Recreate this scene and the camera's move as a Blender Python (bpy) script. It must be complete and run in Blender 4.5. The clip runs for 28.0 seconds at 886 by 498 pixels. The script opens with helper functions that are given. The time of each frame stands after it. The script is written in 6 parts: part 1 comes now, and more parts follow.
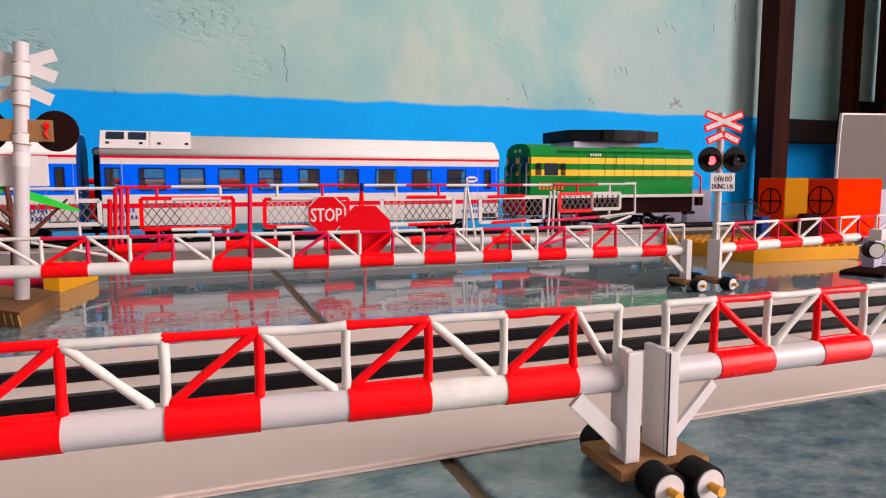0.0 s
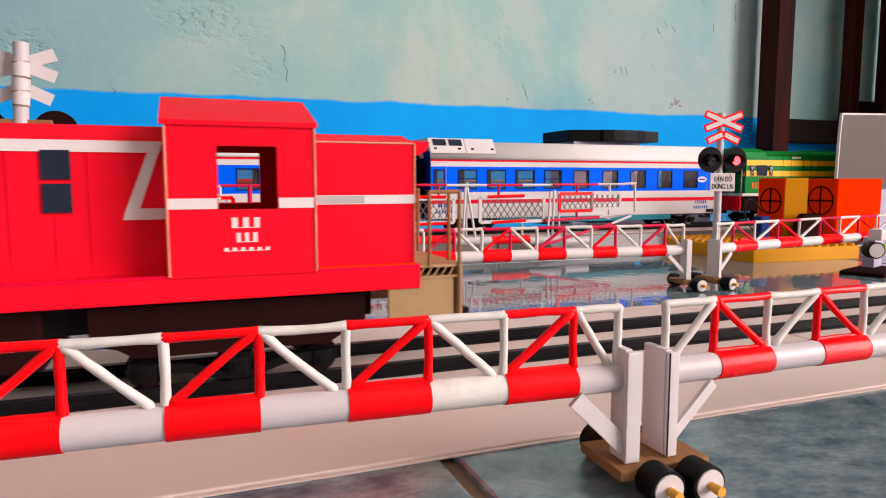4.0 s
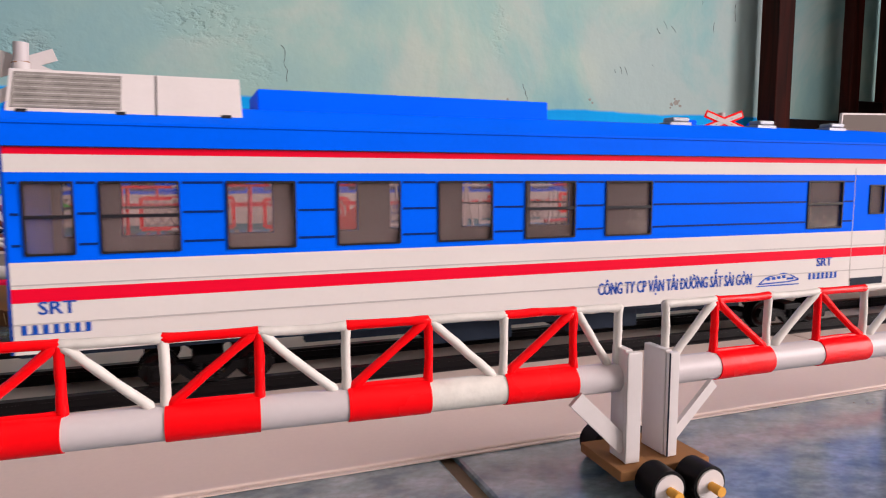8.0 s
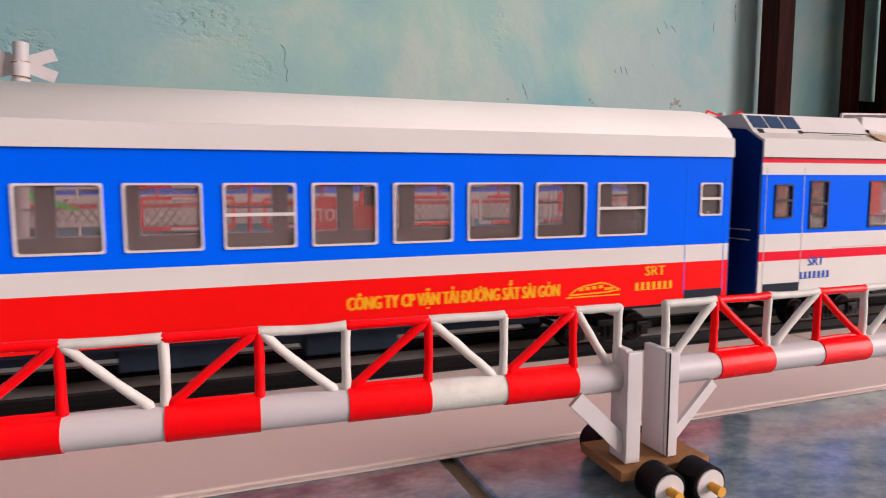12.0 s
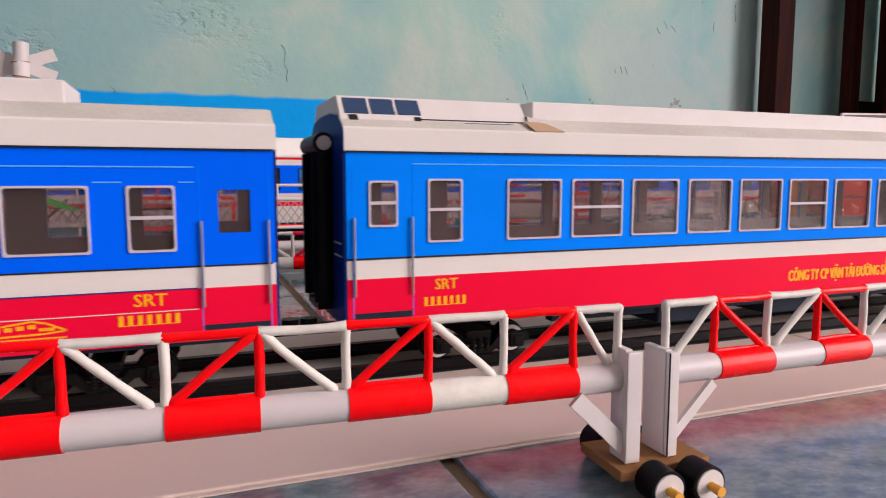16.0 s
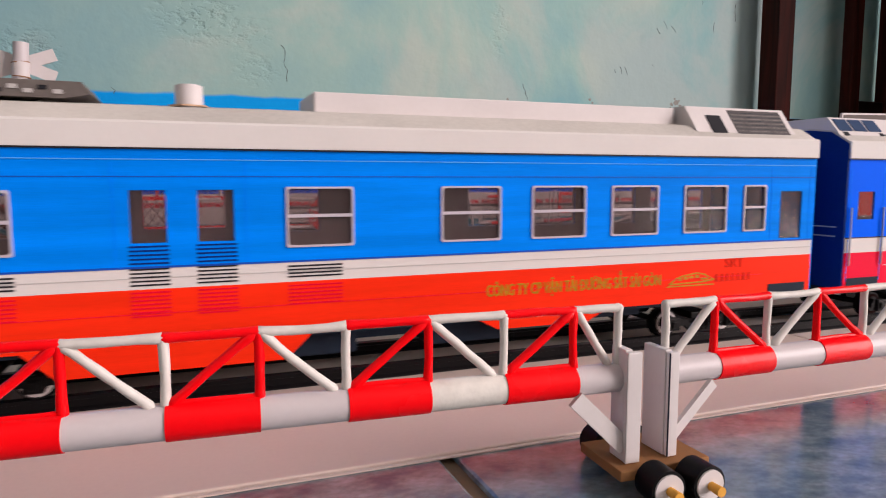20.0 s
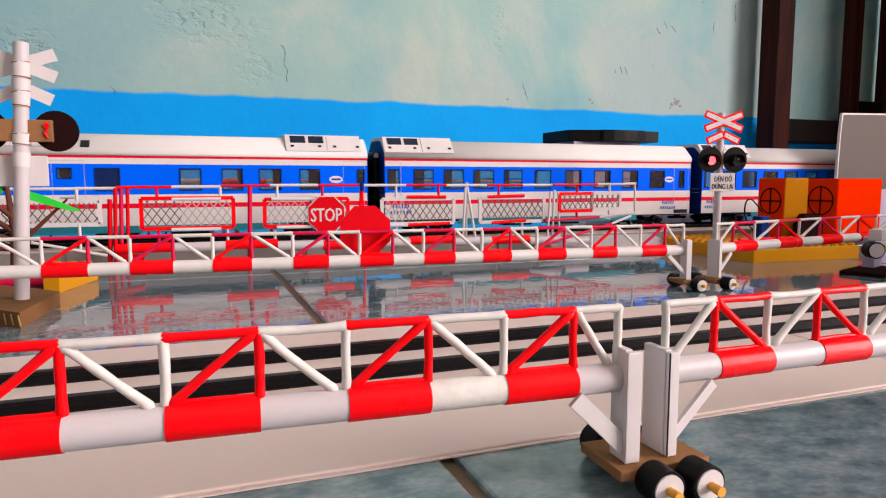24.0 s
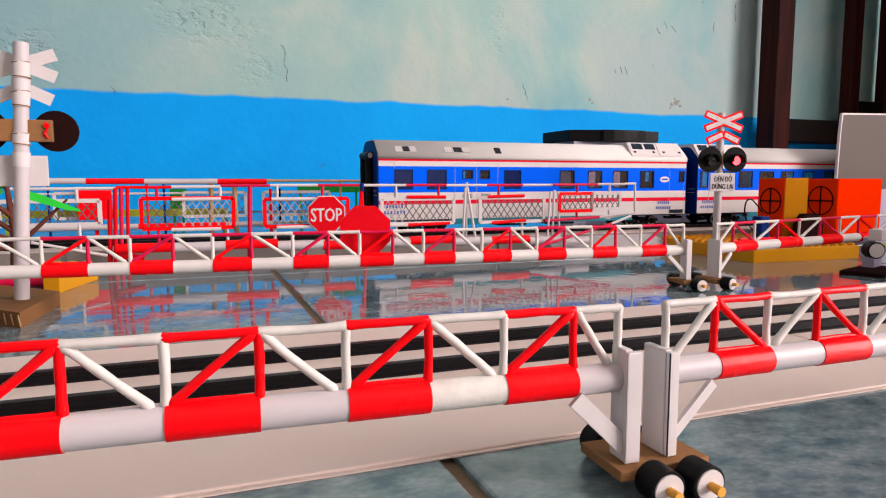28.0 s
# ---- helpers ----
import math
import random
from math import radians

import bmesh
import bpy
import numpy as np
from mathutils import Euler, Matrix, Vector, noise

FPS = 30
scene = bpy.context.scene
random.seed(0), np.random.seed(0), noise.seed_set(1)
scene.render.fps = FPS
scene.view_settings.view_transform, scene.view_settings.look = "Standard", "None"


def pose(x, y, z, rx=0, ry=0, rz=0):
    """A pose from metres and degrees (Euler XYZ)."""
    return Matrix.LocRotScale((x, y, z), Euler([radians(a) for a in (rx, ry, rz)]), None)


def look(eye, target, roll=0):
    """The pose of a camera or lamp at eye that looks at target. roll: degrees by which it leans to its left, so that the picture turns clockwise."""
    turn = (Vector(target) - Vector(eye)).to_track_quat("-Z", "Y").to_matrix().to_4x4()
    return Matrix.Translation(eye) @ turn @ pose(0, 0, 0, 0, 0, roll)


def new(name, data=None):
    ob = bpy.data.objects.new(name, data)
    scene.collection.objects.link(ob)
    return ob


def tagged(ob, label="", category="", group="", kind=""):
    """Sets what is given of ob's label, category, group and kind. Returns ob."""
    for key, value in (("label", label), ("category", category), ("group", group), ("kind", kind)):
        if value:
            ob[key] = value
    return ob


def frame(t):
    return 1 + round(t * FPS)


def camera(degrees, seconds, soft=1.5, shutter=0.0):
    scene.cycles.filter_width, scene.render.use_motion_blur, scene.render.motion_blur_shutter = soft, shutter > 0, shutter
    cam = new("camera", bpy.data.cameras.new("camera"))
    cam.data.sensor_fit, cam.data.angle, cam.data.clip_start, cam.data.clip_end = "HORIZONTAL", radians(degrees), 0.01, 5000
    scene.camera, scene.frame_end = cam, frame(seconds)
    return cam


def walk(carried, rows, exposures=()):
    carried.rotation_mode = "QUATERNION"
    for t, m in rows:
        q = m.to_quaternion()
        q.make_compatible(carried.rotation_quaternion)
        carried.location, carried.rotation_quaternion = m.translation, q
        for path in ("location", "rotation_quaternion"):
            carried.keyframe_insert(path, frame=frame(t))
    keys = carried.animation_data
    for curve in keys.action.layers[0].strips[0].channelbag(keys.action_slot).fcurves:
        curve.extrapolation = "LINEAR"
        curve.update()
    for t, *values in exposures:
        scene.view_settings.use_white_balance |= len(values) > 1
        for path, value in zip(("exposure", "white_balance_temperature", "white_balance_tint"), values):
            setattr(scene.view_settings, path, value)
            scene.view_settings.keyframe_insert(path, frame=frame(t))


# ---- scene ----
# All lengths below are in millimetres unless they go straight into pose(); MM turns them into metres.
MM = 0.001
cam = camera(67.33, 28.0, soft=1.15, shutter=0.2)
CAM = pose(0, 0, 0.058, 90 - 5.97, 0, -20.778)
walk(cam, [(0.0, CAM), (28.0, CAM)],
     exposures=[(0.0, -0.10), (3.4, -0.09), (6.0, -0.06), (8.0, -0.23), (10.0, -0.34), (11.0, -0.42), (12.0, -0.36), (15.0, -0.34), (16.0, -0.31), (17.0, -0.24), (18.0, -0.32), (20.0, -0.36), (21.0, -0.22), (21.8, -0.08), (28.0, -0.06)])

# ---- world and daylight through the wide doorway in the east wall ----
world = bpy.data.worlds.new("daylight")
scene.world = world
world.use_nodes = True
wn = world.node_tree
sky = wn.nodes.new("ShaderNodeTexSky")
sky.sky_type, sky.sun_disc = "NISHITA", False
sky.sun_elevation, sky.sun_rotation = radians(48), radians(15)
wn.nodes["Background"].inputs["Strength"].default_value = 0.12
wn.links.new(sky.outputs["Color"], wn.nodes["Background"].inputs["Color"])
sun = new("sun", bpy.data.lights.new("sun", "SUN"))
sun.data.energy, sun.data.angle, sun.data.color = 2.5, radians(0.5), (1.0, 0.95, 0.88)
sun.matrix_world = look((6, 8, 6.2), (5.0, 4.0, 0))


def area(name, m, sx, sy, watts, colour):
    lamp = new(name, bpy.data.lights.new(name, "AREA"))
    lamp.data.shape, lamp.data.size, lamp.data.size_y = "RECTANGLE", sx, sy
    lamp.data.energy, lamp.data.color = watts, colour
    lamp.matrix_world = m
    return lamp


area("doorway_daylight", look((2.50, -1.9, 1.10), (0.0, -1.8, 0.75)), 2.3, 2.0, 245, (1.0, 0.855, 0.84))
# weak fill lamp, added to lift the faces turned west
area("side_window_daylight", look((-2.52, -0.9, 1.6), (0.2, 0.6, 0.2)), 1.5, 1.1, 6, (1.0, 0.94, 0.93))


# ---- materials ----
def nodes_of(name):
    m = bpy.data.materials.new(name)
    m.use_nodes = True
    return m, m.node_tree.nodes, m.node_tree.links, m.node_tree.nodes["Principled BSDF"]


def coat(name, colour, rough=0.5, vary=0.12, scale=60.0, bump=0.15, metal=0.0, grain=900.0, spec=0.16, each=0.0, stretch=None):
    """Painted or plain stuff: base colour with stains at one scale, fine grain at another, and a slight relief."""
    m, n, k, p = nodes_of(name)
    co = n.new("ShaderNodeTexCoord")
    big, fine = n.new("ShaderNodeTexNoise"), n.new("ShaderNodeTexNoise")
    big.inputs["Scale"].default_value, big.inputs["Detail"].default_value = scale, 5
    fine.inputs["Scale"].default_value, fine.inputs["Detail"].default_value = grain, 3
    where = co.outputs["Object"]
    if stretch:
        mp = n.new("ShaderNodeMapping")
        mp.inputs["Scale"].default_value = stretch
        k.new(where, mp.inputs["Vector"])
        where = mp.outputs["Vector"]
    k.new(where, big.inputs["Vector"])
    k.new(where, fine.inputs["Vector"])
    add = n.new("ShaderNodeMath")
    add.operation = "MULTIPLY_ADD"
    add.inputs[1].default_value = 0.35
    k.new(fine.outputs["Fac"], add.inputs[0])
    k.new(big.outputs["Fac"], add.inputs[2])
    ramp = n.new("ShaderNodeMapRange")
    ramp.inputs["From Min"].default_value, ramp.inputs["From Max"].default_value = 0.35, 1.0
    ramp.inputs["To Min"].default_value, ramp.inputs["To Max"].default_value = 1 - vary, 1 + vary * 0.6
    k.new(add.outputs[0], ramp.inputs["Value"])
    value = ramp.outputs["Result"]
    if each:
        info, mul = n.new("ShaderNodeObjectInfo"), n.new("ShaderNodeMapRange")
        mul.inputs["To Min"].default_value, mul.inputs["To Max"].default_value = 1 - each, 1 + each
        k.new(info.outputs["Random"], mul.inputs["Value"])
        both = n.new("ShaderNodeMath")
        both.operation = "MULTIPLY"
        k.new(value, both.inputs[0])
        k.new(mul.outputs["Result"], both.inputs[1])
        value = both.outputs[0]
    mix = n.new("ShaderNodeMix")
    mix.data_type, mix.blend_type = "RGBA", "MULTIPLY"
    mix.inputs[0].default_value = 1.0
    mix.inputs[6].default_value = (*colour, 1)
    k.new(value, mix.inputs[7])
    k.new(mix.outputs[2], p.inputs["Base Color"])
    rr = n.new("ShaderNodeMapRange")
    rr.inputs["To Min"].default_value, rr.inputs["To Max"].default_value = max(0.03, rough - 0.1), min(1, rough + 0.1)
    k.new(big.outputs["Fac"], rr.inputs["Value"])
    k.new(rr.outputs["Result"], p.inputs["Roughness"])
    p.inputs["Metallic"].default_value = metal
    p.inputs["Specular IOR Level"].default_value = spec
    if bump:
        b = n.new("ShaderNodeBump")
        b.inputs["Strength"].default_value, b.inputs["Distance"].default_value = bump, 0.0004
        k.new(add.outputs[0], b.inputs["Height"])
        k.new(b.outputs["Normal"], p.inputs["Normal"])
    return m


def film_pane(name, tint, veil, share, haze=0.0):
    """Thin tinted plastic sheet: part of the light passes, blurred by the haze, the rest meets a satin grey-brown veil."""
    m, n, k, p = nodes_of(name)
    p.inputs["Base Color"].default_value = (*veil, 1)
    p.inputs["Roughness"].default_value = 0.12
    t, mix = n.new("ShaderNodeBsdfRefraction" if haze else "ShaderNodeBsdfTransparent"), n.new("ShaderNodeMixShader")
    if haze:
        t.inputs["Roughness"].default_value, t.inputs["IOR"].default_value = haze, 1.06
    t.inputs["Color"].default_value = (*tint, 1)
    mix.inputs[0].default_value = share
    k.new(t.outputs[0], mix.inputs[1])
    k.new(p.outputs[0], mix.inputs[2])
    k.new(mix.outputs[0], n["Material Output"].inputs["Surface"])
    return m


def glow(name, colour, strength):
    m, n, k, p = nodes_of(name)
    p.inputs["Base Color"].default_value = (*colour, 1)
    p.inputs["Emission Color"].default_value = (*colour, 1)
    p.inputs["Emission Strength"].default_value = strength
    return m


def wall_paint():
    """Hand-painted wall: a cloudy pale sky over a strong blue skirting band with an uneven upper edge."""
    m, n, k, p = nodes_of("mural_paint")
    geo = n.new("ShaderNodeNewGeometry")
    cloud, soft, rub, grit = (n.new("ShaderNodeTexNoise") for _ in range(4))
    for node, s, d in ((cloud, 2.5, 7), (soft, 1.1, 4), (rub, 9.0, 8), (grit, 90.0, 6)):
        node.inputs["Scale"].default_value, node.inputs["Detail"].default_value = s, d
        k.new(geo.outputs["Position"], node.inputs["Vector"])
    cloud.inputs["Distortion"].default_value, cloud.inputs["Roughness"].default_value = 0.5, 0.6
    soft.inputs["Distortion"].default_value, soft.inputs["Roughness"].default_value = 0.3, 0.6
    r1 = n.new("ShaderNodeValToRGB")
    e = r1.color_ramp.elements
    e[0].position, e[0].color = 0.40, (0.21, 0.42, 0.47, 1)
    e[1].position, e[1].color = 0.59, (0.56, 0.58, 0.52, 1)
    a = r1.color_ramp.elements.new(0.5)
    a.color = (0.33, 0.52, 0.49, 1)
    k.new(cloud.outputs["Fac"], r1.inputs["Fac"])
    r2 = n.new("ShaderNodeValToRGB")
    e = r2.color_ramp.elements
    e[0].position, e[0].color = 0.43, (0.21, 0.44, 0.50, 1)
    e[1].position, e[1].color = 0.57, (0.42, 0.59, 0.50, 1)
    k.new(soft.outputs["Fac"], r2.inputs["Fac"])
    mix = n.new("ShaderNodeMix")
    mix.data_type = "RGBA"
    mix.inputs[0].default_value = 0.45
    k.new(r1.outputs["Color"], mix.inputs[6])
    k.new(r2.outputs["Color"], mix.inputs[7])
    # worn, darker scuffs
    sc = n.new("ShaderNodeMapRange")
    sc.inputs["From Min"].default_value, sc.inputs["From Max"].default_value = 0.66, 0.74
    sc.inputs["To Min"].default_value, sc.inputs["To Max"].default_value = 0.0, 0.35
    k.new(rub.outputs["Fac"], sc.inputs["Value"])
    worn = n.new("ShaderNodeMix")
    worn.data_type = "RGBA"
    worn.inputs[7].default_value = (0.33, 0.45, 0.45, 1)
    k.new(sc.outputs["Result"], worn.inputs[0])
    # the sky colour turns bluer and deeper towards the west end
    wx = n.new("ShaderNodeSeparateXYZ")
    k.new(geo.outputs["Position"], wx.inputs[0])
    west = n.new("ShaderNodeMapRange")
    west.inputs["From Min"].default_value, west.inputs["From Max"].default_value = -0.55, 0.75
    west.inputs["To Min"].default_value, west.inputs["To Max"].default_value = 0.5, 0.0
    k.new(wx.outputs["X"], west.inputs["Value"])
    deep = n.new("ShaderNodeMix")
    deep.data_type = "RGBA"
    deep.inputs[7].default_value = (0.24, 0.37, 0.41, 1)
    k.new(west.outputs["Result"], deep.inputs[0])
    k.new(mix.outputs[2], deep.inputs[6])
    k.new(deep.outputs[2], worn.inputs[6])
    # skirting band: height with a wandering edge
    sep = n.new("ShaderNodeSeparateXYZ")
    k.new(geo.outputs["Position"], sep.inputs[0])
    edge = n.new("ShaderNodeMath")
    edge.operation = "MULTIPLY_ADD"
    edge.inputs[1].default_value = 0.018
    k.new(rub.outputs["Fac"], edge.inputs[0])
    k.new(sep.outputs["Z"], edge.inputs[2])
    band = n.new("ShaderNodeMapRange")
    band.inputs["From Min"].default_value, band.inputs["From Max"].default_value = 0.217, 0.222
    k.new(edge.outputs[0], band.inputs["Value"])
    blue = n.new("ShaderNodeValToRGB")
    e = blue.color_ramp.elements
    e[0].position, e[0].color = 0.3, (0.0, 0.30, 0.83, 1)
    e[1].position, e[1].color = 0.7, (0.0, 0.39, 0.93, 1)
    k.new(cloud.outputs["Fac"], blue.inputs["Fac"])
    fin = n.new("ShaderNodeMix")
    fin.data_type = "RGBA"
    k.new(band.outputs["Result"], fin.inputs[0])
    k.new(blue.outputs["Color"], fin.inputs[6])
    k.new(worn.outputs[2], fin.inputs[7])
    k.new(fin.outputs[2], p.inputs["Base Color"])
    p.inputs["Roughness"].default_value = 0.75
    p.inputs["Specular IOR Level"].default_value = 0.15
    hh = n.new("ShaderNodeMath")
    hh.operation = "MULTIPLY_ADD"
    hh.inputs[1].default_value = 0.10
    k.new(grit.outputs["Fac"], hh.inputs[0])
    k.new(rub.outputs["Fac"], hh.inputs[2])
    # rough trowelled places, torn in slanting dashes
    torn, lean = n.new("ShaderNodeTexNoise"), n.new("ShaderNodeMapping")
    lean.inputs["Rotation"].default_value, lean.inputs["Scale"].default_value = (0, radians(-32), 0), (0.8, 1.0, 1.3)
    k.new(geo.outputs["Position"], lean.inputs["Vector"])
    torn.inputs["Scale"].default_value, torn.inputs["Detail"].default_value = 85.0, 3
    k.new(lean.outputs["Vector"], torn.inputs["Vector"])
    rough = None
    for cx, cz, rx, rz, top in ((0.022, 0.352, 0.072, 0.052, 1.0), (0.125, 0.262, 0.040, 0.034, 0.55), (-0.245, 0.272, 0.05, 0.04, 0.9), (0.105, 0.325, 0.05, 0.03, 0.5), (0.62, 0.37, 0.02, 0.06, 0.6)):
        at, far = n.new("ShaderNodeMapping"), n.new("ShaderNodeVectorMath")
        at.inputs["Location"].default_value, at.inputs["Scale"].default_value = (-cx / rx, 0, -cz / rz), (1 / rx, 0, 1 / rz)
        k.new(geo.outputs["Position"], at.inputs["Vector"])
        far.operation = "LENGTH"
        k.new(at.outputs["Vector"], far.inputs[0])
        near = n.new("ShaderNodeMapRange")
        near.inputs["From Min"].default_value, near.inputs["From Max"].default_value = 1.25, 0.3
        near.inputs["To Min"].default_value, near.inputs["To Max"].default_value = 0.0, top
        k.new(far.outputs["Value"], near.inputs["Value"])
        if rough is None:
            rough = near.outputs["Result"]
        else:
            most = n.new("ShaderNodeMath")
            most.operation = "MAXIMUM"
            k.new(rough, most.inputs[0])
            k.new(near.outputs["Result"], most.inputs[1])
            rough = most.outputs[0]
    gash = n.new("ShaderNodeMapRange")
    gash.inputs["From Min"].default_value, gash.inputs["From Max"].default_value = 0.48, 0.72
    gash.inputs["To Min"].default_value, gash.inputs["To Max"].default_value = 0.0, -0.9
    k.new(torn.outputs["Fac"], gash.inputs["Value"])
    lump = n.new("ShaderNodeMath")
    lump.operation = "MULTIPLY_ADD"
    k.new(gash.outputs["Result"], lump.inputs[0])
    k.new(rough, lump.inputs[1])
    k.new(hh.outputs[0], lump.inputs[2])
    b = n.new("ShaderNodeBump")
    b.inputs["Strength"].default_value, b.inputs["Distance"].default_value = 0.6, 0.007
    k.new(lump.outputs[0], b.inputs["Height"])
    k.new(b.outputs["Normal"], p.inputs["Normal"])
    return m


def tile_glaze():
    """Glazed floor tile: mottled grey, blue-green and a little rust, glossy with a rippled glaze."""
    m, n, k, p = nodes_of("tile_glaze")
    geo, info = n.new("ShaderNodeNewGeometry"), n.new("ShaderNodeObjectInfo")
    a, b, c = (n.new("ShaderNodeTexNoise") for _ in range(3))
    mp = n.new("ShaderNodeMapping")
    mp.inputs["Rotation"].default_value, mp.inputs["Scale"].default_value = (0, 0, radians(35)), (0.85, 1.2, 1.0)
    k.new(geo.outputs["Position"], mp.inputs["Vector"])
    for node, s, d in ((a, 130.0, 8), (b, 620.0, 4), (c, 135.0, 2)):
        node.inputs["Scale"].default_value, node.inputs["Detail"].default_value = s, d
        k.new((geo.outputs["Position"] if node is c else mp.outputs["Vector"]), node.inputs["Vector"])
    r = n.new("ShaderNodeValToRGB")
    e = r.color_ramp.elements
    e[0].position, e[0].color = 0.32, (0.07, 0.115, 0.145, 1)
    e[1].position, e[1].color = 0.72, (0.26, 0.30, 0.325, 1)
    q = e.new(0.5)
    q.color = (0.15, 0.205, 0.225, 1)
    k.new(a.outputs["Fac"], r.inputs["Fac"])
    mix = n.new("ShaderNodeMix")
    mix.data_type, mix.blend_type = "RGBA", "OVERLAY"
    mix.inputs[0].default_value = 0.5
    k.new(r.outputs["Color"], mix.inputs[6])
    k.new(b.outputs["Fac"], mix.inputs[7])
    k.new(mix.outputs[2], p.inputs["Base Color"])
    rr = n.new("ShaderNodeMapRange")
    rr.inputs["To Min"].default_value, rr.inputs["To Max"].default_value = 0.006, 0.035
    k.new(b.outputs["Fac"], rr.inputs["Value"])
    # the orange-peel of the glaze scatters less towards grazing view
    lw, peel, gloss = n.new("ShaderNodeLayerWeight"), n.new("ShaderNodeMapRange"), n.new("ShaderNodeMath")
    lw.inputs["Blend"].default_value = 0.5
    peel.inputs["From Min"].default_value, peel.inputs["From Max"].default_value = 0.58, 0.82
    peel.inputs["To Min"].default_value, peel.inputs["To Max"].default_value = 0.19, 0.0
    k.new(lw.outputs["Facing"], peel.inputs["Value"])
    gloss.operation = "ADD"
    k.new(rr.outputs["Result"], gloss.inputs[0])
    k.new(peel.outputs["Result"], gloss.inputs[1])
    k.new(gloss.outputs[0], p.inputs["Roughness"])
    p.inputs["IOR"].default_value = 1.8
    fine, both = n.new("ShaderNodeTexNoise"), n.new("ShaderNodeMath")
    fine.inputs["Scale"].default_value, fine.inputs["Detail"].default_value = 600.0, 2
    k.new(geo.outputs["Position"], fine.inputs["Vector"])
    both.operation, both.inputs[1].default_value = "MULTIPLY_ADD", 0.10
    k.new(fine.outputs["Fac"], both.inputs[0])
    k.new(c.outputs["Fac"], both.inputs[2])
    bp = n.new("ShaderNodeBump")
    bp.inputs["Strength"].default_value, bp.inputs["Distance"].default_value = 0.24, 0.00027
    k.new(both.outputs[0], bp.inputs["Height"])
    k.new(bp.outputs["Normal"], p.inputs["Normal"])
    return m


def wood(name, dark, light, rough=0.4):
    m, n, k, p = nodes_of(name)
    co, mp = n.new("ShaderNodeTexCoord"), n.new("ShaderNodeMapping")
    mp.inputs["Scale"].default_value = (30, 30, 2.5)
    w = n.new("ShaderNodeTexNoise")
    w.inputs["Scale"].default_value, w.inputs["Detail"].default_value, w.inputs["Distortion"].default_value = 1.5, 8, 0.8
    k.new(co.outputs["Object"], mp.inputs["Vector"])
    k.new(mp.outputs["Vector"], w.inputs["Vector"])
    r = n.new("ShaderNodeValToRGB")
    e = r.color_ramp.elements
    e[0].position, e[0].color, e[1].position, e[1].color = 0.3, (*dark, 1), 0.75, (*light, 1)
    k.new(w.outputs["Fac"], r.inputs["Fac"])
    k.new(r.outputs["Color"], p.inputs["Base Color"])
    p.inputs["Roughness"].default_value = rough
    p.inputs["Specular IOR Level"].default_value = 0.08
    b = n.new("ShaderNodeBump")
    b.inputs["Strength"].default_value, b.inputs["Distance"].default_value = 0.2, 0.001
    k.new(w.outputs["Fac"], b.inputs["Height"])
    k.new(b.outputs["Normal"], p.inputs["Normal"])
    return m


WALL, TILE = wall_paint(), tile_glaze()
GROUT = coat("grout", (0.16, 0.11, 0.07), 0.85, 0.3, 40)
PLASTER = coat("plaster", (0.36, 0.33, 0.30), 0.8, 0.06, 3, 0.1)
CEILINGWHITE = coat("white_distemper", (0.74, 0.70, 0.675), 0.8, 0.06, 3, 0.1)
BOARD = coat("cream_board", (0.68, 0.555, 0.50), 0.5, 0.09, 14, 0.08)
RAILBLACK = coat("black_rail", (0.009, 0.008, 0.009), 0.36, 0.3, 40, 0.1, spec=0.1)
RED = coat("red_gloss_tape", (0.90, 0.002, 0.006), 0.26, 0.10, 50, 0.06, spec=0.14)
REDCARD = coat("red_card", (0.80, 0.006, 0.022), 0.45, 0.14, 45, 0.12, spec=0.05)
WHITE = coat("white_paper", (0.64, 0.595, 0.59), 0.45, 0.07, 70, 0.12)
CREAM = coat("cream_brushed_paint", (0.65, 0.615, 0.575), 0.42, 0.16, 220, 0.35, spec=0.2)
STRAW = coat("white_straw", (0.54, 0.49, 0.50), 0.3, 0.08, 30, 0.05, spec=0.25)
BRIGHTSTRAW = coat("bright_white_straw", (0.66, 0.625, 0.60), 0.3, 0.08, 30, 0.05, spec=0.25)
CARD = coat("brown_cardboard", (0.28, 0.135, 0.055), 0.8, 0.22, 60, 0.3)
BASECARD = coat("darker_cardboard", (0.205, 0.092, 0.034), 0.8, 0.3, 45, 0.3)
LIGHTCARD = coat("light_cardboard", (0.40, 0.26, 0.125), 0.8, 0.2, 60, 0.3)
BLACK = coat("black_plastic", (0.007, 0.0065, 0.007), 0.4, 0.3, 80, 0.1, spec=0.08)
DARKCARD = coat("dark_brown_card", (0.018, 0.006, 0.006), 0.8, 0.3, 50, 0.2, spec=0.02)
CHARCOAL = coat("charcoal_print", (0.018, 0.026, 0.042), 0.55, 0.25, 120, 0.05, spec=0.06)
PICK = coat("toothpick_wood", (0.72, 0.36, 0.06), 0.55, 0.15, 90, 0.1)
BLUE = coat("coach_blue", (0.0, 0.118, 0.95), 0.5, 0.10, 25, 0.05, spec=0.02)
DEEPBLUE = coat("deep_fold_blue", (0.0, 0.05, 0.42), 0.5, 0.1, 25, 0.05, spec=0.02)
SKYBLUE = coat("bright_coach_blue", (0.0, 0.205, 0.95), 0.5, 0.10, 25, 0.05, spec=0.02)
BRIGHTBLUE = coat("bright_marker_blue", (0.0, 0.225, 0.94), 0.55, 0.26, 60, 0.12, spec=0.02, stretch=(0.25, 1, 5))
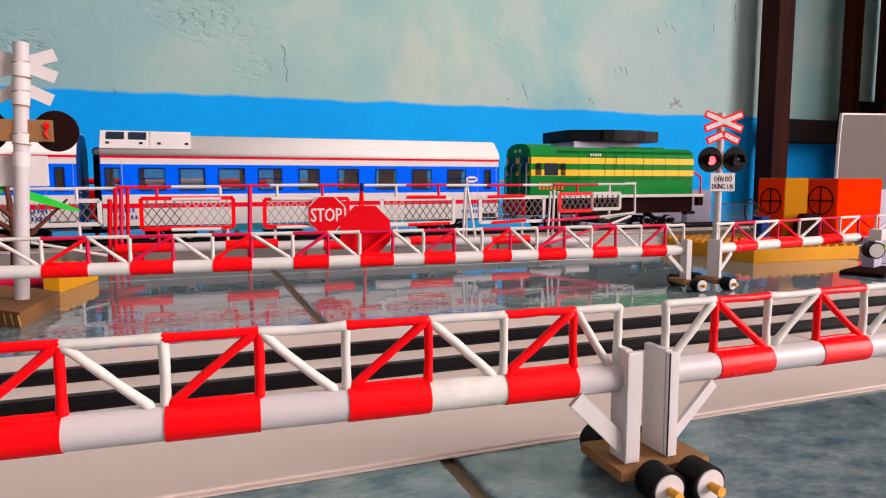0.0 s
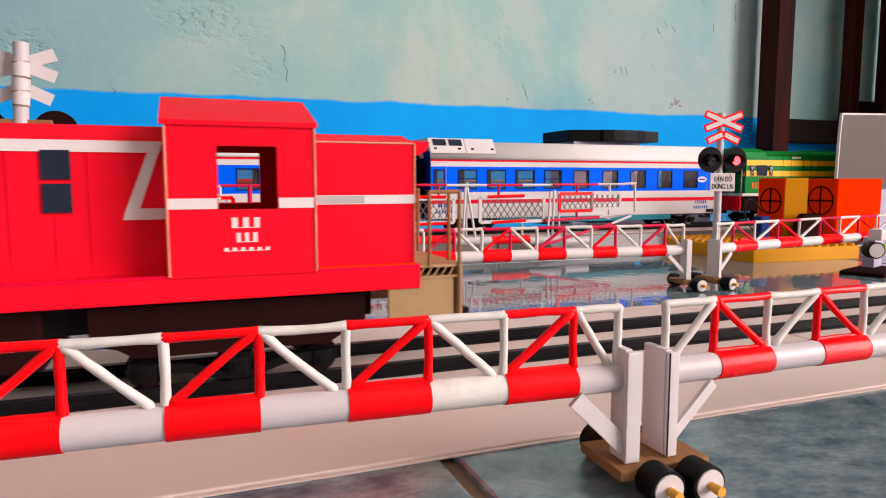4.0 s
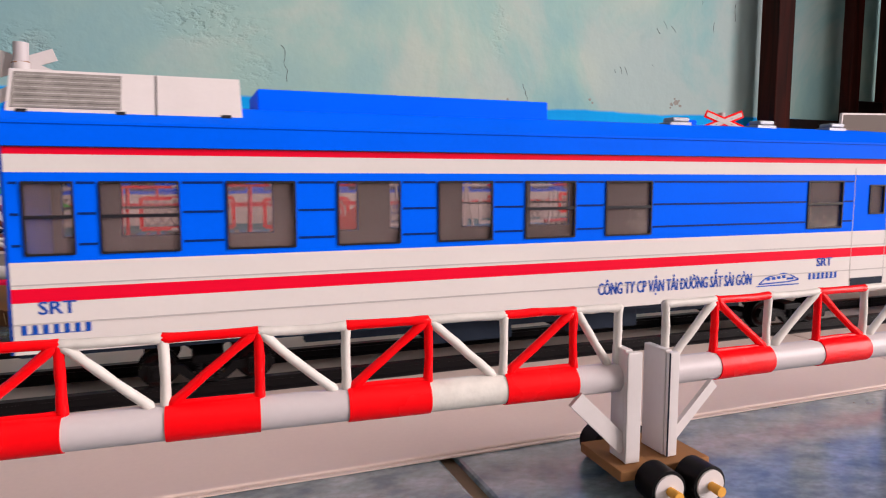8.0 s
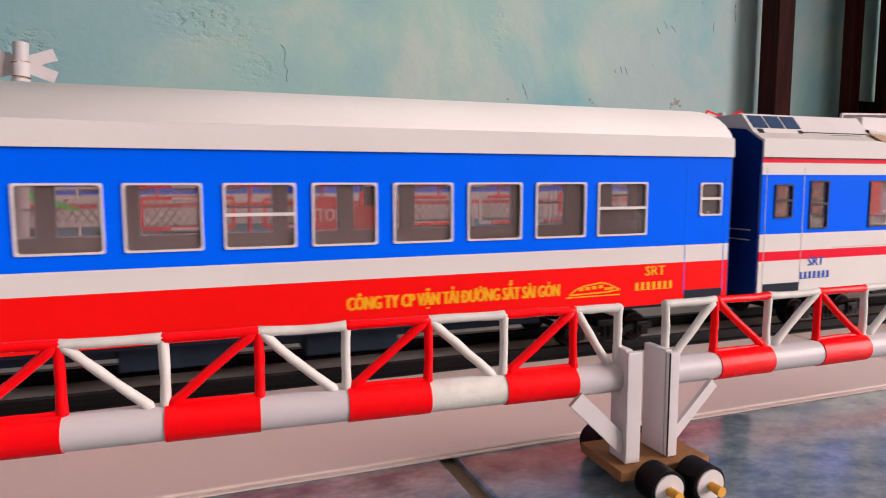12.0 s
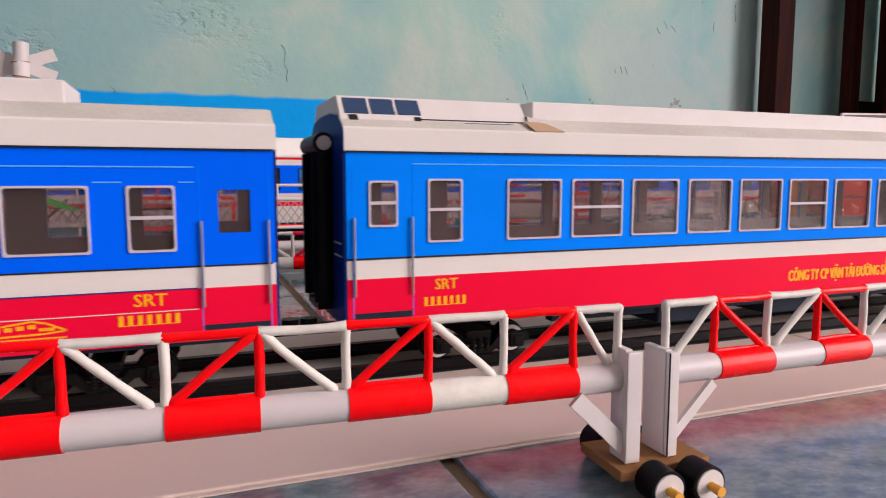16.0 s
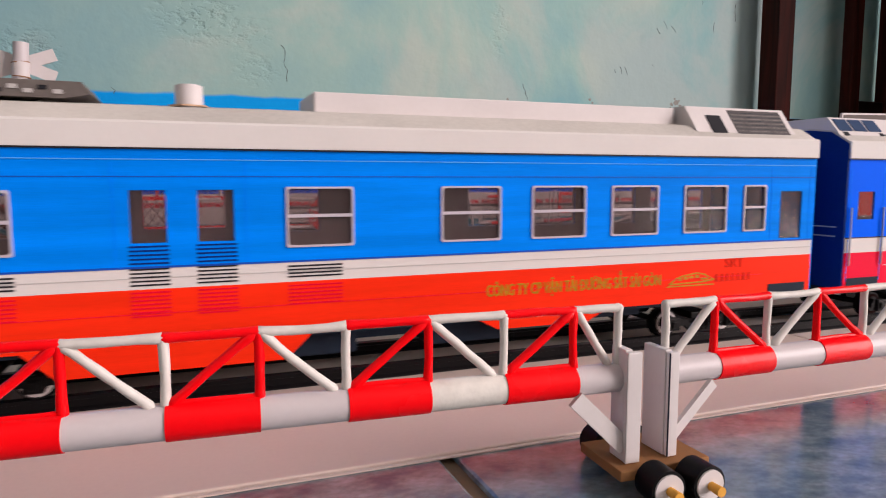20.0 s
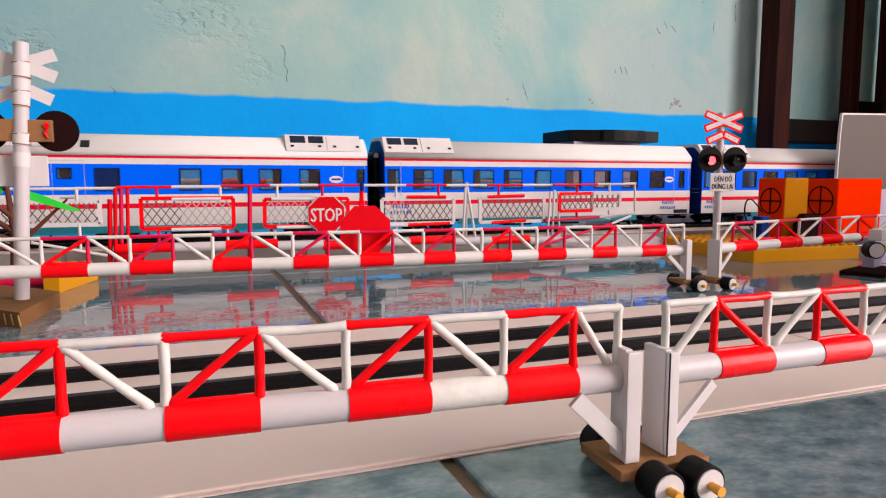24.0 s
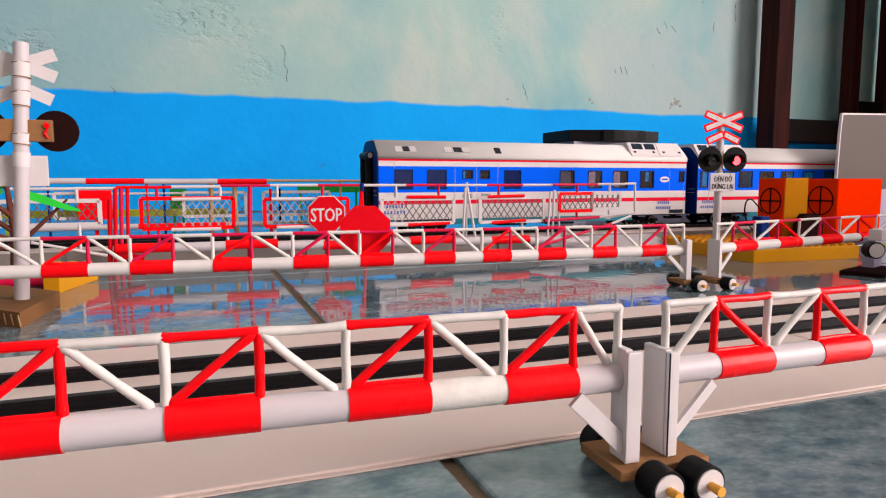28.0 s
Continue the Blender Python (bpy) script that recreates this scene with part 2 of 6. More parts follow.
NAVY = coat("navy_card", (0.004, 0.026, 0.17), 0.4, 0.2, 30, 0.05, spec=0.05)
PAPERWHITE = coat("coach_white", (0.66, 0.63, 0.61), 0.42, 0.06, 25, 0.05, spec=0.05)
STRIPE = coat("stripe_red", (0.74, 0.004, 0.030), 0.4, 0.08, 30, 0.04, spec=0.05)
ORANGERED = coat("orange_red_paint", (0.90, 0.028, 0.006), 0.42, 0.18, 60, 0.1, spec=0.05, stretch=(0.3, 1, 4))
CRIMSON = coat("crimson_print", (0.76, 0.004, 0.040), 0.4, 0.08, 30, 0.04, spec=0.05)
REDPRINT = coat("signal_red_print", (0.86, 0.006, 0.006), 0.4, 0.08, 30, 0.04, spec=0.05)
SIGNRED = coat("sign_red_card", (0.66, 0.003, 0.010), 0.45, 0.12, 30, 0.06, spec=0.05)
YELLOWINK = coat("yellow_ink", (0.88, 0.42, 0.01), 0.5, 0.08)
BLUEINK = coat("blue_ink", (0.005, 0.07, 0.42), 0.5, 0.15)
WHITEINK = coat("white_ink", (0.72, 0.66, 0.65), 0.5, 0.08)
BLACKINK = coat("black_ink", (0.015, 0.015, 0.02), 0.5, 0.1)
MESHGREY = coat("grey_mesh_print", (0.26, 0.24, 0.225), 0.6, 0.35, 300, 0.3)
DIMGREY = coat("dim_mesh_print", (0.10, 0.09, 0.09), 0.6, 0.35, 300, 0.3)
SLATE = coat("slate_blue_print", (0.035, 0.062, 0.13), 0.5, 0.2, 120, 0.05, spec=0.06)
# white roof paper, dulled to paint in the shade on upward slopes
SHADEDROOF = coat("shaded_roof_paper", (0.56, 0.525, 0.49), 0.6, 0.26, 28, 0.1, spec=0.05)
CHIPPED = coat("chipped_white_paint", (0.70, 0.67, 0.62), 0.5, 0.22, 160, 0.5)
TAPE = coat("tan_paper_tape", (0.50, 0.33, 0.22), 0.7, 0.25, 120, 0.2)
GREYPAPER = coat("grey_paper", (0.46, 0.44, 0.43), 0.55, 0.1, 40)
CUTEDGE = coat("cut_card_edge", (0.72, 0.30, 0.20), 0.7, 0.3, 200, 0.1)
SOOTGREY = coat("sooty_grey_card", (0.15, 0.13, 0.12), 0.6, 0.35, 60, 0.2)
LILACGREY = coat("lilac_grey_paper", (0.50, 0.46, 0.52), 0.5, 0.1, 40)
PALEBLUE = coat("pale_blue_ink", (0.10, 0.40, 0.85), 0.5, 0.1, 40, spec=0.05)
FAINTRED = coat("faint_red_ink", (0.66, 0.018, 0.004), 0.5, 0.3, 200, spec=0.05)
OLIVEINK = coat("olive_gold_ink", (0.46, 0.28, 0.01), 0.5, 0.3, 300)
SILVER = coat("silver_foil", (0.27, 0.28, 0.31), 0.4, 0.3, 160, 0.2, metal=0.4)
PANE = film_pane("smoked_film", (0.94, 0.90, 0.90), (0.20, 0.165, 0.155), 0.10)
MILKPANE = film_pane("milky_film", (0.96, 0.92, 0.92), (0.27, 0.215, 0.205), 0.18, 0.11)
SMOKEPANE = film_pane("smoky_film", (0.92, 0.88, 0.88), (0.12, 0.09, 0.09), 0.22, 0.06)
NAVYPANE = film_pane("navy_film", (0.3, 0.3, 0.4), (0.006, 0.018, 0.10), 0.85)
INSIDE = coat("bare_card_inside", (0.23, 0.19, 0.19), 0.8, 0.15, 30, 0.1)
DARKPANE = film_pane("dark_film", (0.5, 0.47, 0.47), (0.03, 0.028, 0.03), 0.5)
GREEN = coat("loco_green", (0.004, 0.20, 0.028), 0.35, 0.12, 30, 0.04, spec=0.05)
DEEPGREEN = coat("deep_green_line", (0.02, 0.10, 0.012), 0.5, 0.1, 30, 0.04, spec=0.02)
LOCOYELLOW = coat("loco_yellow", (0.84, 0.48, 0.008), 0.4, 0.08, 30, 0.04)
BRICKYELLOW = coat("yellow_brick_plastic", (0.66, 0.285, 0.008), 0.3, 0.10, 25, 0.03, spec=0.1)
ORANGE = coat("orange_card", (0.84, 0.026, 0.0005), 0.6, 0.08, 25, 0.06, spec=0.0)
DEEPORANGE = coat("deep_orange_card", (0.80, 0.036, 0.003), 0.6, 0.1, 25, 0.06, spec=0.0)
AMBER = coat("amber_card", (0.40, 0.15, 0.002), 0.6, 0.1, 25, 0.06, spec=0.02)
LILAC = coat("lilac_card", (0.44, 0.40, 0.52), 0.6, 0.1, 25, 0.06)
GREYBOARD = coat("grey_backed_board", (0.118, 0.096, 0.085), 0.6, 0.08, 9, 0.06)
TEAL = coat("teal_skirt", (0.02, 0.21, 0.27), 0.5, 0.1, 30, 0.05)
LEAF = coat("green_leaf_plastic", (0.02, 0.34, 0.04), 0.4, 0.25, 60, 0.1, each=0.35)
BARK = coat("brown_twig", (0.12, 0.035, 0.022), 0.7, 0.3, 80, 0.3)
DARKWOOD = wood("dark_lacquered_wood", (0.004, 0.002, 0.002), (0.013, 0.005, 0.004), 0.5)
REDWOOD = wood("red_lacquered_wood", (0.011, 0.003, 0.002), (0.055, 0.007, 0.004), 0.5)
STICK = wood("bare_wood_stick", (0.40, 0.24, 0.12), (0.58, 0.38, 0.2), 0.6)
MAGENTA = coat("rose_red_stick", (0.62, 0.006, 0.055), 0.4, 0.15, 60, 0.08)
LIT = glow("lit_red_led", (1.0, 0.04, 0.05), 7.0)
LENS = coat("dull_lens", (0.05, 0.045, 0.045), 0.15, 0.3, 200, 0.02)


# ---- mesh building ----
def box(bm, x0, x1, y0, y1, z0, z1, mi=0, bevel=0.0):
    v = [bm.verts.new((x * MM, y * MM, z * MM)) for z in (z0, z1) for x, y in ((x0, y0), (x1, y0), (x1, y1), (x0, y1))]
    fs = [bm.faces.new([v[i] for i in f]) for f in ((3, 2, 1, 0), (4, 5, 6, 7), (0, 1, 5, 4), (1, 2, 6, 5), (2, 3, 7, 6), (3, 0, 4, 7))]
    for f in fs:
        f.material_index = mi
    if bevel:
        bmesh.ops.bevel(bm, geom=list({e for f in fs for e in f.edges}), offset=bevel * MM, segments=2, affect="EDGES", profile=0.5)
    return bm


def rod(bm, p, q, r, seg=10, r2=None, mi=0, flat=False):
    """A round bar from p to q, smooth sided, closed at both ends."""
    p, q = Vector(p) * MM, Vector(q) * MM
    d = (q - p).normalized()
    a = d.orthogonal().normalized()
    b = d.cross(a)
    r2 = r if r2 is None else r2
    rings = []
    for c, rr in ((p, r), (q, r2)):
        rings.append([bm.verts.new(c + (a * math.cos(t) + b * math.sin(t)) * rr * MM) for t in (2 * math.pi * i / seg for i in range(seg))])
    for i in range(seg):
        f = bm.faces.new((rings[0][i], rings[0][(i + 1) % seg], rings[1][(i + 1) % seg], rings[1][i]))
        f.smooth, f.material_index = not flat, mi
    for ring in (rings[0][::-1], rings[1]):
        bm.faces.new([bm.verts.new(v.co) for v in ring]).material_index = mi
    return bm


WOBBLE = random.Random(11)


def twig(bm, p, q, r, seg=8):
    """A thin stick painted by hand: a little bent, of uneven thickness, swollen with paint at both ends."""
    p, q = Vector(p), Vector(q)
    d = (q - p).normalized()
    a = d.orthogonal().normalized()
    b = d.cross(a)
    bend = (WOBBLE.uniform(-0.16, 0.16), WOBBLE.uniform(-0.16, 0.16))
    rings = []
    for f, swell in ((-0.045, 0.7), (0.0, 1.14), (0.08, 1.06), (0.22, 1.0), (0.4, 0.96), (0.6, 1.0), (0.78, 0.98), (0.92, 1.04), (1.0, 1.14), (1.045, 0.7)):
        rr = r * swell * WOBBLE.uniform(0.95, 1.05)
        sag = math.sin(math.pi * min(1, max(0, f)))
        c = p + (q - p) * f + a * (bend[0] * sag + WOBBLE.uniform(-0.05, 0.05)) + b * (bend[1] * sag + WOBBLE.uniform(-0.05, 0.05))
        rings.append([bm.verts.new((c + (a * math.cos(t) + b * math.sin(t)) * rr) * MM) for t in (2 * math.pi * i / seg for i in range(seg))])
    for lo, hi in zip(rings, rings[1:]):
        for i in range(seg):
            bm.faces.new((lo[i], lo[(i + 1) % seg], hi[(i + 1) % seg], hi[i])).smooth = True
    bm.faces.new(rings[0][::-1]).smooth = True
    bm.faces.new(rings[-1]).smooth = True
    return bm


def bar(bm, p, q, w, h, mi=0):
    """A flat stick of section w by h from p to q (h across the y axis)."""
    p, q = Vector(p) * MM, Vector(q) * MM
    d = (q - p).normalized()
    s = Vector((0, 1, 0))
    u = d.cross(s).normalized()
    vs = [bm.verts.new(c + u * sx * w / 2 * MM + s * sy * h / 2 * MM) for c in (p, q) for sx, sy in ((-1, -1), (1, -1), (1, 1), (-1, 1))]
    for f in ((0, 1, 2, 3), (7, 6, 5, 4), (0, 4, 5, 1), (1, 5, 6, 2), (2, 6, 7, 3), (3, 7, 4, 0)):
        bm.faces.new([vs[i] for i in f]).material_index = mi
    return bm


def prism(bm, outline, x0, x1, axis="x", mi=0, smooth=False):
    """An outline in the plane across the axis, drawn out from x0 to x1."""
    place = {"x": lambda a, u, v: (a, u, v), "y": lambda a, u, v: (u, a, v), "z": lambda a, u, v: (u, v, a)}[axis]
    rings = [[bm.verts.new(Vector(place(a, u, v)) * MM) for u, v in outline] for a in (x0, x1)]
    n = len(outline)
    for i in range(n):
        f = bm.faces.new((rings[0][i], rings[0][(i + 1) % n], rings[1][(i + 1) % n], rings[1][i]))
        f.material_index, f.smooth = mi, smooth
    bm.faces.new(rings[0][::-1]).material_index = mi
    bm.faces.new(rings[1]).material_index = mi
    bmesh.ops.recalc_face_normals(bm, faces=bm.faces[:])
    return bm


def link(name, bm, mats):
    me = bpy.data.meshes.new(name)
    bmesh.ops.recalc_face_normals(bm, faces=bm.faces[:])
    bm.to_mesh(me)
    bm.free()
    for m in mats if isinstance(mats, (list, tuple)) else [mats]:
        me.materials.append(m)
    return me


def part(name, bm, material, parent, label=""):
    ob = new(name, link(name, bm, material) if isinstance(bm, bmesh.types.BMesh) else bm)
    if not isinstance(bm, bmesh.types.BMesh) and material is not None and not bm.materials:
        bm.materials.append(material)
    ob.parent = parent
    if label:
        ob["label"] = label
    return ob


def share(name, mesh, parent, x=0, y=0, z=0, rz=0):
    ob = new(name, mesh)
    ob.parent = parent
    ob.matrix_basis = pose(x * MM, y * MM, z * MM, 0, 0, rz)
    return ob


def thing(name, x, y, z, label, category, group="", rz=0, kind=""):
    ob = new(name)
    ob.empty_display_size = 0.02
    ob.matrix_basis = pose(x * MM, y * MM, z * MM, 0, 0, rz)
    return tagged(ob, label, category, group, kind)


def solid(name, bm, material, label, category, kind="", group=""):
    return tagged(new(name, link(name, bm, material)), label, category, group, kind)


B = bmesh.new
lettered = {}


def letters(words, width, height, material, proud=0.12, bold=0.045):
    """Words cut as a thin mesh, width by height, standing in the xz plane and read from -y; the origin is the lower left corner."""
    key = (words, round(width, 2), round(height, 2), material.name)
    if key in lettered:
        return lettered[key]
    def cast(body):
        cu = bpy.data.curves.new("words", "FONT")
        cu.body, cu.extrude, cu.resolution_u = body, 0.02, 2
        ob = bpy.data.objects.new("words", cu)
        scene.collection.objects.link(ob)
        mesh = bpy.data.meshes.new_from_object(ob.evaluated_get(bpy.context.evaluated_depsgraph_get()))
        bpy.data.objects.remove(ob)
        return mesh

    def reach(body):
        return max(v.co.x for v in cast(body).vertices)

    # crossed D and horned U and O: the plain letter with its bar or horn laid on
    plain = words.translate({0x110: "D", 0x1AF: "U", 0x1EDC: "\u00d2", 0x1EEA: "\u00d9"})
    me = cast(plain)
    extra = B()
    extra.from_mesh(me)
    for i, c in enumerate(words):
        if c in "\u0110\u01af\u1edc\u1eea":
            x1 = reach(plain[:i + 1])
            x0 = x1 - reach(plain[i])
            a, b, z0, z1 = (x0 - 0.03, x0 + 0.30, 0.32, 0.40) if c == "\u0110" else (x1 - 0.04, x1 + 0.10, 0.64, 0.78)
            box(extra, a / MM, b / MM, z0 / MM, z1 / MM, -0.021 / MM, 0.021 / MM)
    extra.to_mesh(me)
    extra.free()
    co = np.array([v.co for v in me.vertices])
    lo, hi = co.min(0), co.max(0)
    for v in me.vertices:
        x, y, z = v.co
        v.co = ((x - lo[0]) / (hi[0] - lo[0]) * width * MM, -(z + 0.02) / 0.04 * proud * MM, (y - lo[1]) / (hi[1] - lo[1]) * height * MM)
    # thicken the strokes: three casts side by side, a hair apart in depth
    bm = B()
    bm.from_mesh(me)
    shift = width / max(1, len(words)) * bold * MM
    first = list(bm.verts)
    for k in (-1, 1):
        made = bmesh.ops.duplicate(bm, geom=bm.faces[:len(me.polygons)] + bm.edges[:len(me.edges)] + first)
        for v in made["geom"]:
            if isinstance(v, bmesh.types.BMVert):
                v.co.x += k * shift
                v.co.y *= 1 + 0.3 * k
    bm.to_mesh(me)
    bm.free()
    me.materials.clear()
    me.materials.append(material)
    me.name = "lettering"
    lettered[key] = me
    return me


def bars_mesh(width, height, material, n=5):
    """Writing that stays unreadable: a row of plain upright bars."""
    bm = B()
    step = width / n
    for i in range(n):
        box(bm, i * step, i * step + step * 0.5, -0.12, 0, 0.16, height)
    box(bm, 0, width - step * 0.5, -0.12, 0, 0, 0.16)
    return link("number_mark", bm, material)


# ---- the room ----
ROOM_X0, ROOM_X1, ROOM_Y0, ROOM_Y1, ROOM_Z = -2600, 2560, -4000, 1300, 2700
bm = B()
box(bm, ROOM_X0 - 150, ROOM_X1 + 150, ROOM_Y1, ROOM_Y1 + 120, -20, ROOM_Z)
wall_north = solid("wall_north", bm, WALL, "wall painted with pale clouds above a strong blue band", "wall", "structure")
bm = B()
for z0, z1, y0, y1 in ((-20, 1000, ROOM_Y0, ROOM_Y1), (2150, ROOM_Z, ROOM_Y0, ROOM_Y1), (1000, 2150, ROOM_Y0, -1700), (1000, 2150, -100, ROOM_Y1)):
    box(bm, ROOM_X0 - 150, ROOM_X0, y0, y1, z0, z1)
solid("wall_west", bm, PLASTER, "plain pale plaster wall with a window opening", "wall", "structure")
bm = B()
for y0, y1, z0, z1 in ((ROOM_Y0, -3100, -20, ROOM_Z), (-700, ROOM_Y1, -20, ROOM_Z), (-3100, -700, 2150, ROOM_Z)):
    box(bm, ROOM_X1, ROOM_X1 + 150, y0, y1, z0, z1)
solid("wall_east", bm, PLASTER, "plain pale plaster wall with a wide doorway", "wall", "structure")
bm = B()
box(bm, ROOM_X0 - 150, ROOM_X1 + 150, ROOM_Y0 - 150, ROOM_Y0, -20, ROOM_Z)
solid("wall_south", bm, PLASTER, "plain pale plaster wall", "wall", "structure")
bm = B()
box(bm, ROOM_X0 - 150, ROOM_X1 + 150, ROOM_Y0 - 150, ROOM_Y1 + 120, ROOM_Z, ROOM_Z + 120)
solid("ceiling", bm, CEILINGWHITE, "plain white ceiling", "ceiling", "structure")
bm = B()
box(bm, -60000, 60000, -60000, 60000, -60, -21)
solid("ground", bm, GROUT, "bare ground outside the room", "ground", "structure")

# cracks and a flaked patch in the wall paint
# cracks are raised dark bars; their colour holds the shade and grit inside
CRACKED = coat("crack_shade_grit", (0.10, 0.11, 0.11), 0.9, 0.3, 60)
FLAKED = coat("bare_plaster", (0.33, 0.31, 0.285), 0.9, 0.3, 60)
rng = random.Random(3)
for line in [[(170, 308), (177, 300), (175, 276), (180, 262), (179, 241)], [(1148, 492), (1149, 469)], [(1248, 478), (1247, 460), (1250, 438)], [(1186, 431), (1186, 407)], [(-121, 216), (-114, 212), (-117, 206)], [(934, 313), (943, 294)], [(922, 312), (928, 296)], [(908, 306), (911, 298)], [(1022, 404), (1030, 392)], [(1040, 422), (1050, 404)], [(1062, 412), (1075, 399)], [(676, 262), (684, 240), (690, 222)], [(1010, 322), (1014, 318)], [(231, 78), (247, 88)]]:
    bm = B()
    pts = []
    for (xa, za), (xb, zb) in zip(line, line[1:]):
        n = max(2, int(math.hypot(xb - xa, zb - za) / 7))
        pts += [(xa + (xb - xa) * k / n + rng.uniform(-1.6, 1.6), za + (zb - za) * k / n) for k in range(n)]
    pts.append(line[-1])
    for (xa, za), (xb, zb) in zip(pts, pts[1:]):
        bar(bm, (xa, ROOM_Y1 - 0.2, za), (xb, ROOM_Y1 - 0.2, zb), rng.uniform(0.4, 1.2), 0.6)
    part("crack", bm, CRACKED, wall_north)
for cx, cz, r in ((1082, 238, 8), (1094, 231, 5), (1069, 234, 5), (1078, 247, 3), (1090, 243, 3), (845, 236, 4), (851, 229, 3), (640, 228, 3), (1066, 226, 3)):
    bm = B()
    prism(bm, [(cx + r * rng.uniform(0.6, 1.2) * math.cos(a), cz + r * rng.uniform(0.5, 1.0) * math.sin(a)) for a in (2 * math.pi * k / 16 for k in range(16))], ROOM_Y1 - 0.4, ROOM_Y1, "y")
    part("flaked_patch", bm, FLAKED, wall_north)

# floor: mortar bed with glazed tiles laid 400 mm apart, joints through (48.5, 417)
bm = B()
box(bm, ROOM_X0, ROOM_X1, ROOM_Y0, ROOM_Y1, -20, -1.1)
floor = solid("floor", bm, GROUT, "glossy mottled grey-blue glazed floor tiles with brown joints", "floor", "structure")
bm = B()
box(bm, -198.4, 198.4, -198.4, 198.4, -9, 0, 0, 0.9)
TILE_MESH = link("tile", bm, TILE)
for i in range(-7, 9):
    for j in range(-12, 3):
        x, y = 248.5 + 400 * i, 617 + 400 * j
        if ROOM_X0 + 190 < x < ROOM_X1 - 190 and ROOM_Y0 + 190 < y < ROOM_Y1 - 190:
            share("floor_tile", TILE_MESH, floor, x, y, 0)


# ---- railway tracks ----
def rail_profile(y, z, s=1.0):
    return [(y + a * s, z + b * s) for a, b in ((-1.0, 0), (1.0, 0), (1.0, 0.4), (0.35, 0.8), (0.35, 2.1), (1.0, 2.3), (1.0, 3.0), (-1.0, 3.0), (-1.0, 2.3), (-0.35, 2.1), (-0.35, 0.8), (-1.0, 0.4))]


def track(y0, y1, rails, z, label, x0=-2580, x1=2550, panel=640, tall=1.0):
    t = thing("railway_track", 0, 0, 0, label, "railway track")
    n = 0
    x = x0
    while x < x1 - 1:
        bm = B()
        box(bm, x + 0.25, min(x + panel, x1) - 0.25, y0, y1, 0 if z > 5 else 0.15, z, 0, 0.35)
        part("bed_board", bm, BOARD, t)
        x += panel
        n += 1
    for y in rails:
        bm = B()
        prism(bm, rail_profile(y, z, tall), x0, x1)
        part("rail", bm, RAILBLACK, t, "black plastic rail")
    return t


near_track = track(125.5, 246, (182, 209), 1.0, "cream board bed with two black rails across the floor", -2577, panel=695.75, tall=1.33)
bm = B()
box(bm, -2577, 2550, 124.3, 125.4, 0.1, 0.4)
part("lower_sheet", bm, BOARD, near_track)
far_track = track(474, 556, (501, 528), 13.0, "raised grey-white board bed with two black rails")
STRIPGREY = coat("grey_card_strip", (0.26, 0.225, 0.205), 0.7, 0.2, 20, 0.1)
for k in range(-17, 17):
    bm = B()
    box(bm, k * 150 - 74, k * 150 + 74, 471.6, 473.7, 0, 12.6)
    part("side_strip", bm, STRIPGREY, far_track, "grey card side strip")


# ---- lifting gates on little wheels ----
def wheel_meshes():
    bm = B()
    rod(bm, (0, -2.6, 0), (0, 2.6, 0), 3.5, 28)
    bmesh.ops.bevel(bm, geom=[e for e in bm.edges if e.calc_face_angle(0) > 1], offset=0.35 * MM, segments=2, affect="EDGES", profile=0.6)
    tyre = link("tyre", bm, BLACK)
    bm = B()
    rod(bm, (0, -2.95, 0), (0, -2.5, 0), 2.9, 24)
    face = link("wheel_face", bm, WHITE)
    bm = B()
    rod(bm, (0, -5.6, 0), (0, -2.4, 0), 0.95, 10, 0.8)
    return tyre, face, link("axle_stub", bm, PICK)


TYRE, WFACE, STUB = wheel_meshes()


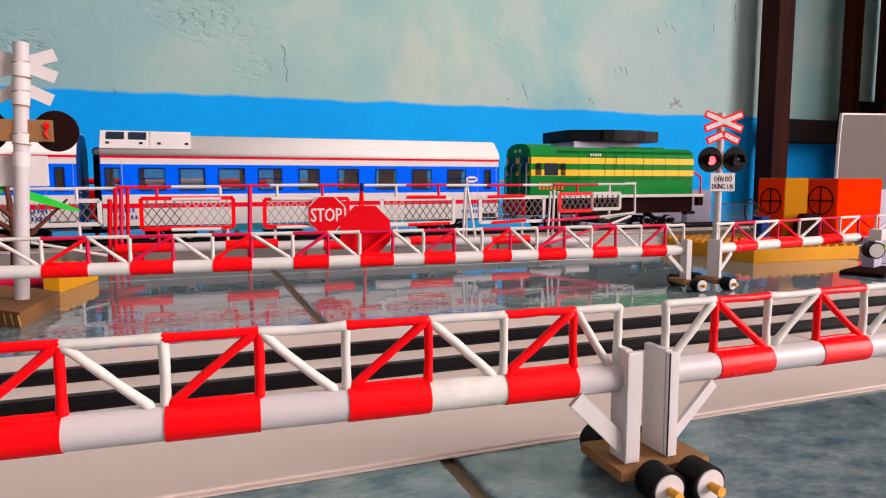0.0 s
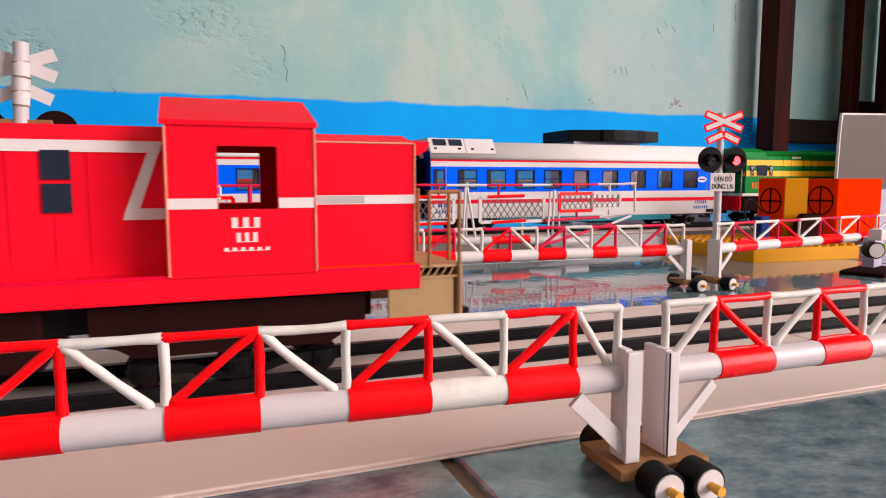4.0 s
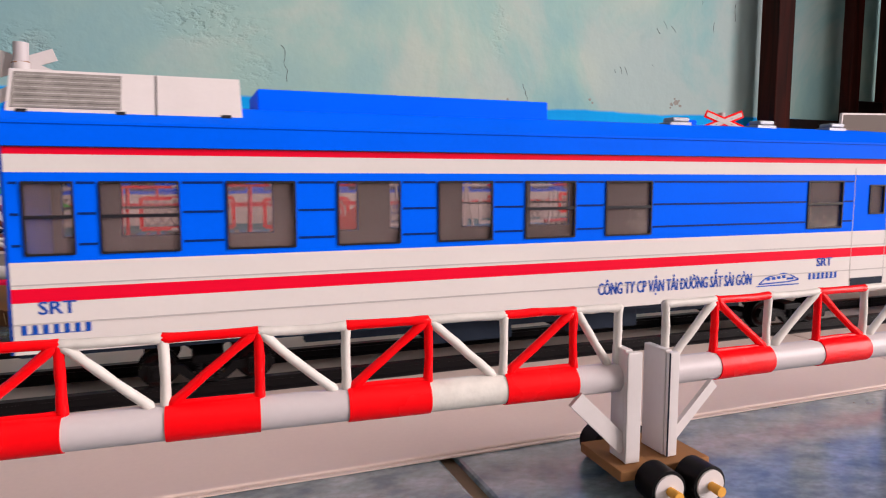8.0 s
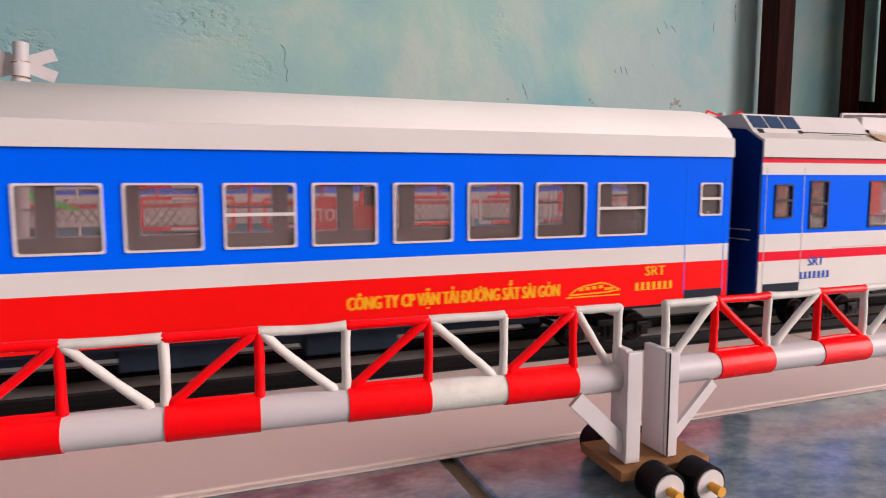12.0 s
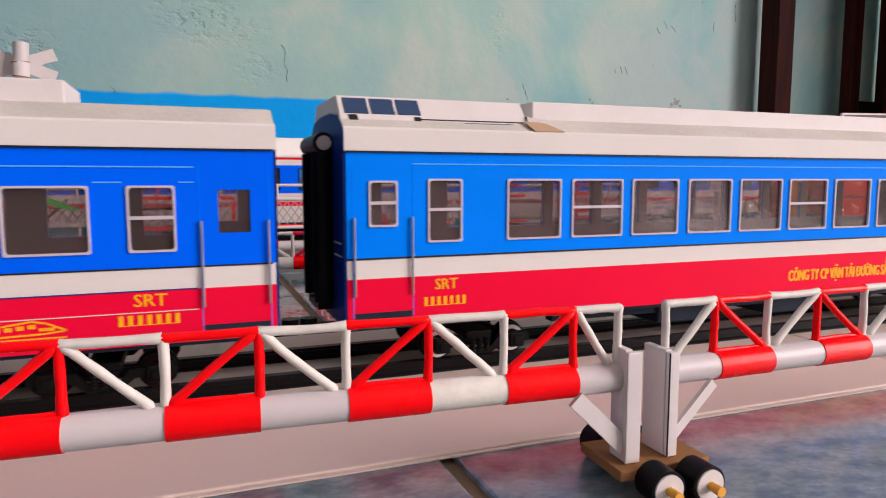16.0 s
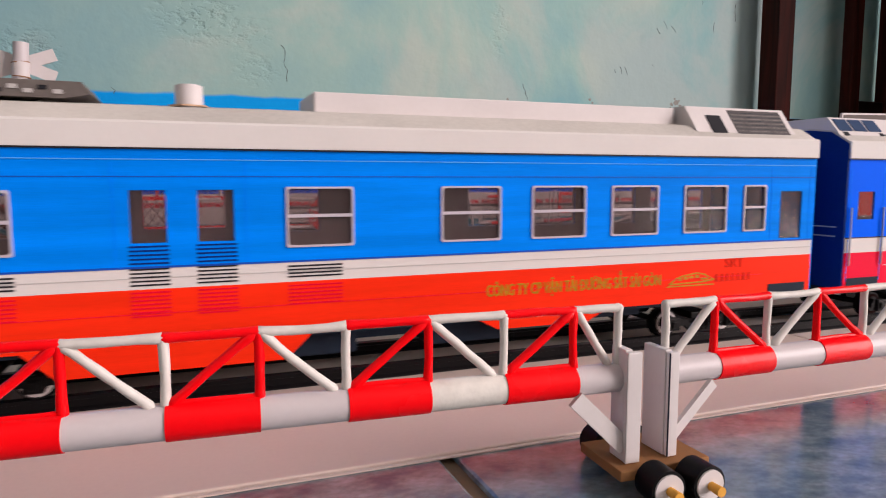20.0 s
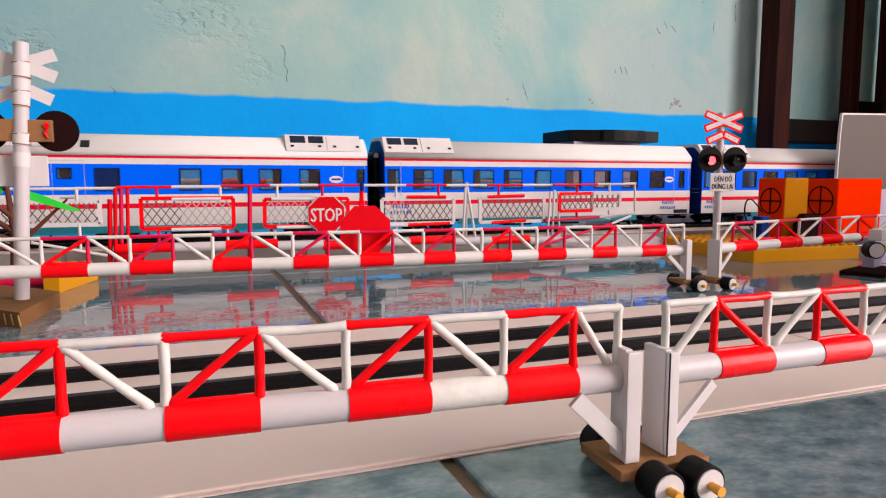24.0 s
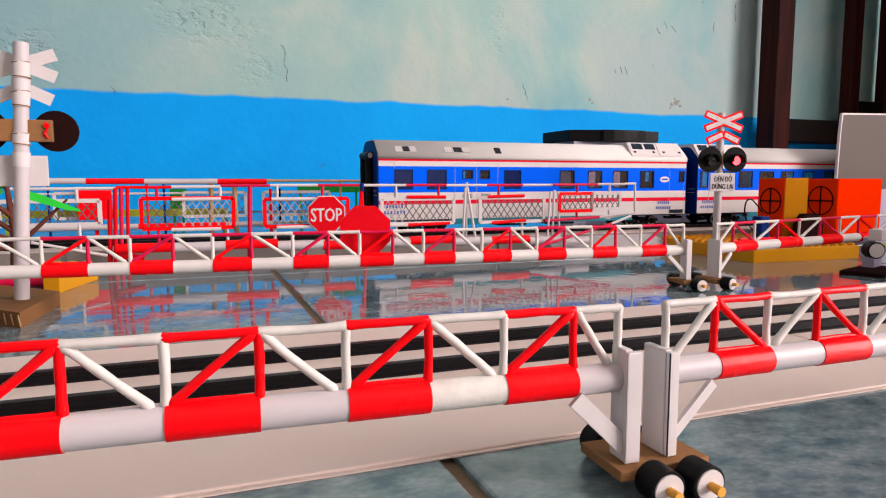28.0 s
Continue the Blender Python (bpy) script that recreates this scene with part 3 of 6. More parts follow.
def lifting_gate(x, y, rz, side, count, seg, label, first=10.0, cuts=None, rosy=False):
    """A boom of striped straw with a zigzag of painted sticks on it, on a post that stands on a wheeled card plate. side: -1 runs to -x."""
    g = thing("lifting_gate", x, y, 0, label, "crossing gate", "striped lifting gates", rz)
    s = side
    cuts = [1.2] + (cuts or [first + seg * i for i in range(count)])
    for i in range(count):
        a, b = cuts[i], cuts[i + 1]
        white = i % 2 == 0
        bm = B()
        rod(bm, (s * a, 0, 21.0), (s * b, 0, 21.0), 2.75 if white else 2.95, 24)
        part("boom_section", bm, (CHIPPED if i == 2 and s < 0 and not rosy else (BRIGHTSTRAW if rosy else STRAW)) if white else RED, g, "white straw section" if white else "red wrapped section")
        stick = CREAM if white else (MAGENTA if rosy else RED)
        slant = stick if white or i % 4 == 1 else RED
        r = 0.8
        bm = B()
        twig(bm, (s * a, 0, 34.2), (s * b, 0, 34.2), r, 8)
        part("top_stick", bm, stick, g)
        bm = B()
        twig(bm, (s * a, 0, 23.4), (s * a, 0, 34.4), r, 8)
        part("upright_stick", bm, stick, g)
        bm = B()
        if white:
            twig(bm, (s * (a + 2.2), 0, 23.8), (s * (b - 0.7), 0, 33.8), r, 8)
        else:
            twig(bm, (s * (a + 0.7), 0, 33.8), (s * (b - 1.0), 0, 23.9), r, 8)
        part("slanted_stick", bm, slant, g)
        if not white:
            bm = B()
            twig(bm, (s * a, 0, 23.9), (s * b, 0, 23.9), 0.5, 8)
            part("lower_stick", bm, RED, g)
    # post: two boards with the boom between them
    top = 26.6 if s < 0 else 25.8
    wheel_x = (2.7 if s < 0 else -0.7) if rosy else (2.4 if s < 0 else 1.7)
    bm = B()
    box(bm, -1.5 if s < 0 else -0.7, 1.5, -4.2, -3.0, 5.6, top, 0, 0.2)
    board = part("post_board", bm, WHITE, g)
    bm = B()
    box(bm, (-1.6 if s < 0 else -0.8), (-1.44 if s < 0 else -0.64), -4.28, -4.0, 5.7, top - 0.1)
    part("board_edge", bm, CHARCOAL if s > 0 and not rosy else GREYPAPER, board, "inked board edge")
    bm = B()
    box(bm, -1.4 if s < 0 else -0.9, 0.2 if s < 0 else 0.6, -2.98, 1.6 if s < 0 else 3.4, 5.6, top + 0.3, 0, 0.2)
    part("post_web", bm, WHITE, g)
    bm = B()
    bar(bm, (s * 0.9, -2.6, 8.4), (s * 11.2, -2.4, 18.4), 3.2 if s < 0 and not rosy else 1.9, 1.0)
    part("brace", bm, WHITE, g)
    bm = B()
    box(bm, -3.9 if s < 0 else -4.6, 4.4 if s < 0 else 7.4, -6.4, 8.2, 3.4, 5.4, 0, 0.2)
    part("base_plate", bm, CARD, g, "layered brown cardboard base plate")
    for yy, turn in ((-9.2 if s < 0 else -10.2, 0), (11.0, 180)):
        w = part("wheel", TYRE, None, g)
        w.matrix_basis = pose(wheel_x * MM, yy * MM, 3.5 * MM, 0, 0, turn)
        part("wheel_face", WFACE, None, w, "white paper wheel face")
        part("axle_stub", STUB, None, w, "bare toothpick axle end")
    bm = B()
    rod(bm, (wheel_x, -8.6, 3.2), (wheel_x, 10.6, 3.2), 1.0, 10)
    part("axle_tube", bm, LIGHTCARD, g)
    return g


lifting_gate(75.2, 102.6, -3.2, -1, 10, 13.9, "red and white striped straw gate on a wheeled card base", 10.5)
lifting_gate(83.5, 102.6, 0.0, 1, 9, 13.9, "red and white striped gate of straw and sticks beside another", 13.2)
lifting_gate(243.4, 281.5, -4.9, -1, 22, 14.2, "long red and white striped gate across the tiled road", 12.4,
             [12.4, 26.7, 41.3, 54.9, 69.8, 84.7, 98.8, 113.3, 127.3, 142.4, 157.0, 172.4, 186.6, 202.1, 219.8, 236.0, 251.8, 268.6, 284.4, 301.3, 318.6, 336.6], True)
lifting_gate(262.5, 281.0, 9.5, 1, 9, 21.2, "red and white striped gate in front of orange boxes", 12.8, [15.2] + [12.8 + 21.2 * i for i in range(1, 9)], True)


# ---- crossing signals ----
def crossbuck(parent, x, y, z, front, w=25.6):
    """Two crossed boards with an inverted V below; the printed front has red rims."""
    face = -1 if front else 1
    h = w * 0.38
    for dz, spec in ((0, ((-1, 1), (1, 1))), ((-0.40 if front else -0.48) * w, ((0, 1), (0, -1)))):
        if spec[0][0]:
            lines = (((-w / 2, h / 2 + dz), (w / 2, -h / 2 + dz)), ((-w / 2, -h / 2 + dz), (w / 2, h / 2 + dz)))
        else:
            lines = (((-w / 2 + 2, -h * 0.24 + dz), (0, h * 0.26 + dz)), ((0, h * 0.26 + dz), (w / 2 - 2, -h * 0.24 + dz)))
        for i, ((ax, az), (bx, bz)) in enumerate(lines):
            o = y + 0.25 * i
            bm = B()
            bar(bm, (x + ax, o, z + az), (x + bx, o, z + bz), 5.8 if front else 5.2, 0.6)
            b = part("cross_board", bm, RED if front else WHITE, parent, "red rimmed board" if front else "white paper back")
            if front:
                bm = B()
                d = Vector((bx - ax, 0, bz - az)).normalized() * 1.2
                bar(bm, (x + ax + d.x, o - 0.42, z + az + d.z), (x + bx - d.x, o - 0.42, z + bz - d.z), 3.1, 0.3)
                part("white_field", bm, WHITE, b)
                for f in (0.3, 0.7):
                    bm = B()
                    cx, cz = x + ax + (bx - ax) * f, z + az + (bz - az) * f
                    rod(bm, (cx, o - 0.7, cz), (cx, o - 0.5, cz), 0.32, 6)
                    part("rivet", bm, BLACKINK, b)


def signal_front(x, y, z0):
    g = thing("crossing_signal", x, y, z0, "white straw signal post with red-edged crossbuck and two lamps", "railway signal", rz=-12)
    bm = B()
    rod(bm, (0, 0, 0), (0, 0, 97.5), 2.75, 20)
    part("post", bm, STRAW, g)
    crossbuck(g, 0.3, -3.4, 91.0, True, 30.0)
    bm = B()
    box(bm, -5, 5, -4.0, -2.4, 60.0, 66.0, 0, 0.3)
    part("lamp_bracket", bm, LIGHTCARD, g)
    unlit_flaps = []
    for sx in (-9.9, 9.9):
        bm = B()
        rod(bm, (sx, -4.6, 63), (sx, -3.4, 63), 9.4, 32)
        disc = part("lamp_disc", bm, BLACK, g, "round black lamp board")
        bm = B()
        rod(bm, (sx, -6.2, 62.2), (sx, -4.5, 62.2), 3.4, 20)
        part("lamp_barrel", bm, BLACK, disc)
        bm = B()
        rod(bm, (sx, -6.4, 62.2), (sx, -6.15, 62.2), 3.2, 20)
        part("lamp_lens", bm, LIT, disc, "red lamp lens")
        bm = B()
        for i in range(9):
            a0, a1 = radians(200 - i * 24.4), radians(200 - (i + 1) * 24.4)
            p = [(sx + 4.3 * math.cos(a), 62.6 + 4.3 * math.sin(a)) for a in (a0, a1)]
            v = [bm.verts.new((px * MM, yy * MM, pz * MM)) for yy in (-4.6, -10.5) for px, pz in p]
            bm.faces.new((v[0], v[1], v[3], v[2])).smooth = True
        for f in list(bm.faces):
            f.normal_update()
        bmesh.ops.remove_doubles(bm, verts=bm.verts[:], dist=1e-6)
        bmesh.ops.solidify(bm, geom=bm.faces[:], thickness=0.5 * MM)
        part("lamp_hood", bm, BLACK, disc)
        # added flap hides the glowing lens when off; grey dot paints its highlight
        bm = B()
        rod(bm, (0, 0, -3.7), (0, -0.35, -3.7), 3.55, 20)
        rod(bm, (0.9, -0.3, -2.6), (0.9, -0.75, -2.6), 0.7, 10, mi=1)
        flap = part("lamp_shutter", bm, [LENS, GREYPAPER], g, "added dark flap standing in for the unlit lens")
        flap.matrix_basis = pose(sx * MM, -6.6 * MM, 65.9 * MM)
        unlit_flaps.append((flap, sx))
    bm = B()
    box(bm, -9.0, 10.8, -4.2, -3.2, 39.6, 53.0, 0, 0.3)
    plate = part("sign_plate", bm, WHITE, g, "white sign with black words")
    for words, w, h, zz in (("\u0110\u00c8N \u0110\u1ece", 14.2, 5.2, 46.8), ("D\u1eeaNG L\u1ea0I", 17.0, 5.8, 40.2)):
        t = part("sign_words", letters(words, w, h, BLACKINK), None, plate, "black words")
        t.matrix_basis = pose((0.9 - w / 2) * MM, -4.25 * MM, zz * MM)
    return g, unlit_flaps


def signal_back(x, y):
    g = thing("crossing_signal", x, y, 0, "back of a white signal post on a cardboard base", "railway signal")
    outline = [(6, -33.6), (11.5, 18), (-20, 50), (-32, 6)]
    bm = B()
    prism(bm, [(a * 0.985, b * 0.985) for a, b in outline], 0, 5.6, "z")
    base = part("base_block", bm, BASECARD, g, "thick brown cardboard base")
    bm = B()
    prism(bm, outline, 5.6, 6.5, "z")
    part("top_sheet", bm, BASECARD, base)
    for i in range(12):
        bm = B()
        f = i / 12
        bar(bm, (6 - 38 * f, -33.4 + 39.4 * f, 1.0), (5.2 - 38 * f, -32.8 + 39.4 * f, 5.4), 0.4, 0.5)
        part("corrugation", bm, LIGHTCARD, base)
    bm = B()
    rod(bm, (0, 0, 6.5), (5.7, 0, 115.0), 2.95, 22)
    part("post", bm, STRAW, g)
    for z, hgt, glued in ((63.5, 6, False), (72.5, 5, True), (88.6, 6.4, True), (95.4, 4.6, False), (100.4, 6.6, True)):
        k = (z - 6.5) / 108.5 * 5.7
        bm = B()
        rod(bm, (k - 0.1, 0.1, z), (k + 0.3, -0.1, z + hgt), 3.3, 20, 3.5)
        wrap = part("paper_wrap", bm, WHITE, g, "wound paper tape")
        for zz, tilt in (((z + 0.2, 0.5), (z + hgt - 0.5, -0.4)) if glued else ()):
            bm = B()
            rod(bm, (k + 0.2 - tilt * 0.04, 0, zz), (k + 0.2 + tilt * 0.04, 0, zz + 0.4), 3.56, 20)
            part("glue_line", bm, CARD, wrap, "brown glue line")
    crossbuck(g, 4.6, 3.8, 106.6, False, 25.6)
    bm = B()
    box(bm, -13, 15.5, -1.4, 2.2, 74.0, 83.2, 0, 0.3)
    part("lamp_box", bm, CARD, g, "brown card lamp box")
    for sx in (-10.0, 16.4):
        bm = B()
        rod(bm, (sx, 2.4, 78.8), (sx, 3.6, 78.8), 8.8, 32)
        part("lamp_disc", bm, DARKCARD, g, "round dark lamp board")
    bm = B()
    for p, q in (((13.4, -1.8, 82), (13.6, -2.0, 79)), ((13.6, -2.0, 79), (12.6, -2.0, 77.5)), ((12.6, -2.0, 77.5), (14.0, -1.9, 75.4))):
        rod(bm, p, q, 0.5, 7)
    rod(bm, (13.6, -1.9, 80.8), (13.6, -2.4, 80.8), 1.1, 10)
    part("red_wire", bm, RED, g, "red wires of the lamp")
    bm = B()
    box(bm, -15, 12.4, 3.0, 3.8, 55.0, 68.2, 0, 0.3)
    part("sign_plate", bm, WHITE, g, "white back of a sign")
    return g


RIGHT_SIGNAL, UNLIT_FLAPS = signal_front(371.5, 396, 9.6)
signal_back(-69.5, 330)


# ---- yellow toy-brick bases, boxes and board at the side of the road ----
def stud_mesh():
    bm = B()
    rod(bm, (0, 0, 0), (0, 0, 1.7), 2.4, 14)
    return link("stud", bm, BRICKYELLOW)


STUD = stud_mesh()


def brick_base(x0, y0, nx, ny, label, rz=0):
    g = thing("toy_brick_base", x0, y0, 0, label, "toy brick", "yellow toy bricks", rz)
    i = 0
    while i < nx:
        w = min(12, nx - i)
        j = 0
        while j < ny:
            d = min(4, ny - j)
            bm = B()
            box(bm, i * 8 + 0.05, (i + w) * 8 - 0.05, j * 8 + 0.05, (j + d) * 8 - 0.05, 0, 9.6, 0, 0.25)
            b = part("brick", bm, BRICKYELLOW, g)
            for a in range(w):
                for c in range(d):
                    share("stud", STUD, b, (i + a) * 8 + 4, (j + c) * 8 + 4, 9.6)
            j += d
        i += w
    return g


brick_base(364, 352, 12, 13, "long yellow toy-brick base with round studs on the tiles", -3)
brick_base(-64, 384, 6, 1, "small yellow toy-brick base beside the signal", 75)
brick_base(-65.8, 409.6, 3, 2, "small yellow toy-brick base beside the tree", 75)


def marked_box(x, y, z, w, d, h, front, label):
    g = thing("cardboard_box", x, y, z, label, "box", "orange boxes")
    bm = B()
    box(bm, 0, w, 0, d, 0, h, 0, 0.5)
    body = part("box_body", bm, front, g)
    bm = B()
    box(bm, -0.5, 0.0, 0.6, d - 0.6, 0.6, h - 0.6)
    side = part("side_panel", bm, DEEPORANGE, g, "deep orange end panel")
    cy, cz, r = d / 2, h * 0.62, d * 0.40
    bm = B()
    n = 28
    for i in range(n):
        a0, a1 = 2 * math.pi * i / n, 2 * math.pi * (i + 1) / n
        v = [bm.verts.new((xx * MM, (cy + rr * math.cos(a)) * MM, (cz + rr * math.sin(a)) * MM)) for xx in (-0.9, -0.5) for rr in (r, r - 1.0) for a in (a0, a1)]
        for f in ((0, 1, 3, 2), (4, 6, 7, 5), (0, 4, 5, 1), (2, 3, 7, 6)):
            bm.faces.new([v[q] for q in f])
    bmesh.ops.remove_doubles(bm, verts=bm.verts[:], dist=1e-6)
    part("ring_mark", bm, DARKCARD, side, "dark drawn ring")
    bm = B()
    box(bm, -0.95, -0.5, cy - r, cy + r, cz - 0.6, cz + 0.6)
    box(bm, -0.97, -0.5, cy - 0.6, cy + 0.6, cz - r, cz + r)
    part("cross_mark", bm, DARKCARD, side, "dark drawn cross")
    return g


marked_box(448.5, 405, 9.7, 25, 27, 49.5, AMBER, "amber and deep orange card box marked with a ringed cross")
marked_box(501, 400, 9.7, 51.5, 31, 49.0, ORANGE, "bright orange card box marked with a ringed cross")
bm = B()
prism(bm, [(0, 0), (26, 0), (26, 12), (20, 21), (6, 21), (0, 12)], 0, 6, "y")
arch = tagged(new("dark_archway", link("dark_archway", bm, DARKCARD)), "dark brown card arch leaning on orange boxes", "archway")
arch.matrix_basis = pose(0.452, 0.393, 0.0097)
bm = B()
box(bm, 0, 26, 0, 22, 0, 49, 0, 0.4)
lb = tagged(new("lilac_box", link("lilac_box", bm, LILAC)), "pale lilac card box beside the orange boxes", "box")
lb.matrix_basis = pose(0.5735, 0.420, 0.0)
bm = B()
prism(bm, [(-4, 0), (110, 0), (110, 122), (0, 119), (-1.5, 100)], 0, 2.4, "y")
gb = solid("grey_board", bm, GREYBOARD, "upright grey-backed board with a white edge", "board")
gb.matrix_basis = pose(0.582, 0.464, 0.0)
bm = B()
prism(bm, [(-5.2, 0), (-3.9, 0), (-1.4, 100), (0.1, 119), (110, 122), (110, 123.4), (-1.2, 120.6), (-2.7, 100)], 0, 2.8, "y")
part("white_edge", bm, WHITE, gb, "white board edge")

# third wheeled base at the end of the second gate
g = thing("gate_stand", 391, 287, 0, "white card gate stand with a wheel and dark board foot", "crossing gate", "striped lifting gates", 20)
bm = B()
box(bm, -16, 30, -12, 12, 0, 2.4, 0, 0.3)
part("foot_board", bm, DARKCARD, g)
bm = B()
box(bm, 13, 28, 2, 9, 2.4, 21.5, 0, 0.3)
part("stand_block", bm, LILAC, g)
bm = B()
box(bm, -7.5, 2, -7, 0, 21.5, 28, 0, 0.3)
part("upper_block", bm, WHITE, g)
for sx, sz in ((-7.4, 15.6),):
    w = part("wheel", TYRE, None, g)
    w.matrix_basis = pose(sx * MM, -3.0 * MM, sz * MM, 0, 0, -46) @ Matrix.Scale(1.45, 4)
    part("wheel_face", WFACE, None, w, "white paper wheel face")
bm = B()
box(bm, 3.6, 12, -6.2, 0, 14.5, 18.4, 0, 0.3)
part("green_tag", bm, coat("lime_tag", (0.45, 0.6, 0.05), 0.5), g, "lime green tag")

# blue motor with a black cable beside the boxes
g = thing("small_motor", 425, 408, 9.7, "small blue motor with a looped black cable", "motor")
bm = B()
box(bm, -1, 8, -4, 5, 0, 19, 0, 0.8)
part("motor_body", bm, NAVY, g)
pts = [Vector((-2, -6, 22)), Vector((-8, -7, 27)), Vector((-16, -7, 33)), Vector((-21, -7, 30)), Vector((-21, -7, 20)), Vector((-14, -7, 10)), Vector((-4, -7, 4))]
smooth = []
for k in range(len(pts) - 1):
    p0, p1, p2, p3 = pts[max(0, k - 1)], pts[k], pts[k + 1], pts[min(len(pts) - 1, k + 2)]
    for f in (0.0, 0.25, 0.5, 0.75):
        smooth.append(0.5 * (2 * p1 + (p2 - p0) * f + (2 * p0 - 5 * p1 + 4 * p2 - p3) * f * f + (3 * p1 - p0 - 3 * p2 + p3) * f ** 3))
smooth.append(pts[-1])
bm = B()
for a, b in zip(smooth, smooth[1:]):
    rod(bm, a, b, 0.6, 8)
part("cable", bm, BLACK, g)
for x0, x1, y in ((-26, 26, 0), (-22, 30, 5)):
    bm = B()
    box(bm, x0, x1, y, y + 2.4, 0, 3.4, 0, 0.2)
    rs = solid("red_strip", bm, RED, "red card strip lying on the yellow toy-brick base", "card strip", "", "red strips")
    rs.matrix_basis = pose(0.398, 0.372, 0.0115)


# ---- mesh fence gates along the far track ----
PALENET = coat("pale_net", (0.40, 0.365, 0.355), 0.4, 0.2, 80, 0.1)
NETTING = coat("dark_net", (0.15, 0.12, 0.12), 0.4, 0.3, 80, 0.1)
def mesh_panel(parent, x0, x1, z0, z1, y, m_left, m_right, split=0.5, cell=5.2, pale=""):
    """A flat frame of sticks filled with diamond netting."""
    xm = x0 + (x1 - x0) * split
    n_left, n_right = (PALENET if side in pale else NETTING for side in ("left", "right"))
    for name, p, q, m in (("frame_top", (x0, y, z1), (xm, y, z1), m_left), ("frame_top", (xm, y, z1), (x1, y, z1), m_right), ("frame_bottom", (x0, y, z0), (xm, y, z0), m_left),
                          ("frame_bottom", (xm, y, z0), (x1, y, z0), m_right), ("frame_side", (x0, y, z0), (x0, y, z1), m_left), ("frame_side", (x1, y, z0), (x1, y, z1), m_right)):
        bm = B()
        bar(bm, p, q, 2.4, 1.2)
        part(name, bm, m, parent)
    for colour, lean, lo, hi in ((n_left, 1, x0, xm), (n_left, -1, x0, xm), (n_right, 1, xm, x1), (n_right, -1, xm, x1)):
        bm = B()
        h = z1 - z0
        x = x0 - h
        while x < x1:
            a, b = max(x, lo), min(x + h * 0.72, hi)
            if b - a > 0.3:
                za, zb = (a - x) / (h * 0.72) * h, (b - x) / (h * 0.72) * h
                if lean < 0:
                    za, zb = h - za, h - zb
                bar(bm, (a, y + 0.2 * lean, z0 + za), (b, y + 0.2 * lean, z0 + zb), 0.62, 0.35)
            x += cell
        part("netting", bm, colour, parent, "diamond netting")


def fence_gate(x, y, rz, label, tubes, rails, panels, stems, posts, tube_y=-9, tube_r=3.0):
    g = thing("mesh_gate", x, y, 0, label, "fence gate", "netted crossing gates", rz)
    for a, b, z, m in tubes:
        bm = B()
        rod(bm, (a, tube_y, z), (b, tube_y, z), tube_r, 18)
        part("ground_tube", bm, m, g)
    for a, b, z, m in rails:
        bm = B()
        rod(bm, (a, 0, z), (b, 0, z), 0.95, 8)
        part("top_rail", bm, m, g)
    for spec in panels:
        mesh_panel(g, *spec)
    for a, za, zb, m in stems:
        bm = B()
        rod(bm, (a, 0, za), (a, 0, zb), 0.95, 8)
        part("stem", bm, m, g)
    for p, q, r, m in posts:
        bm = B()
        rod(bm, p, q, r, 10)
        part("post_stick", bm, m, g)
    return g


GY = 452
R, Wt, M_ = RED, WHITE, MAGENTA
fence_gate(0, GY, 0, "netted white gate panel between red posts", [(-112, -76, 3.05, MAGENTA)],
           [(-98, -64, 52.4, Wt), (-64, -42, 52.6, Wt)],
           [(-104, -51.5, 31.0, 45.2, 0, Wt, Wt)], [(-63.5, 45, 52.4, Wt), (-63, 16, 31, Wt)],
           [((-84.4, -22, 22.7), (-46.3, -22, 13.8), 0.9, Wt), ((-47.4, 0, 0), (-45.8, 0, 46), 1.4, SIGNRED), ((-44.2, -2, 0), (-42.5, 0, 53), 1.2, SIGNRED), ((-41, 0, 0), (-39.3, 0, 53), 1.2, M_), ((-37.4, 2, 0), (-35.8, 1, 54), 1.1, SIGNRED), ((-44, -2, 12), (-28, -1, 9), 2.2, R)], -40)
fence_gate(0, GY, 0, "netted red and white gate panels on striped ground tubes", [(-43, -12, 16.3, R), (-12, 20, 16.0, STRAW), (20, 52.5, 16.6, R), (52.5, 82, 14.8, STRAW), (82, 103, 14.0, R)],
           [(-42, -10.7, 53.2, R), (-10.7, 18.5, 53.4, Wt), (18.5, 49.5, 54.0, M_), (49.5, 81, 54.2, Wt), (81, 112, 54.1, M_)],
           [(-28.5, 26, 27.4, 46.2, -1, R, R, 0.42, 5.2, "right"), (45.6, 101.2, 27.0, 45.0, -1, R, R, 0.5, 5.2, "left")], [(-19.2, 45, 53.3, M_), (18.3, 45, 53.3, Wt), (54, 45, 54.1, Wt), (84, 45, 54, M_), (-19.2, 14, 27, M_), (22, 14, 27, Wt), (52, 14, 27, Wt)],
           [((35.2, 0, 0), (36.8, 0, 54), 1.5, M_), ((113.4, 0, 0), (111.2, 0, 52), 1.2, RED), ((109.4, 0, 30), (111, 0, 52), 1.0, RED), ((111.4, -1, 50), (111.2, -1, 55.6), 1.4, NAVY), ((-10.7, -2.2, 45.6), (18.5, -2.2, 45.6), 1.1, Wt), ((-11.5, -2.2, 26.6), (18, -2.2, 26.4), 1.1, Wt), ((50, -2.4, 45.2), (79, -2.4, 45.0), 1.1, Wt), ((53, -2.4, 26.4), (79, -2.4, 26.4), 1.1, Wt)])
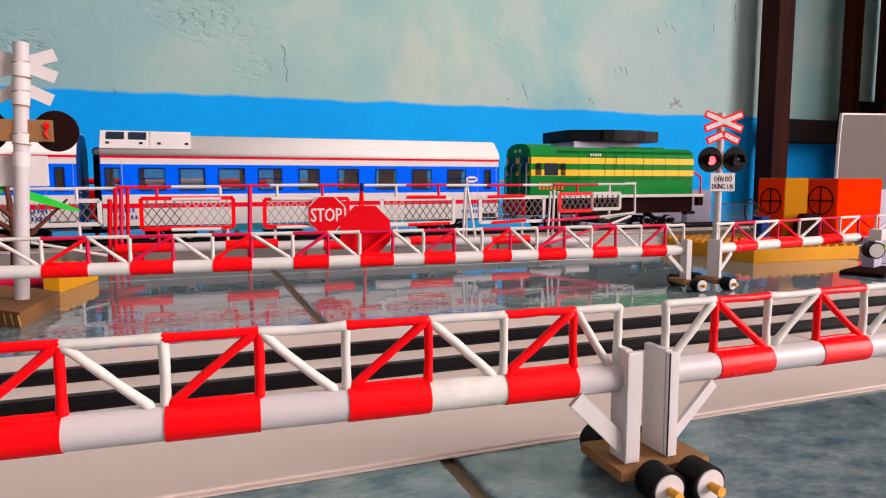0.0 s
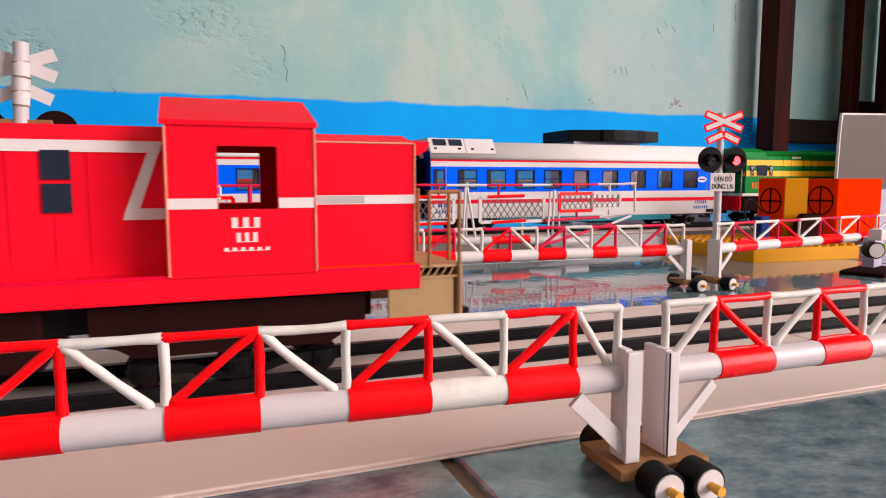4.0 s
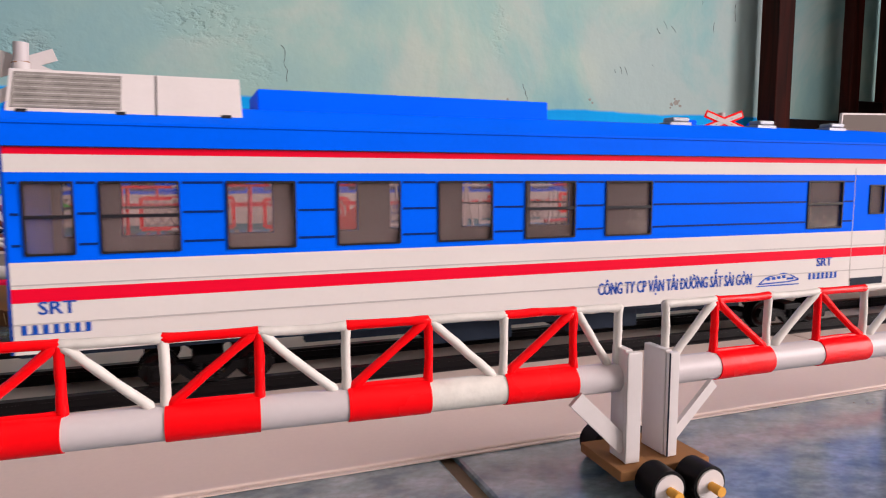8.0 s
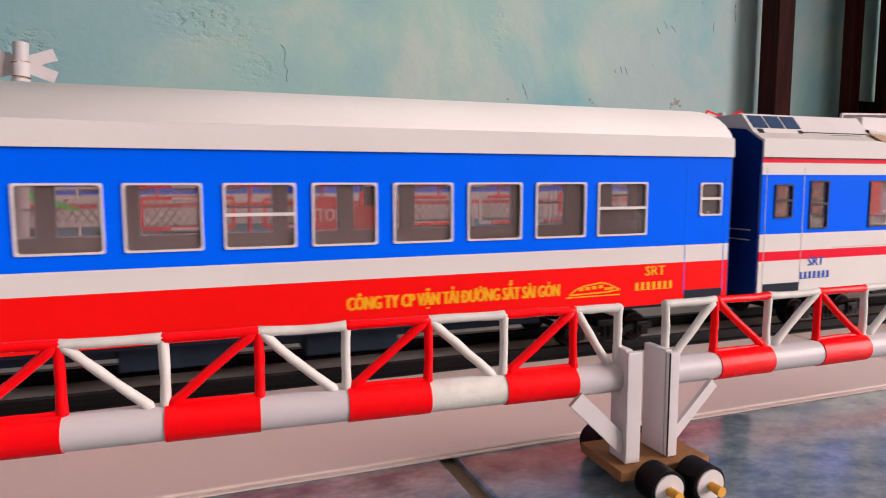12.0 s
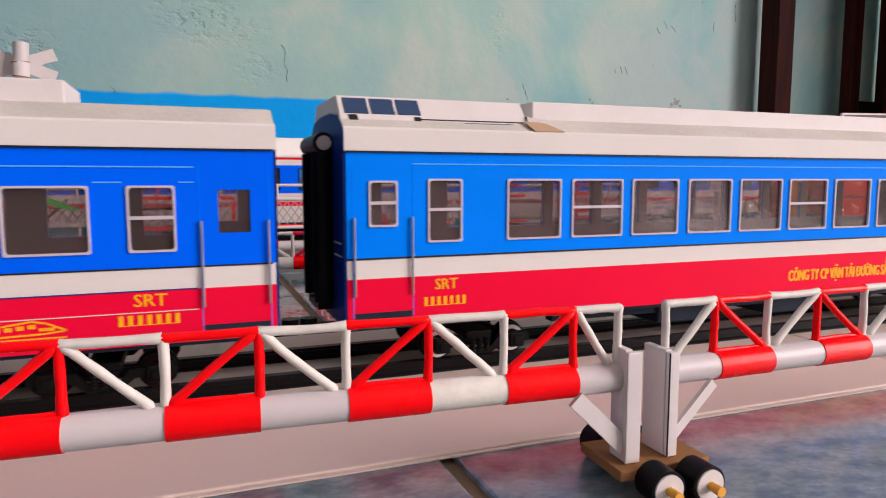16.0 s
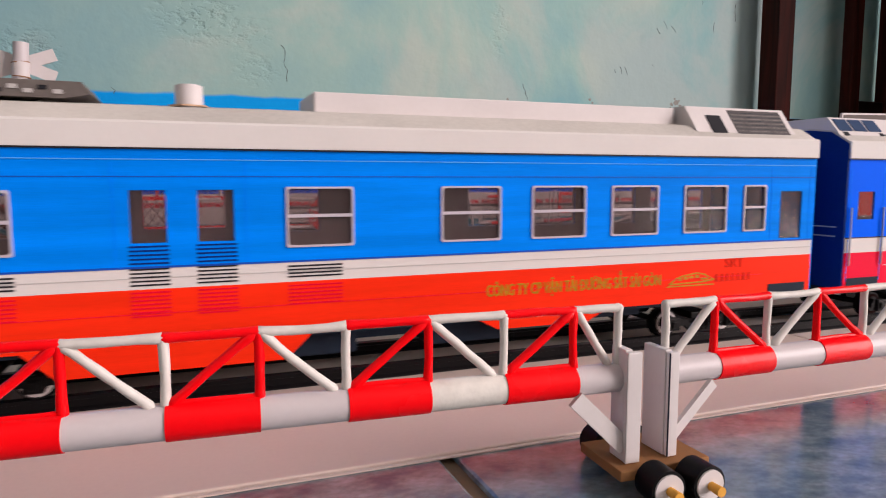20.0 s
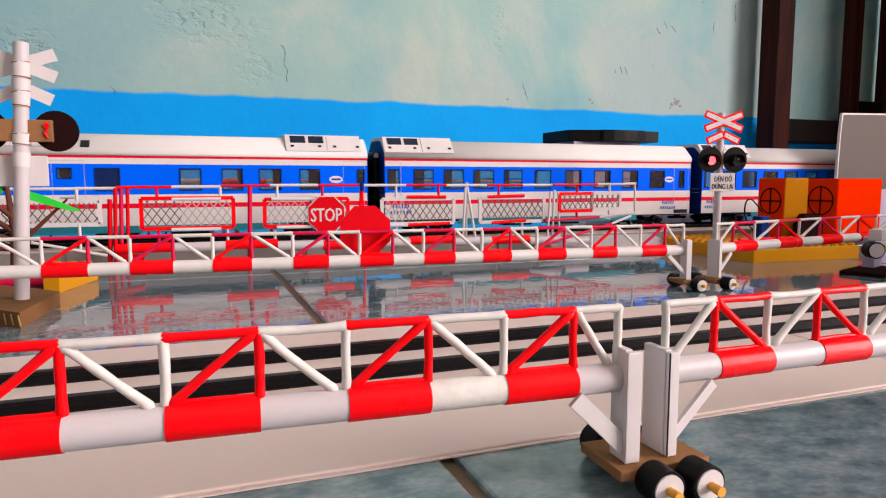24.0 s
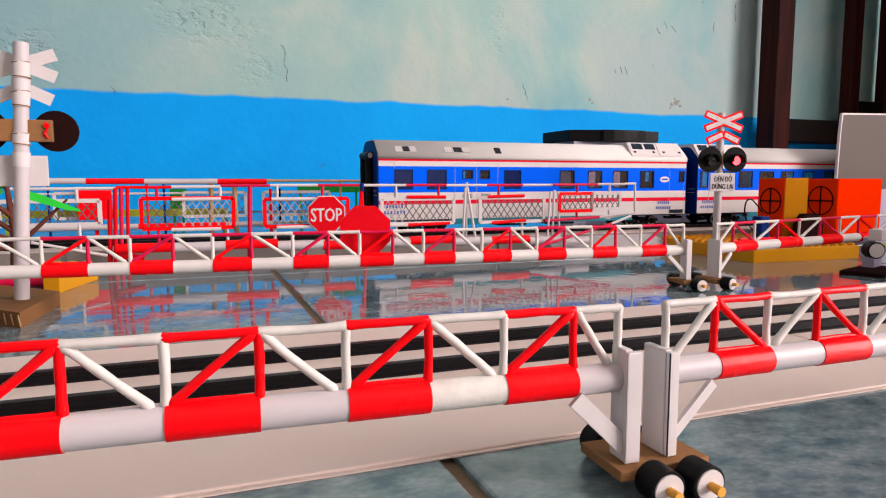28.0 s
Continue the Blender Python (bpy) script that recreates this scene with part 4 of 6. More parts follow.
fence_gate(0, GY, 0, "netted white and red gate panels by white tripod posts", [(118, 143, 14.5, STRAW), (143, 175.5, 15.3, R), (175.5, 205.5, 13.5, STRAW), (205.5, 237, 13.5, R), (237, 264, 12.2, STRAW)],
           [(112, 143.3, 54.0, Wt), (143.3, 174, 54.0, M_), (174, 206, 53.8, Wt), (206, 236, 53.8, M_), (236, 262, 53.8, Wt)],
           [(125.4, 179.4, 26.8, 44.2, -1, Wt, Wt, 0.3, 5.2, "left"), (200.6, 254, 26.4, 44.4, -1, Wt, Wt)],
           [(136, 45, 53.8, Wt), (168, 45, 53.8, M_), (216, 45, 53.8, M_), (136, 14, 28, Wt), (236, 15, 29, Wt)],
           [((186, -3, 14), (189, 0, 52), 0.9, Wt), ((197, -1, 14), (190.5, 0, 52), 0.9, Wt), ((191, 3, 14), (190, 0, 56), 0.9, Wt), ((143.4, -1.8, 45.6), (173, -1.8, 45.4), 1.2, R), ((144, -1.8, 25.8), (176, -1.8, 26.4), 1.2, R), ((127, -1.8, 25.9), (144, -1.8, 25.8), 1.2, Wt), ((206.5, -1.8, 45.2), (236.5, -1.8, 45.8), 1.2, R), ((210, -1.8, 25.8), (238, -1.8, 27.2), 1.2, R)])
fence_gate(262, GY - 2, 5, "slim netted gate with a white hoop end", [(4, 26, 11.0, STRAW)],
           [(0, 42, 54, M_), (42, 70, 54.2, Wt), (70, 81, 54.6, Wt)],
           [(5, 36, 33.5, 47, -1, R, R), (36, 64, 34.5, 47, -1, Wt, Wt)], [(22, 47, 54, M_), (54, 47, 54, Wt), (22, 26, 34, M_), (54, 26, 34, Wt)],
           [((81, 0, 31), (80, 0, 54.6), 0.95, Wt), ((81, 0, 31), (50, 0, 27), 0.95, Wt), ((-8, 0, 26.5), (44, 0, 28), 1.3, M_), ((44, 0, 28), (70, -4, 30.5), 1.0, Wt),
            ((-7, -2, 10), (-3, 0, 49), 0.9, Wt), ((-1, 0, 10), (0.5, 0, 50), 0.9, Wt), ((6, 0, 10), (4, 0, 49), 0.9, Wt), ((-40, -30, 9), (40, -20, 24), 1.0, M_), ((40, -20, 24), (66, -12, 29), 1.0, Wt)])

# ramps of the road up to the raised track
for x0, x1 in ((262, 372),):
    bm = B()
    prism(bm, [(430, 0), (473, 0), (473, 12), (440, 3)], x0, x1)
    solid("road_ramp", bm, GREYPAPER, "grey card ramp up to the raised track", "ramp")


# ---- stop signs ----
def octagon(r, n=8):
    return [(r * math.cos(2 * math.pi * (i + 0.5) / n), r * math.sin(2 * math.pi * (i + 0.5) / n)) for i in range(n)]


g = thing("stop_sign", 85.6, 446.5, 0, "red octagonal stop sign with white rim hung on a gate", "road sign", "stop signs", -4)
bm = B()
prism(bm, [(a, 34.6 + b) for a, b in octagon(13.5)], 0, 0.8, "y")
back = part("sign_rim", bm, WHITE, g, "white paper rim")
bm = B()
prism(bm, [(a, 34.6 + b) for a, b in octagon(12.8)], -0.4, 0.0, "y")
part("sign_face", bm, SIGNRED, back)
t = part("stop_word", letters("STOP", 20.5, 9.0, WHITE), None, back, "white word")
t.matrix_basis = pose(-10.4 * MM, -0.45 * MM, 29.8 * MM)
bm = B()
rod(bm, (0, 1.6, 0), (0, 1.6, 44), 1.2, 10)
part("sign_stick", bm, MAGENTA, g)
g = thing("stop_sign", 75.2, 298.9, 0, "plain red octagonal back of a stop sign on the long gate", "road sign", "stop signs", -4)
bm = B()
prism(bm, [(a, 34.3 + b) for a, b in octagon(12.6)], 0, 0.8, "y")
part("sign_face", bm, SIGNRED, g)
bm = B()
rod(bm, (0, 1.6, 20), (0, 1.6, 45), 0.9, 10)
part("sign_stick", bm, MAGENTA, g)


# ---- behind the far track ----
BY = 600
fence_gate(0, BY, 0, "striped bar and netted panels behind the raised track", [(-175, -116, 57.2, R), (-116, -76, 56.8, STRAW), (-76, -34, 56.6, R), (-34, 22, 56.4, STRAW), (22, 62, 56.2, R), (-120, -40, 20, STRAW), (-40, 30, 20, R), (30, 66, 20, STRAW)],
           [(-120, 40, 46.5, Wt)], [(-5, 45, 27, 47, 0, Wt, Wt, 0.5, 7), (60, 118, 27, 47, 0, Wt, Wt, 0.5, 7), (-100, -60, 27, 47, 0, Wt, R, 0.5, 7)],
           [(-104, 0, 55, NAVY), (-20, 0, 55, NAVY), (-33, 10, 57, R), (74, 22, 50, DARKCARD)],
           [((16, 0, 0), (17, 0, 56), 2.0, STICK), ((37, 0, 0), (36, 0, 59), 2.0, STICK), ((66, 0, 0), (66, 0, 50), 1.4, R), ((62, 2, 57), (330, 2, 56), 1.2, STICK), ((40, 2, 20), (330, 2, 20.5), 1.0, STICK), ((112, 0, 0), (112, 0, 54), 1.4, STICK), ((128, 0, 0), (128, 0, 56), 1.0, STICK)], tube_r=2.3)
for k, (x0, x1, z0, z1, m, lab) in enumerate(((-140, 30, 27, 33, coat("olive_strip", (0.32, 0.36, 0.03), 0.6), "olive painted strip fence"), (-16, -3, 27, 50, LEAF, "green painted card post"), (92, 150, 46, 52, LEAF, "green painted card beam"))):
    bm = B()
    box(bm, x0, x1, BY + 14 + k, BY + 16 + k, z0, z1)
    for xx in (x0 + 3, x1 - 3):
        box(bm, xx - 1, xx + 1, BY + 16 + k, BY + 17.5 + k, 0, z0 + 1)
    solid("painted_strip", bm, m, lab, "card strip")
bm = B()
box(bm, -83, -58.5, BY - 8, BY - 6, 26, 49.5, 0, 0.4)
box(bm, -72, -69, BY - 6, BY - 4, 0, 30)
solid("red_placard", bm, RED, "red card placard behind the netting", "placard")
g = thing("model_hut", 399.5, 640, 0, "lilac-grey model hut with a flat black slab roof", "model building")
bm = B()
box(bm, 6, 94, 14, 66, 0, 101, 0, 0.6)
part("hut_wall", bm, LILAC, g)
bm = B()
prism(bm, [(0, 16), (34, 3), (35, 0), (48, -3), (62, -4), (78, -3), (92, 0), (97, 6), (117, 8), (117, 70), (100, 79), (4, 79), (0, 75)], 101, 113.5, "z")
bmesh.ops.bevel(bm, geom=bm.edges[:], offset=0.8 * MM, segments=2, affect="EDGES")
part("roof_slab", bm, BLACK, g, "black flat roof slab")
bm = B()
box(bm, 0, 34, 0, 30, 0, 46, 0, 0.5)
lb = solid("lilac_block", bm, LILAC, "pale lilac card block behind the raised track", "box")
lb.matrix_basis = pose(0.520, 0.600, 0)
bm = B()
box(bm, 0, 124, 0, 3, 0, 31, 0, 0.4)
lw = solid("lilac_board", bm, LILAC, "low lilac-grey card board behind the raised track", "board")
lw.matrix_basis = pose(0.393, 0.604, 0)


# ---- little tree ----
def tree(x, y):
    g = thing("model_tree", x, y, 0, "small model tree with brown twigs and green paper leaves", "tree")
    bm = B()
    rod(bm, (0, 0, 0), (1, 0, 30), 2.6, 9, 2.0)
    rod(bm, (1, 0, 30), (-2, 0, 62), 2.0, 8, 1.0)
    part("trunk", bm, BARK, g)
    rng = random.Random(5)
    tips = [((1, 0, 20), (28, -3, 47)), ((0, 0, 30), (-22, 4, 46)), ((0, 0, 38), (-14, -5, 52)), ((1, 0, 24), (-20, -3, 34)), ((0, 0, 20), (-26, 0, 22))]
    for p, q in tips:
        bm = B()
        rod(bm, p, q, 1.7, 7, 0.6)
        part("branch", bm, BARK, g)
    bm = B()
    leaf = [(0, 0), (2.6, 3.0), (3.4, 8), (1.8, 13), (0, 15), (-1.8, 13), (-3.4, 8), (-2.6, 3.0)]
    prism(bm, leaf, -0.12, 0.12, "y")
    me = link("leaf", bm, LEAF)
    for c in [Vector((-24, rng.uniform(-6, 6), 24 + k * 2.2)) for k in range(16)] + [Vector((-14, 3, 50 + k)) for k in range(6)]:
        o = share("leaf", me, g)
        s = rng.uniform(0.6, 1.0)
        o.matrix_basis = pose((c.x + rng.uniform(-9, 7)) * MM, (c.y + rng.uniform(-5, 5)) * MM, (c.z + rng.uniform(-3, 3)) * MM, rng.uniform(-50, 50), rng.uniform(-170, 170), rng.uniform(-60, 60)) @ Matrix.Scale(s, 4)
    bm = B()
    prism(bm, [(8, 50.8), (10, 51.8), (17, 49.4), (34, 41.4), (34.6, 40.2), (28, 41.2), (16, 45), (10, 47.2)], -7.0, -6.2, "y")
    part("long_leaf", bm, coat("bright_leaf", (0.03, 0.62, 0.05), 0.4), g, "bright green paper leaf")
    return g


tree(-92, 425)


# ---- dark wooden bench against the wall ----
g = thing("wooden_bench", 1290.6, 1207, 0, "tall dark red lacquered wooden bench frame in front of the wall", "furniture")
for dx, dy, w, d in ((0, 0, 49.5, 53), (270, 23, 35, 30), (397, 23, 60, 30)):
    bm = B()
    box(bm, dx, dx + w, dy, dy + d, 0, 900, 0, 2.5)
    part("leg", bm, REDWOOD, g)
bm = B()
box(bm, 49.7, 269.8, 26, 52, 147, 205, 0, 4)
part("lower_rail", bm, DARKWOOD, g)
bm = B()
box(bm, 305.2, 396.8, 26, 52, 150, 257, 0, 4)
part("middle_rail", bm, DARKWOOD, g)
# unseen board added right of the legs to keep door light off the wall
bm = B()
box(bm, 432, 456, -620, 22.8, 0, 899.8, 0, 3)
part("side_board", bm, DARKWOOD, g, "unseen dark board added to shade the wall")
bm = B()
box(bm, -30, 486, -640, 62, 900.2, 940, 0, 5)
part("seat_board", bm, DARKWOOD, g)


# ---- trains ----
def wall_with_holes(x0, x1, bands, holes, y, thick, side):
    """A card wall in the xz plane at y, painted in bands (z0, z1, material index), with rectangular holes cut through it."""
    xs = sorted({x0, x1, *(h[0] for h in holes), *(h[1] for h in holes)})
    zs = sorted({b[0] for b in bands} | {b[1] for b in bands} | {h[2] for h in holes} | {h[3] for h in holes})
    bm = B()
    seen = {}

    def at(x, yy, z):
        key = (round(x, 3), round(yy, 3), round(z, 3))
        if key not in seen:
            seen[key] = bm.verts.new((x * MM, yy * MM, z * MM))
        return seen[key]

    inner = y - side * thick
    full = set()
    for i, (a, b) in enumerate(zip(xs, xs[1:])):
        for j, (c, d) in enumerate(zip(zs, zs[1:])):
            mx, mz = (a + b) / 2, (c + d) / 2
            if not any(h[0] < mx < h[1] and h[2] < mz < h[3] for h in holes):
                full.add((i, j))
    for i, j in full:
        a, b, c, d = xs[i], xs[i + 1], zs[j], zs[j + 1]
        mi = next((k for z0, z1, k in bands if z0 <= (c + d) / 2 <= z1), 0)
        for yy, index in ((y, mi), (inner, len_inner)):
            bm.faces.new([at(a, yy, c), at(b, yy, c), at(b, yy, d), at(a, yy, d)]).material_index = index
        for di, dj, p, q in ((-1, 0, (a, c), (a, d)), (1, 0, (b, c), (b, d)), (0, -1, (a, c), (b, c)), (0, 1, (a, d), (b, d))):
            if (i + di, j + dj) not in full:
                bm.faces.new([at(p[0], y, p[1]), at(q[0], y, q[1]), at(q[0], inner, q[1]), at(p[0], inner, p[1])]).material_index = mi
    return bm


LIVERY = {
    "white": [(13.5, 25.3, PAPERWHITE), (25.3, 28.5, STRIPE), (28.5, 34.5, PAPERWHITE), (34.5, 54.6, BLUE), (54.6, 58.6, PAPERWHITE), (58.6, 60.4, STRIPE)],
    "red": [(13.5, 26.6, REDPRINT), (26.6, 32.1, PAPERWHITE), (32.1, 60.4, BLUE)],
    "crimson": [(13.5, 26.6, CRIMSON), (26.6, 32.1, PAPERWHITE), (32.1, 60.4, SKYBLUE)],
    "deep": [(13.5, 26.6, CRIMSON), (26.6, 32.1, PAPERWHITE), (32.1, 60.4, BLUE)],
    "orange": [(13.5, 27.0, ORANGERED), (27.0, 32.4, PAPERWHITE), (32.4, 60.4, BRIGHTBLUE)],
}
SLANT_ROOF = [(-25, 60.2), (-25, 66.0), (-17.5, 70.6), (-8, 71.8), (8, 71.8), (17.5, 70.6), (25, 66.0), (25, 60.2)]
ROUND_ROOF = [(-25 * math.cos(a), 62.6 + 14.4 * math.sin(a)) for a in (math.pi * i / 16 for i in range(17))]
ROUND_ROOF = [(-25, 60.2)] + ROUND_ROOF + [(25, 60.2)]
FAR_ROOF = [(-25, 60.2), (-25, 62.4), (-24.4, 64.4), (-23.2, 66.0), (-15.5, 73.0), (-13.2, 74.4), (-10, 75)]
FAR_ROOF += [(-y, z) for y, z in reversed(FAR_ROOF)]
HALF = 24.5


def wheelset_mesh(r, rim):
    bm = B()
    for s in (-1, 1):
        rod(bm, (0, s * 12.0, 0), (0, s * 14.6, 0), r, 22)
        rod(bm, (0, s * 11.0, 0), (0, s * 12.0, 0), r * 1.12, 22)
        rod(bm, (0, s * 14.5, 0), (0, s * 14.9, 0), r * 0.86, 20, mi=1)
        rod(bm, (0, s * 14.8, 0), (0, s * 15.2, 0), r * 0.62, 16)
        for k in range(4):
            a = k * math.pi / 2
            box(bm, r * 0.3 * math.cos(a) - 0.25, r * 0.3 * math.cos(a) + 0.25, s * 15.3 - 0.2, s * 15.3 + 0.2, r * 0.3 * math.sin(a) - 0.25, r * 0.3 * math.sin(a) + 0.25, 1)
    rod(bm, (0, -12, 0), (0, 12, 0), 1.1, 10)
    return link("wheelset", bm, [BLACK, rim])


def spring_mesh():
    """A coil spring, turned as one ribbed column."""
    bm = B()
    rings = []
    for k in range(11):
        r = 1.1 if k % 2 else 0.75
        rings.append([bm.verts.new(Vector((r * math.cos(a), r * math.sin(a), k * 0.42)) * MM) for a in (math.pi * i / 4 for i in range(8))])
    for lo, hi in zip(rings, rings[1:]):
        for i in range(8):
            bm.faces.new((lo[i], lo[(i + 1) % 8], hi[(i + 1) % 8], hi[i]))
    bm.faces.new(rings[0][::-1])
    bm.faces.new(rings[-1])
    return link("spring", bm, BLACK)


SPRING = spring_mesh()
WHEELS = {"white": wheelset_mesh(4.6, WHITE), "dark": wheelset_mesh(4.6, DARKCARD)}
SPINNING = []


def bogie(parent, x, rim, name="bogie", span=24.0, axles=2, high=12.6, scale=1.0, spin=True):
    g = new(name)
    g.empty_display_size = 0.01
    g.parent = parent
    g.matrix_basis = pose(x * MM, 0, 0)
    for s in (-1, 1):
        y = s * 17.2
        bm = B()
        n = span / 2 + 4.5
        prism(bm, [(-n, 5.4), (-n + 1, 7.2), (-span / 4, 6.0), (-3.4, 3.2), (3.4, 3.2), (span / 4, 6.0), (n - 1, 7.2), (n, 5.4), (n, 4.2), (span / 4 + 1, 4.0), (4.0, 1.5), (-4.0, 1.5), (-span / 4 - 1, 4.0), (-n, 4.2)], y - 1.0, y + 1.0, "y")
        part("side_frame", bm, BLACK, g)
        for k in range(axles):
            ax = -span / 2 + span * k / max(1, axles - 1)
            bm = B()
            box(bm, ax - 2.3, ax + 2.3, y + s * 1.0 - 0.9, y + s * 1.0 + 0.9, 2.6, 7.0, 0, 0.35)
            box(bm, ax - 1.1, ax + 1.1, y + s * 2.0 - 0.5, y + s * 2.0 + 0.5, 3.6, 5.8, 0, 0.2)
            part("axle_box", bm, BLACK, g)
        for kx in (-2.3, 0, 2.3):
            share("spring", SPRING, g, kx, y + s * 0.6, 2.0)
    bm = B()
    box(bm, -4, 4, -17.5, 17.5, 5.8, 8.2, 0, 0.4)
    rod(bm, (0, 0, 8), (0, 0, high), 4, 14)
    part("bolster", bm, BLACK, g)
    for k in range(axles):
        ax = -span / 2 + span * k / max(1, axles - 1)
        w = share("wheelset", WHEELS[rim], g, ax, 0, 4.6)
        SPINNING.append((w, ax, spin))
    return g


PANES = {}


def pane_mesh(w, h, material, thick=0.35):
    key = ("pane", round(w, 1), round(h, 1), material.name)
    if key not in PANES:
        bm = B()
        box(bm, 0, w, -thick / 2, thick / 2, 0, h)
        PANES[key] = link("pane", bm, material)
    return PANES[key]


def rounded(x0, x1, z0, z1, r, n=3):
    """Outline of a rectangle with rounded corners."""
    out = []
    for cx, cz, start in ((x1 - r, z1 - r, 0), (x0 + r, z1 - r, 90), (x0 + r, z0 + r, 180), (x1 - r, z0 + r, 270)):
        out += [(cx + r * math.cos(radians(start + 90 * k / n)), cz + r * math.sin(radians(start + 90 * k / n))) for k in range(n + 1)]
    return out


def frame_mesh(w, h, material, bar_at, t=0.34):
    """A raised window rim with rounded corners, and a bar across where the sash has one."""
    key = ("frame", round(w, 1), round(h, 1), material.name, bar_at)
    if key not in PANES:
        bm = B()
        e, ro, ri = (0.12, 0.35, 0.6) if material is BLACKINK or material is NAVY else (0.17, 0.56, 0.85)
        loops = [[bm.verts.new(Vector((x, y, z)) * MM) for x, z in rounded(a, w - a, a, h - a, rr)] for a, y, rr in ((-e, 0.35, ro), (-e, -0.45, ro), (t, -0.45, ri), (t, 0.35, ri))]
        m = len(loops[0])
        for lo, hi in zip(loops, loops[1:] + loops[:1]):
            for i in range(m):
                bm.faces.new((lo[i], lo[(i + 1) % m], hi[(i + 1) % m], hi[i]))
        if bar_at:
            box(bm, t, w - t, -0.4, 0.3, h * bar_at - 0.4, h * bar_at + 0.4)
        PANES[key] = link("window_frame", bm, material)
    return PANES[key]


def end_wall(g, x, out, dz, material, gangway, outline):
    """End of a coach, with door, ribs, vestibule bellows and coupling. out: +1 at the leading end."""
    z0, z1 = 13.5 + dz, 62 + dz
    bm = B()
    prism(bm, [(HALF - 0.3, z0), (-HALF + 0.3, z0)] + [(y * 0.975, z * 0.99 + 0.2 + dz) for y, z in outline[1:-1]], x - 0.7, x + 0.7)
    wall = part("end_wall", bm, material, g, "plain coloured coach end")
    bm = B()
    box(bm, x + out * 0.6 - 0.35, x + out * 0.6 + 0.35, -6.5, 6.5, z0 + 2, z1 - 5, 0, 0.15)
    part("end_door", bm, material, wall)
    bm = B()
    box(bm, x + out * 1.0 - 0.25, x + out * 1.0 + 0.25, -2.6, 2.6, z0 + 24, z0 + 36)
    part("door_glass", bm, DARKPANE, wall)
    for k in range(5):
        for s in (-1, 1):
            bm = B()
            zz = z0 + 17 + k * 1.7
            box(bm, x + out * 0.7 - 0.2, x + out * 0.7 + 0.2, s * 12 if s > 0 else -21, 21 if s > 0 else -12, zz, zz + 0.45)
            part("grab_rib", bm, GREYPAPER if k % 2 else material, wall)
    if gangway:
        for s in (-1, 1):
            bm = B()
            rod(bm, (x + out * 3.2, s * 8.4, z0 + 5), (x + out * 3.2, s * 8.4, z1 - 1.5), 2.9, 16)
            part("bellows_post", bm, BLACK, g, "black rolled paper bellows")
        bm = B()
        rod(bm, (x + out * 3.2, -11.6, z1 + 1.0), (x + out * 3.2, 11.6, z1 + 1.0), 2.9, 16)
        top = part("bellows_top", bm, BLACK, g, "black rolled paper bellows")
        for s in (-1, 1):
            bm = B()
            rod(bm, (x + out * 3.2, s * 11.5, z1 + 1.0), (x + out * 3.2, s * 11.9, z1 + 1.0), 2.0, 14)
            part("roll_end", bm, GREYPAPER, top, "white paper roll end")
        bm = B()
        box(bm, min(x, x + out * 5), max(x, x + out * 5), -8, 8, z0 + 2.5, z0 + 4.5)
        part("bellows_sill", bm, BLACK, g)
    bm = B()
    box(bm, min(x - out * 2, x + out * 8.6), max(x - out * 2, x + out * 8.6), -2.6, 2.6, z0 - 5.8, z0 - 3.2, 0, 0.3)
    rod(bm, (x + out * 6.5, 0, z0 - 3.4), (x + out * 6.5, 0, z0 - 1.2), 2.6, 12)
    part("coupling", bm, BLACK, g)


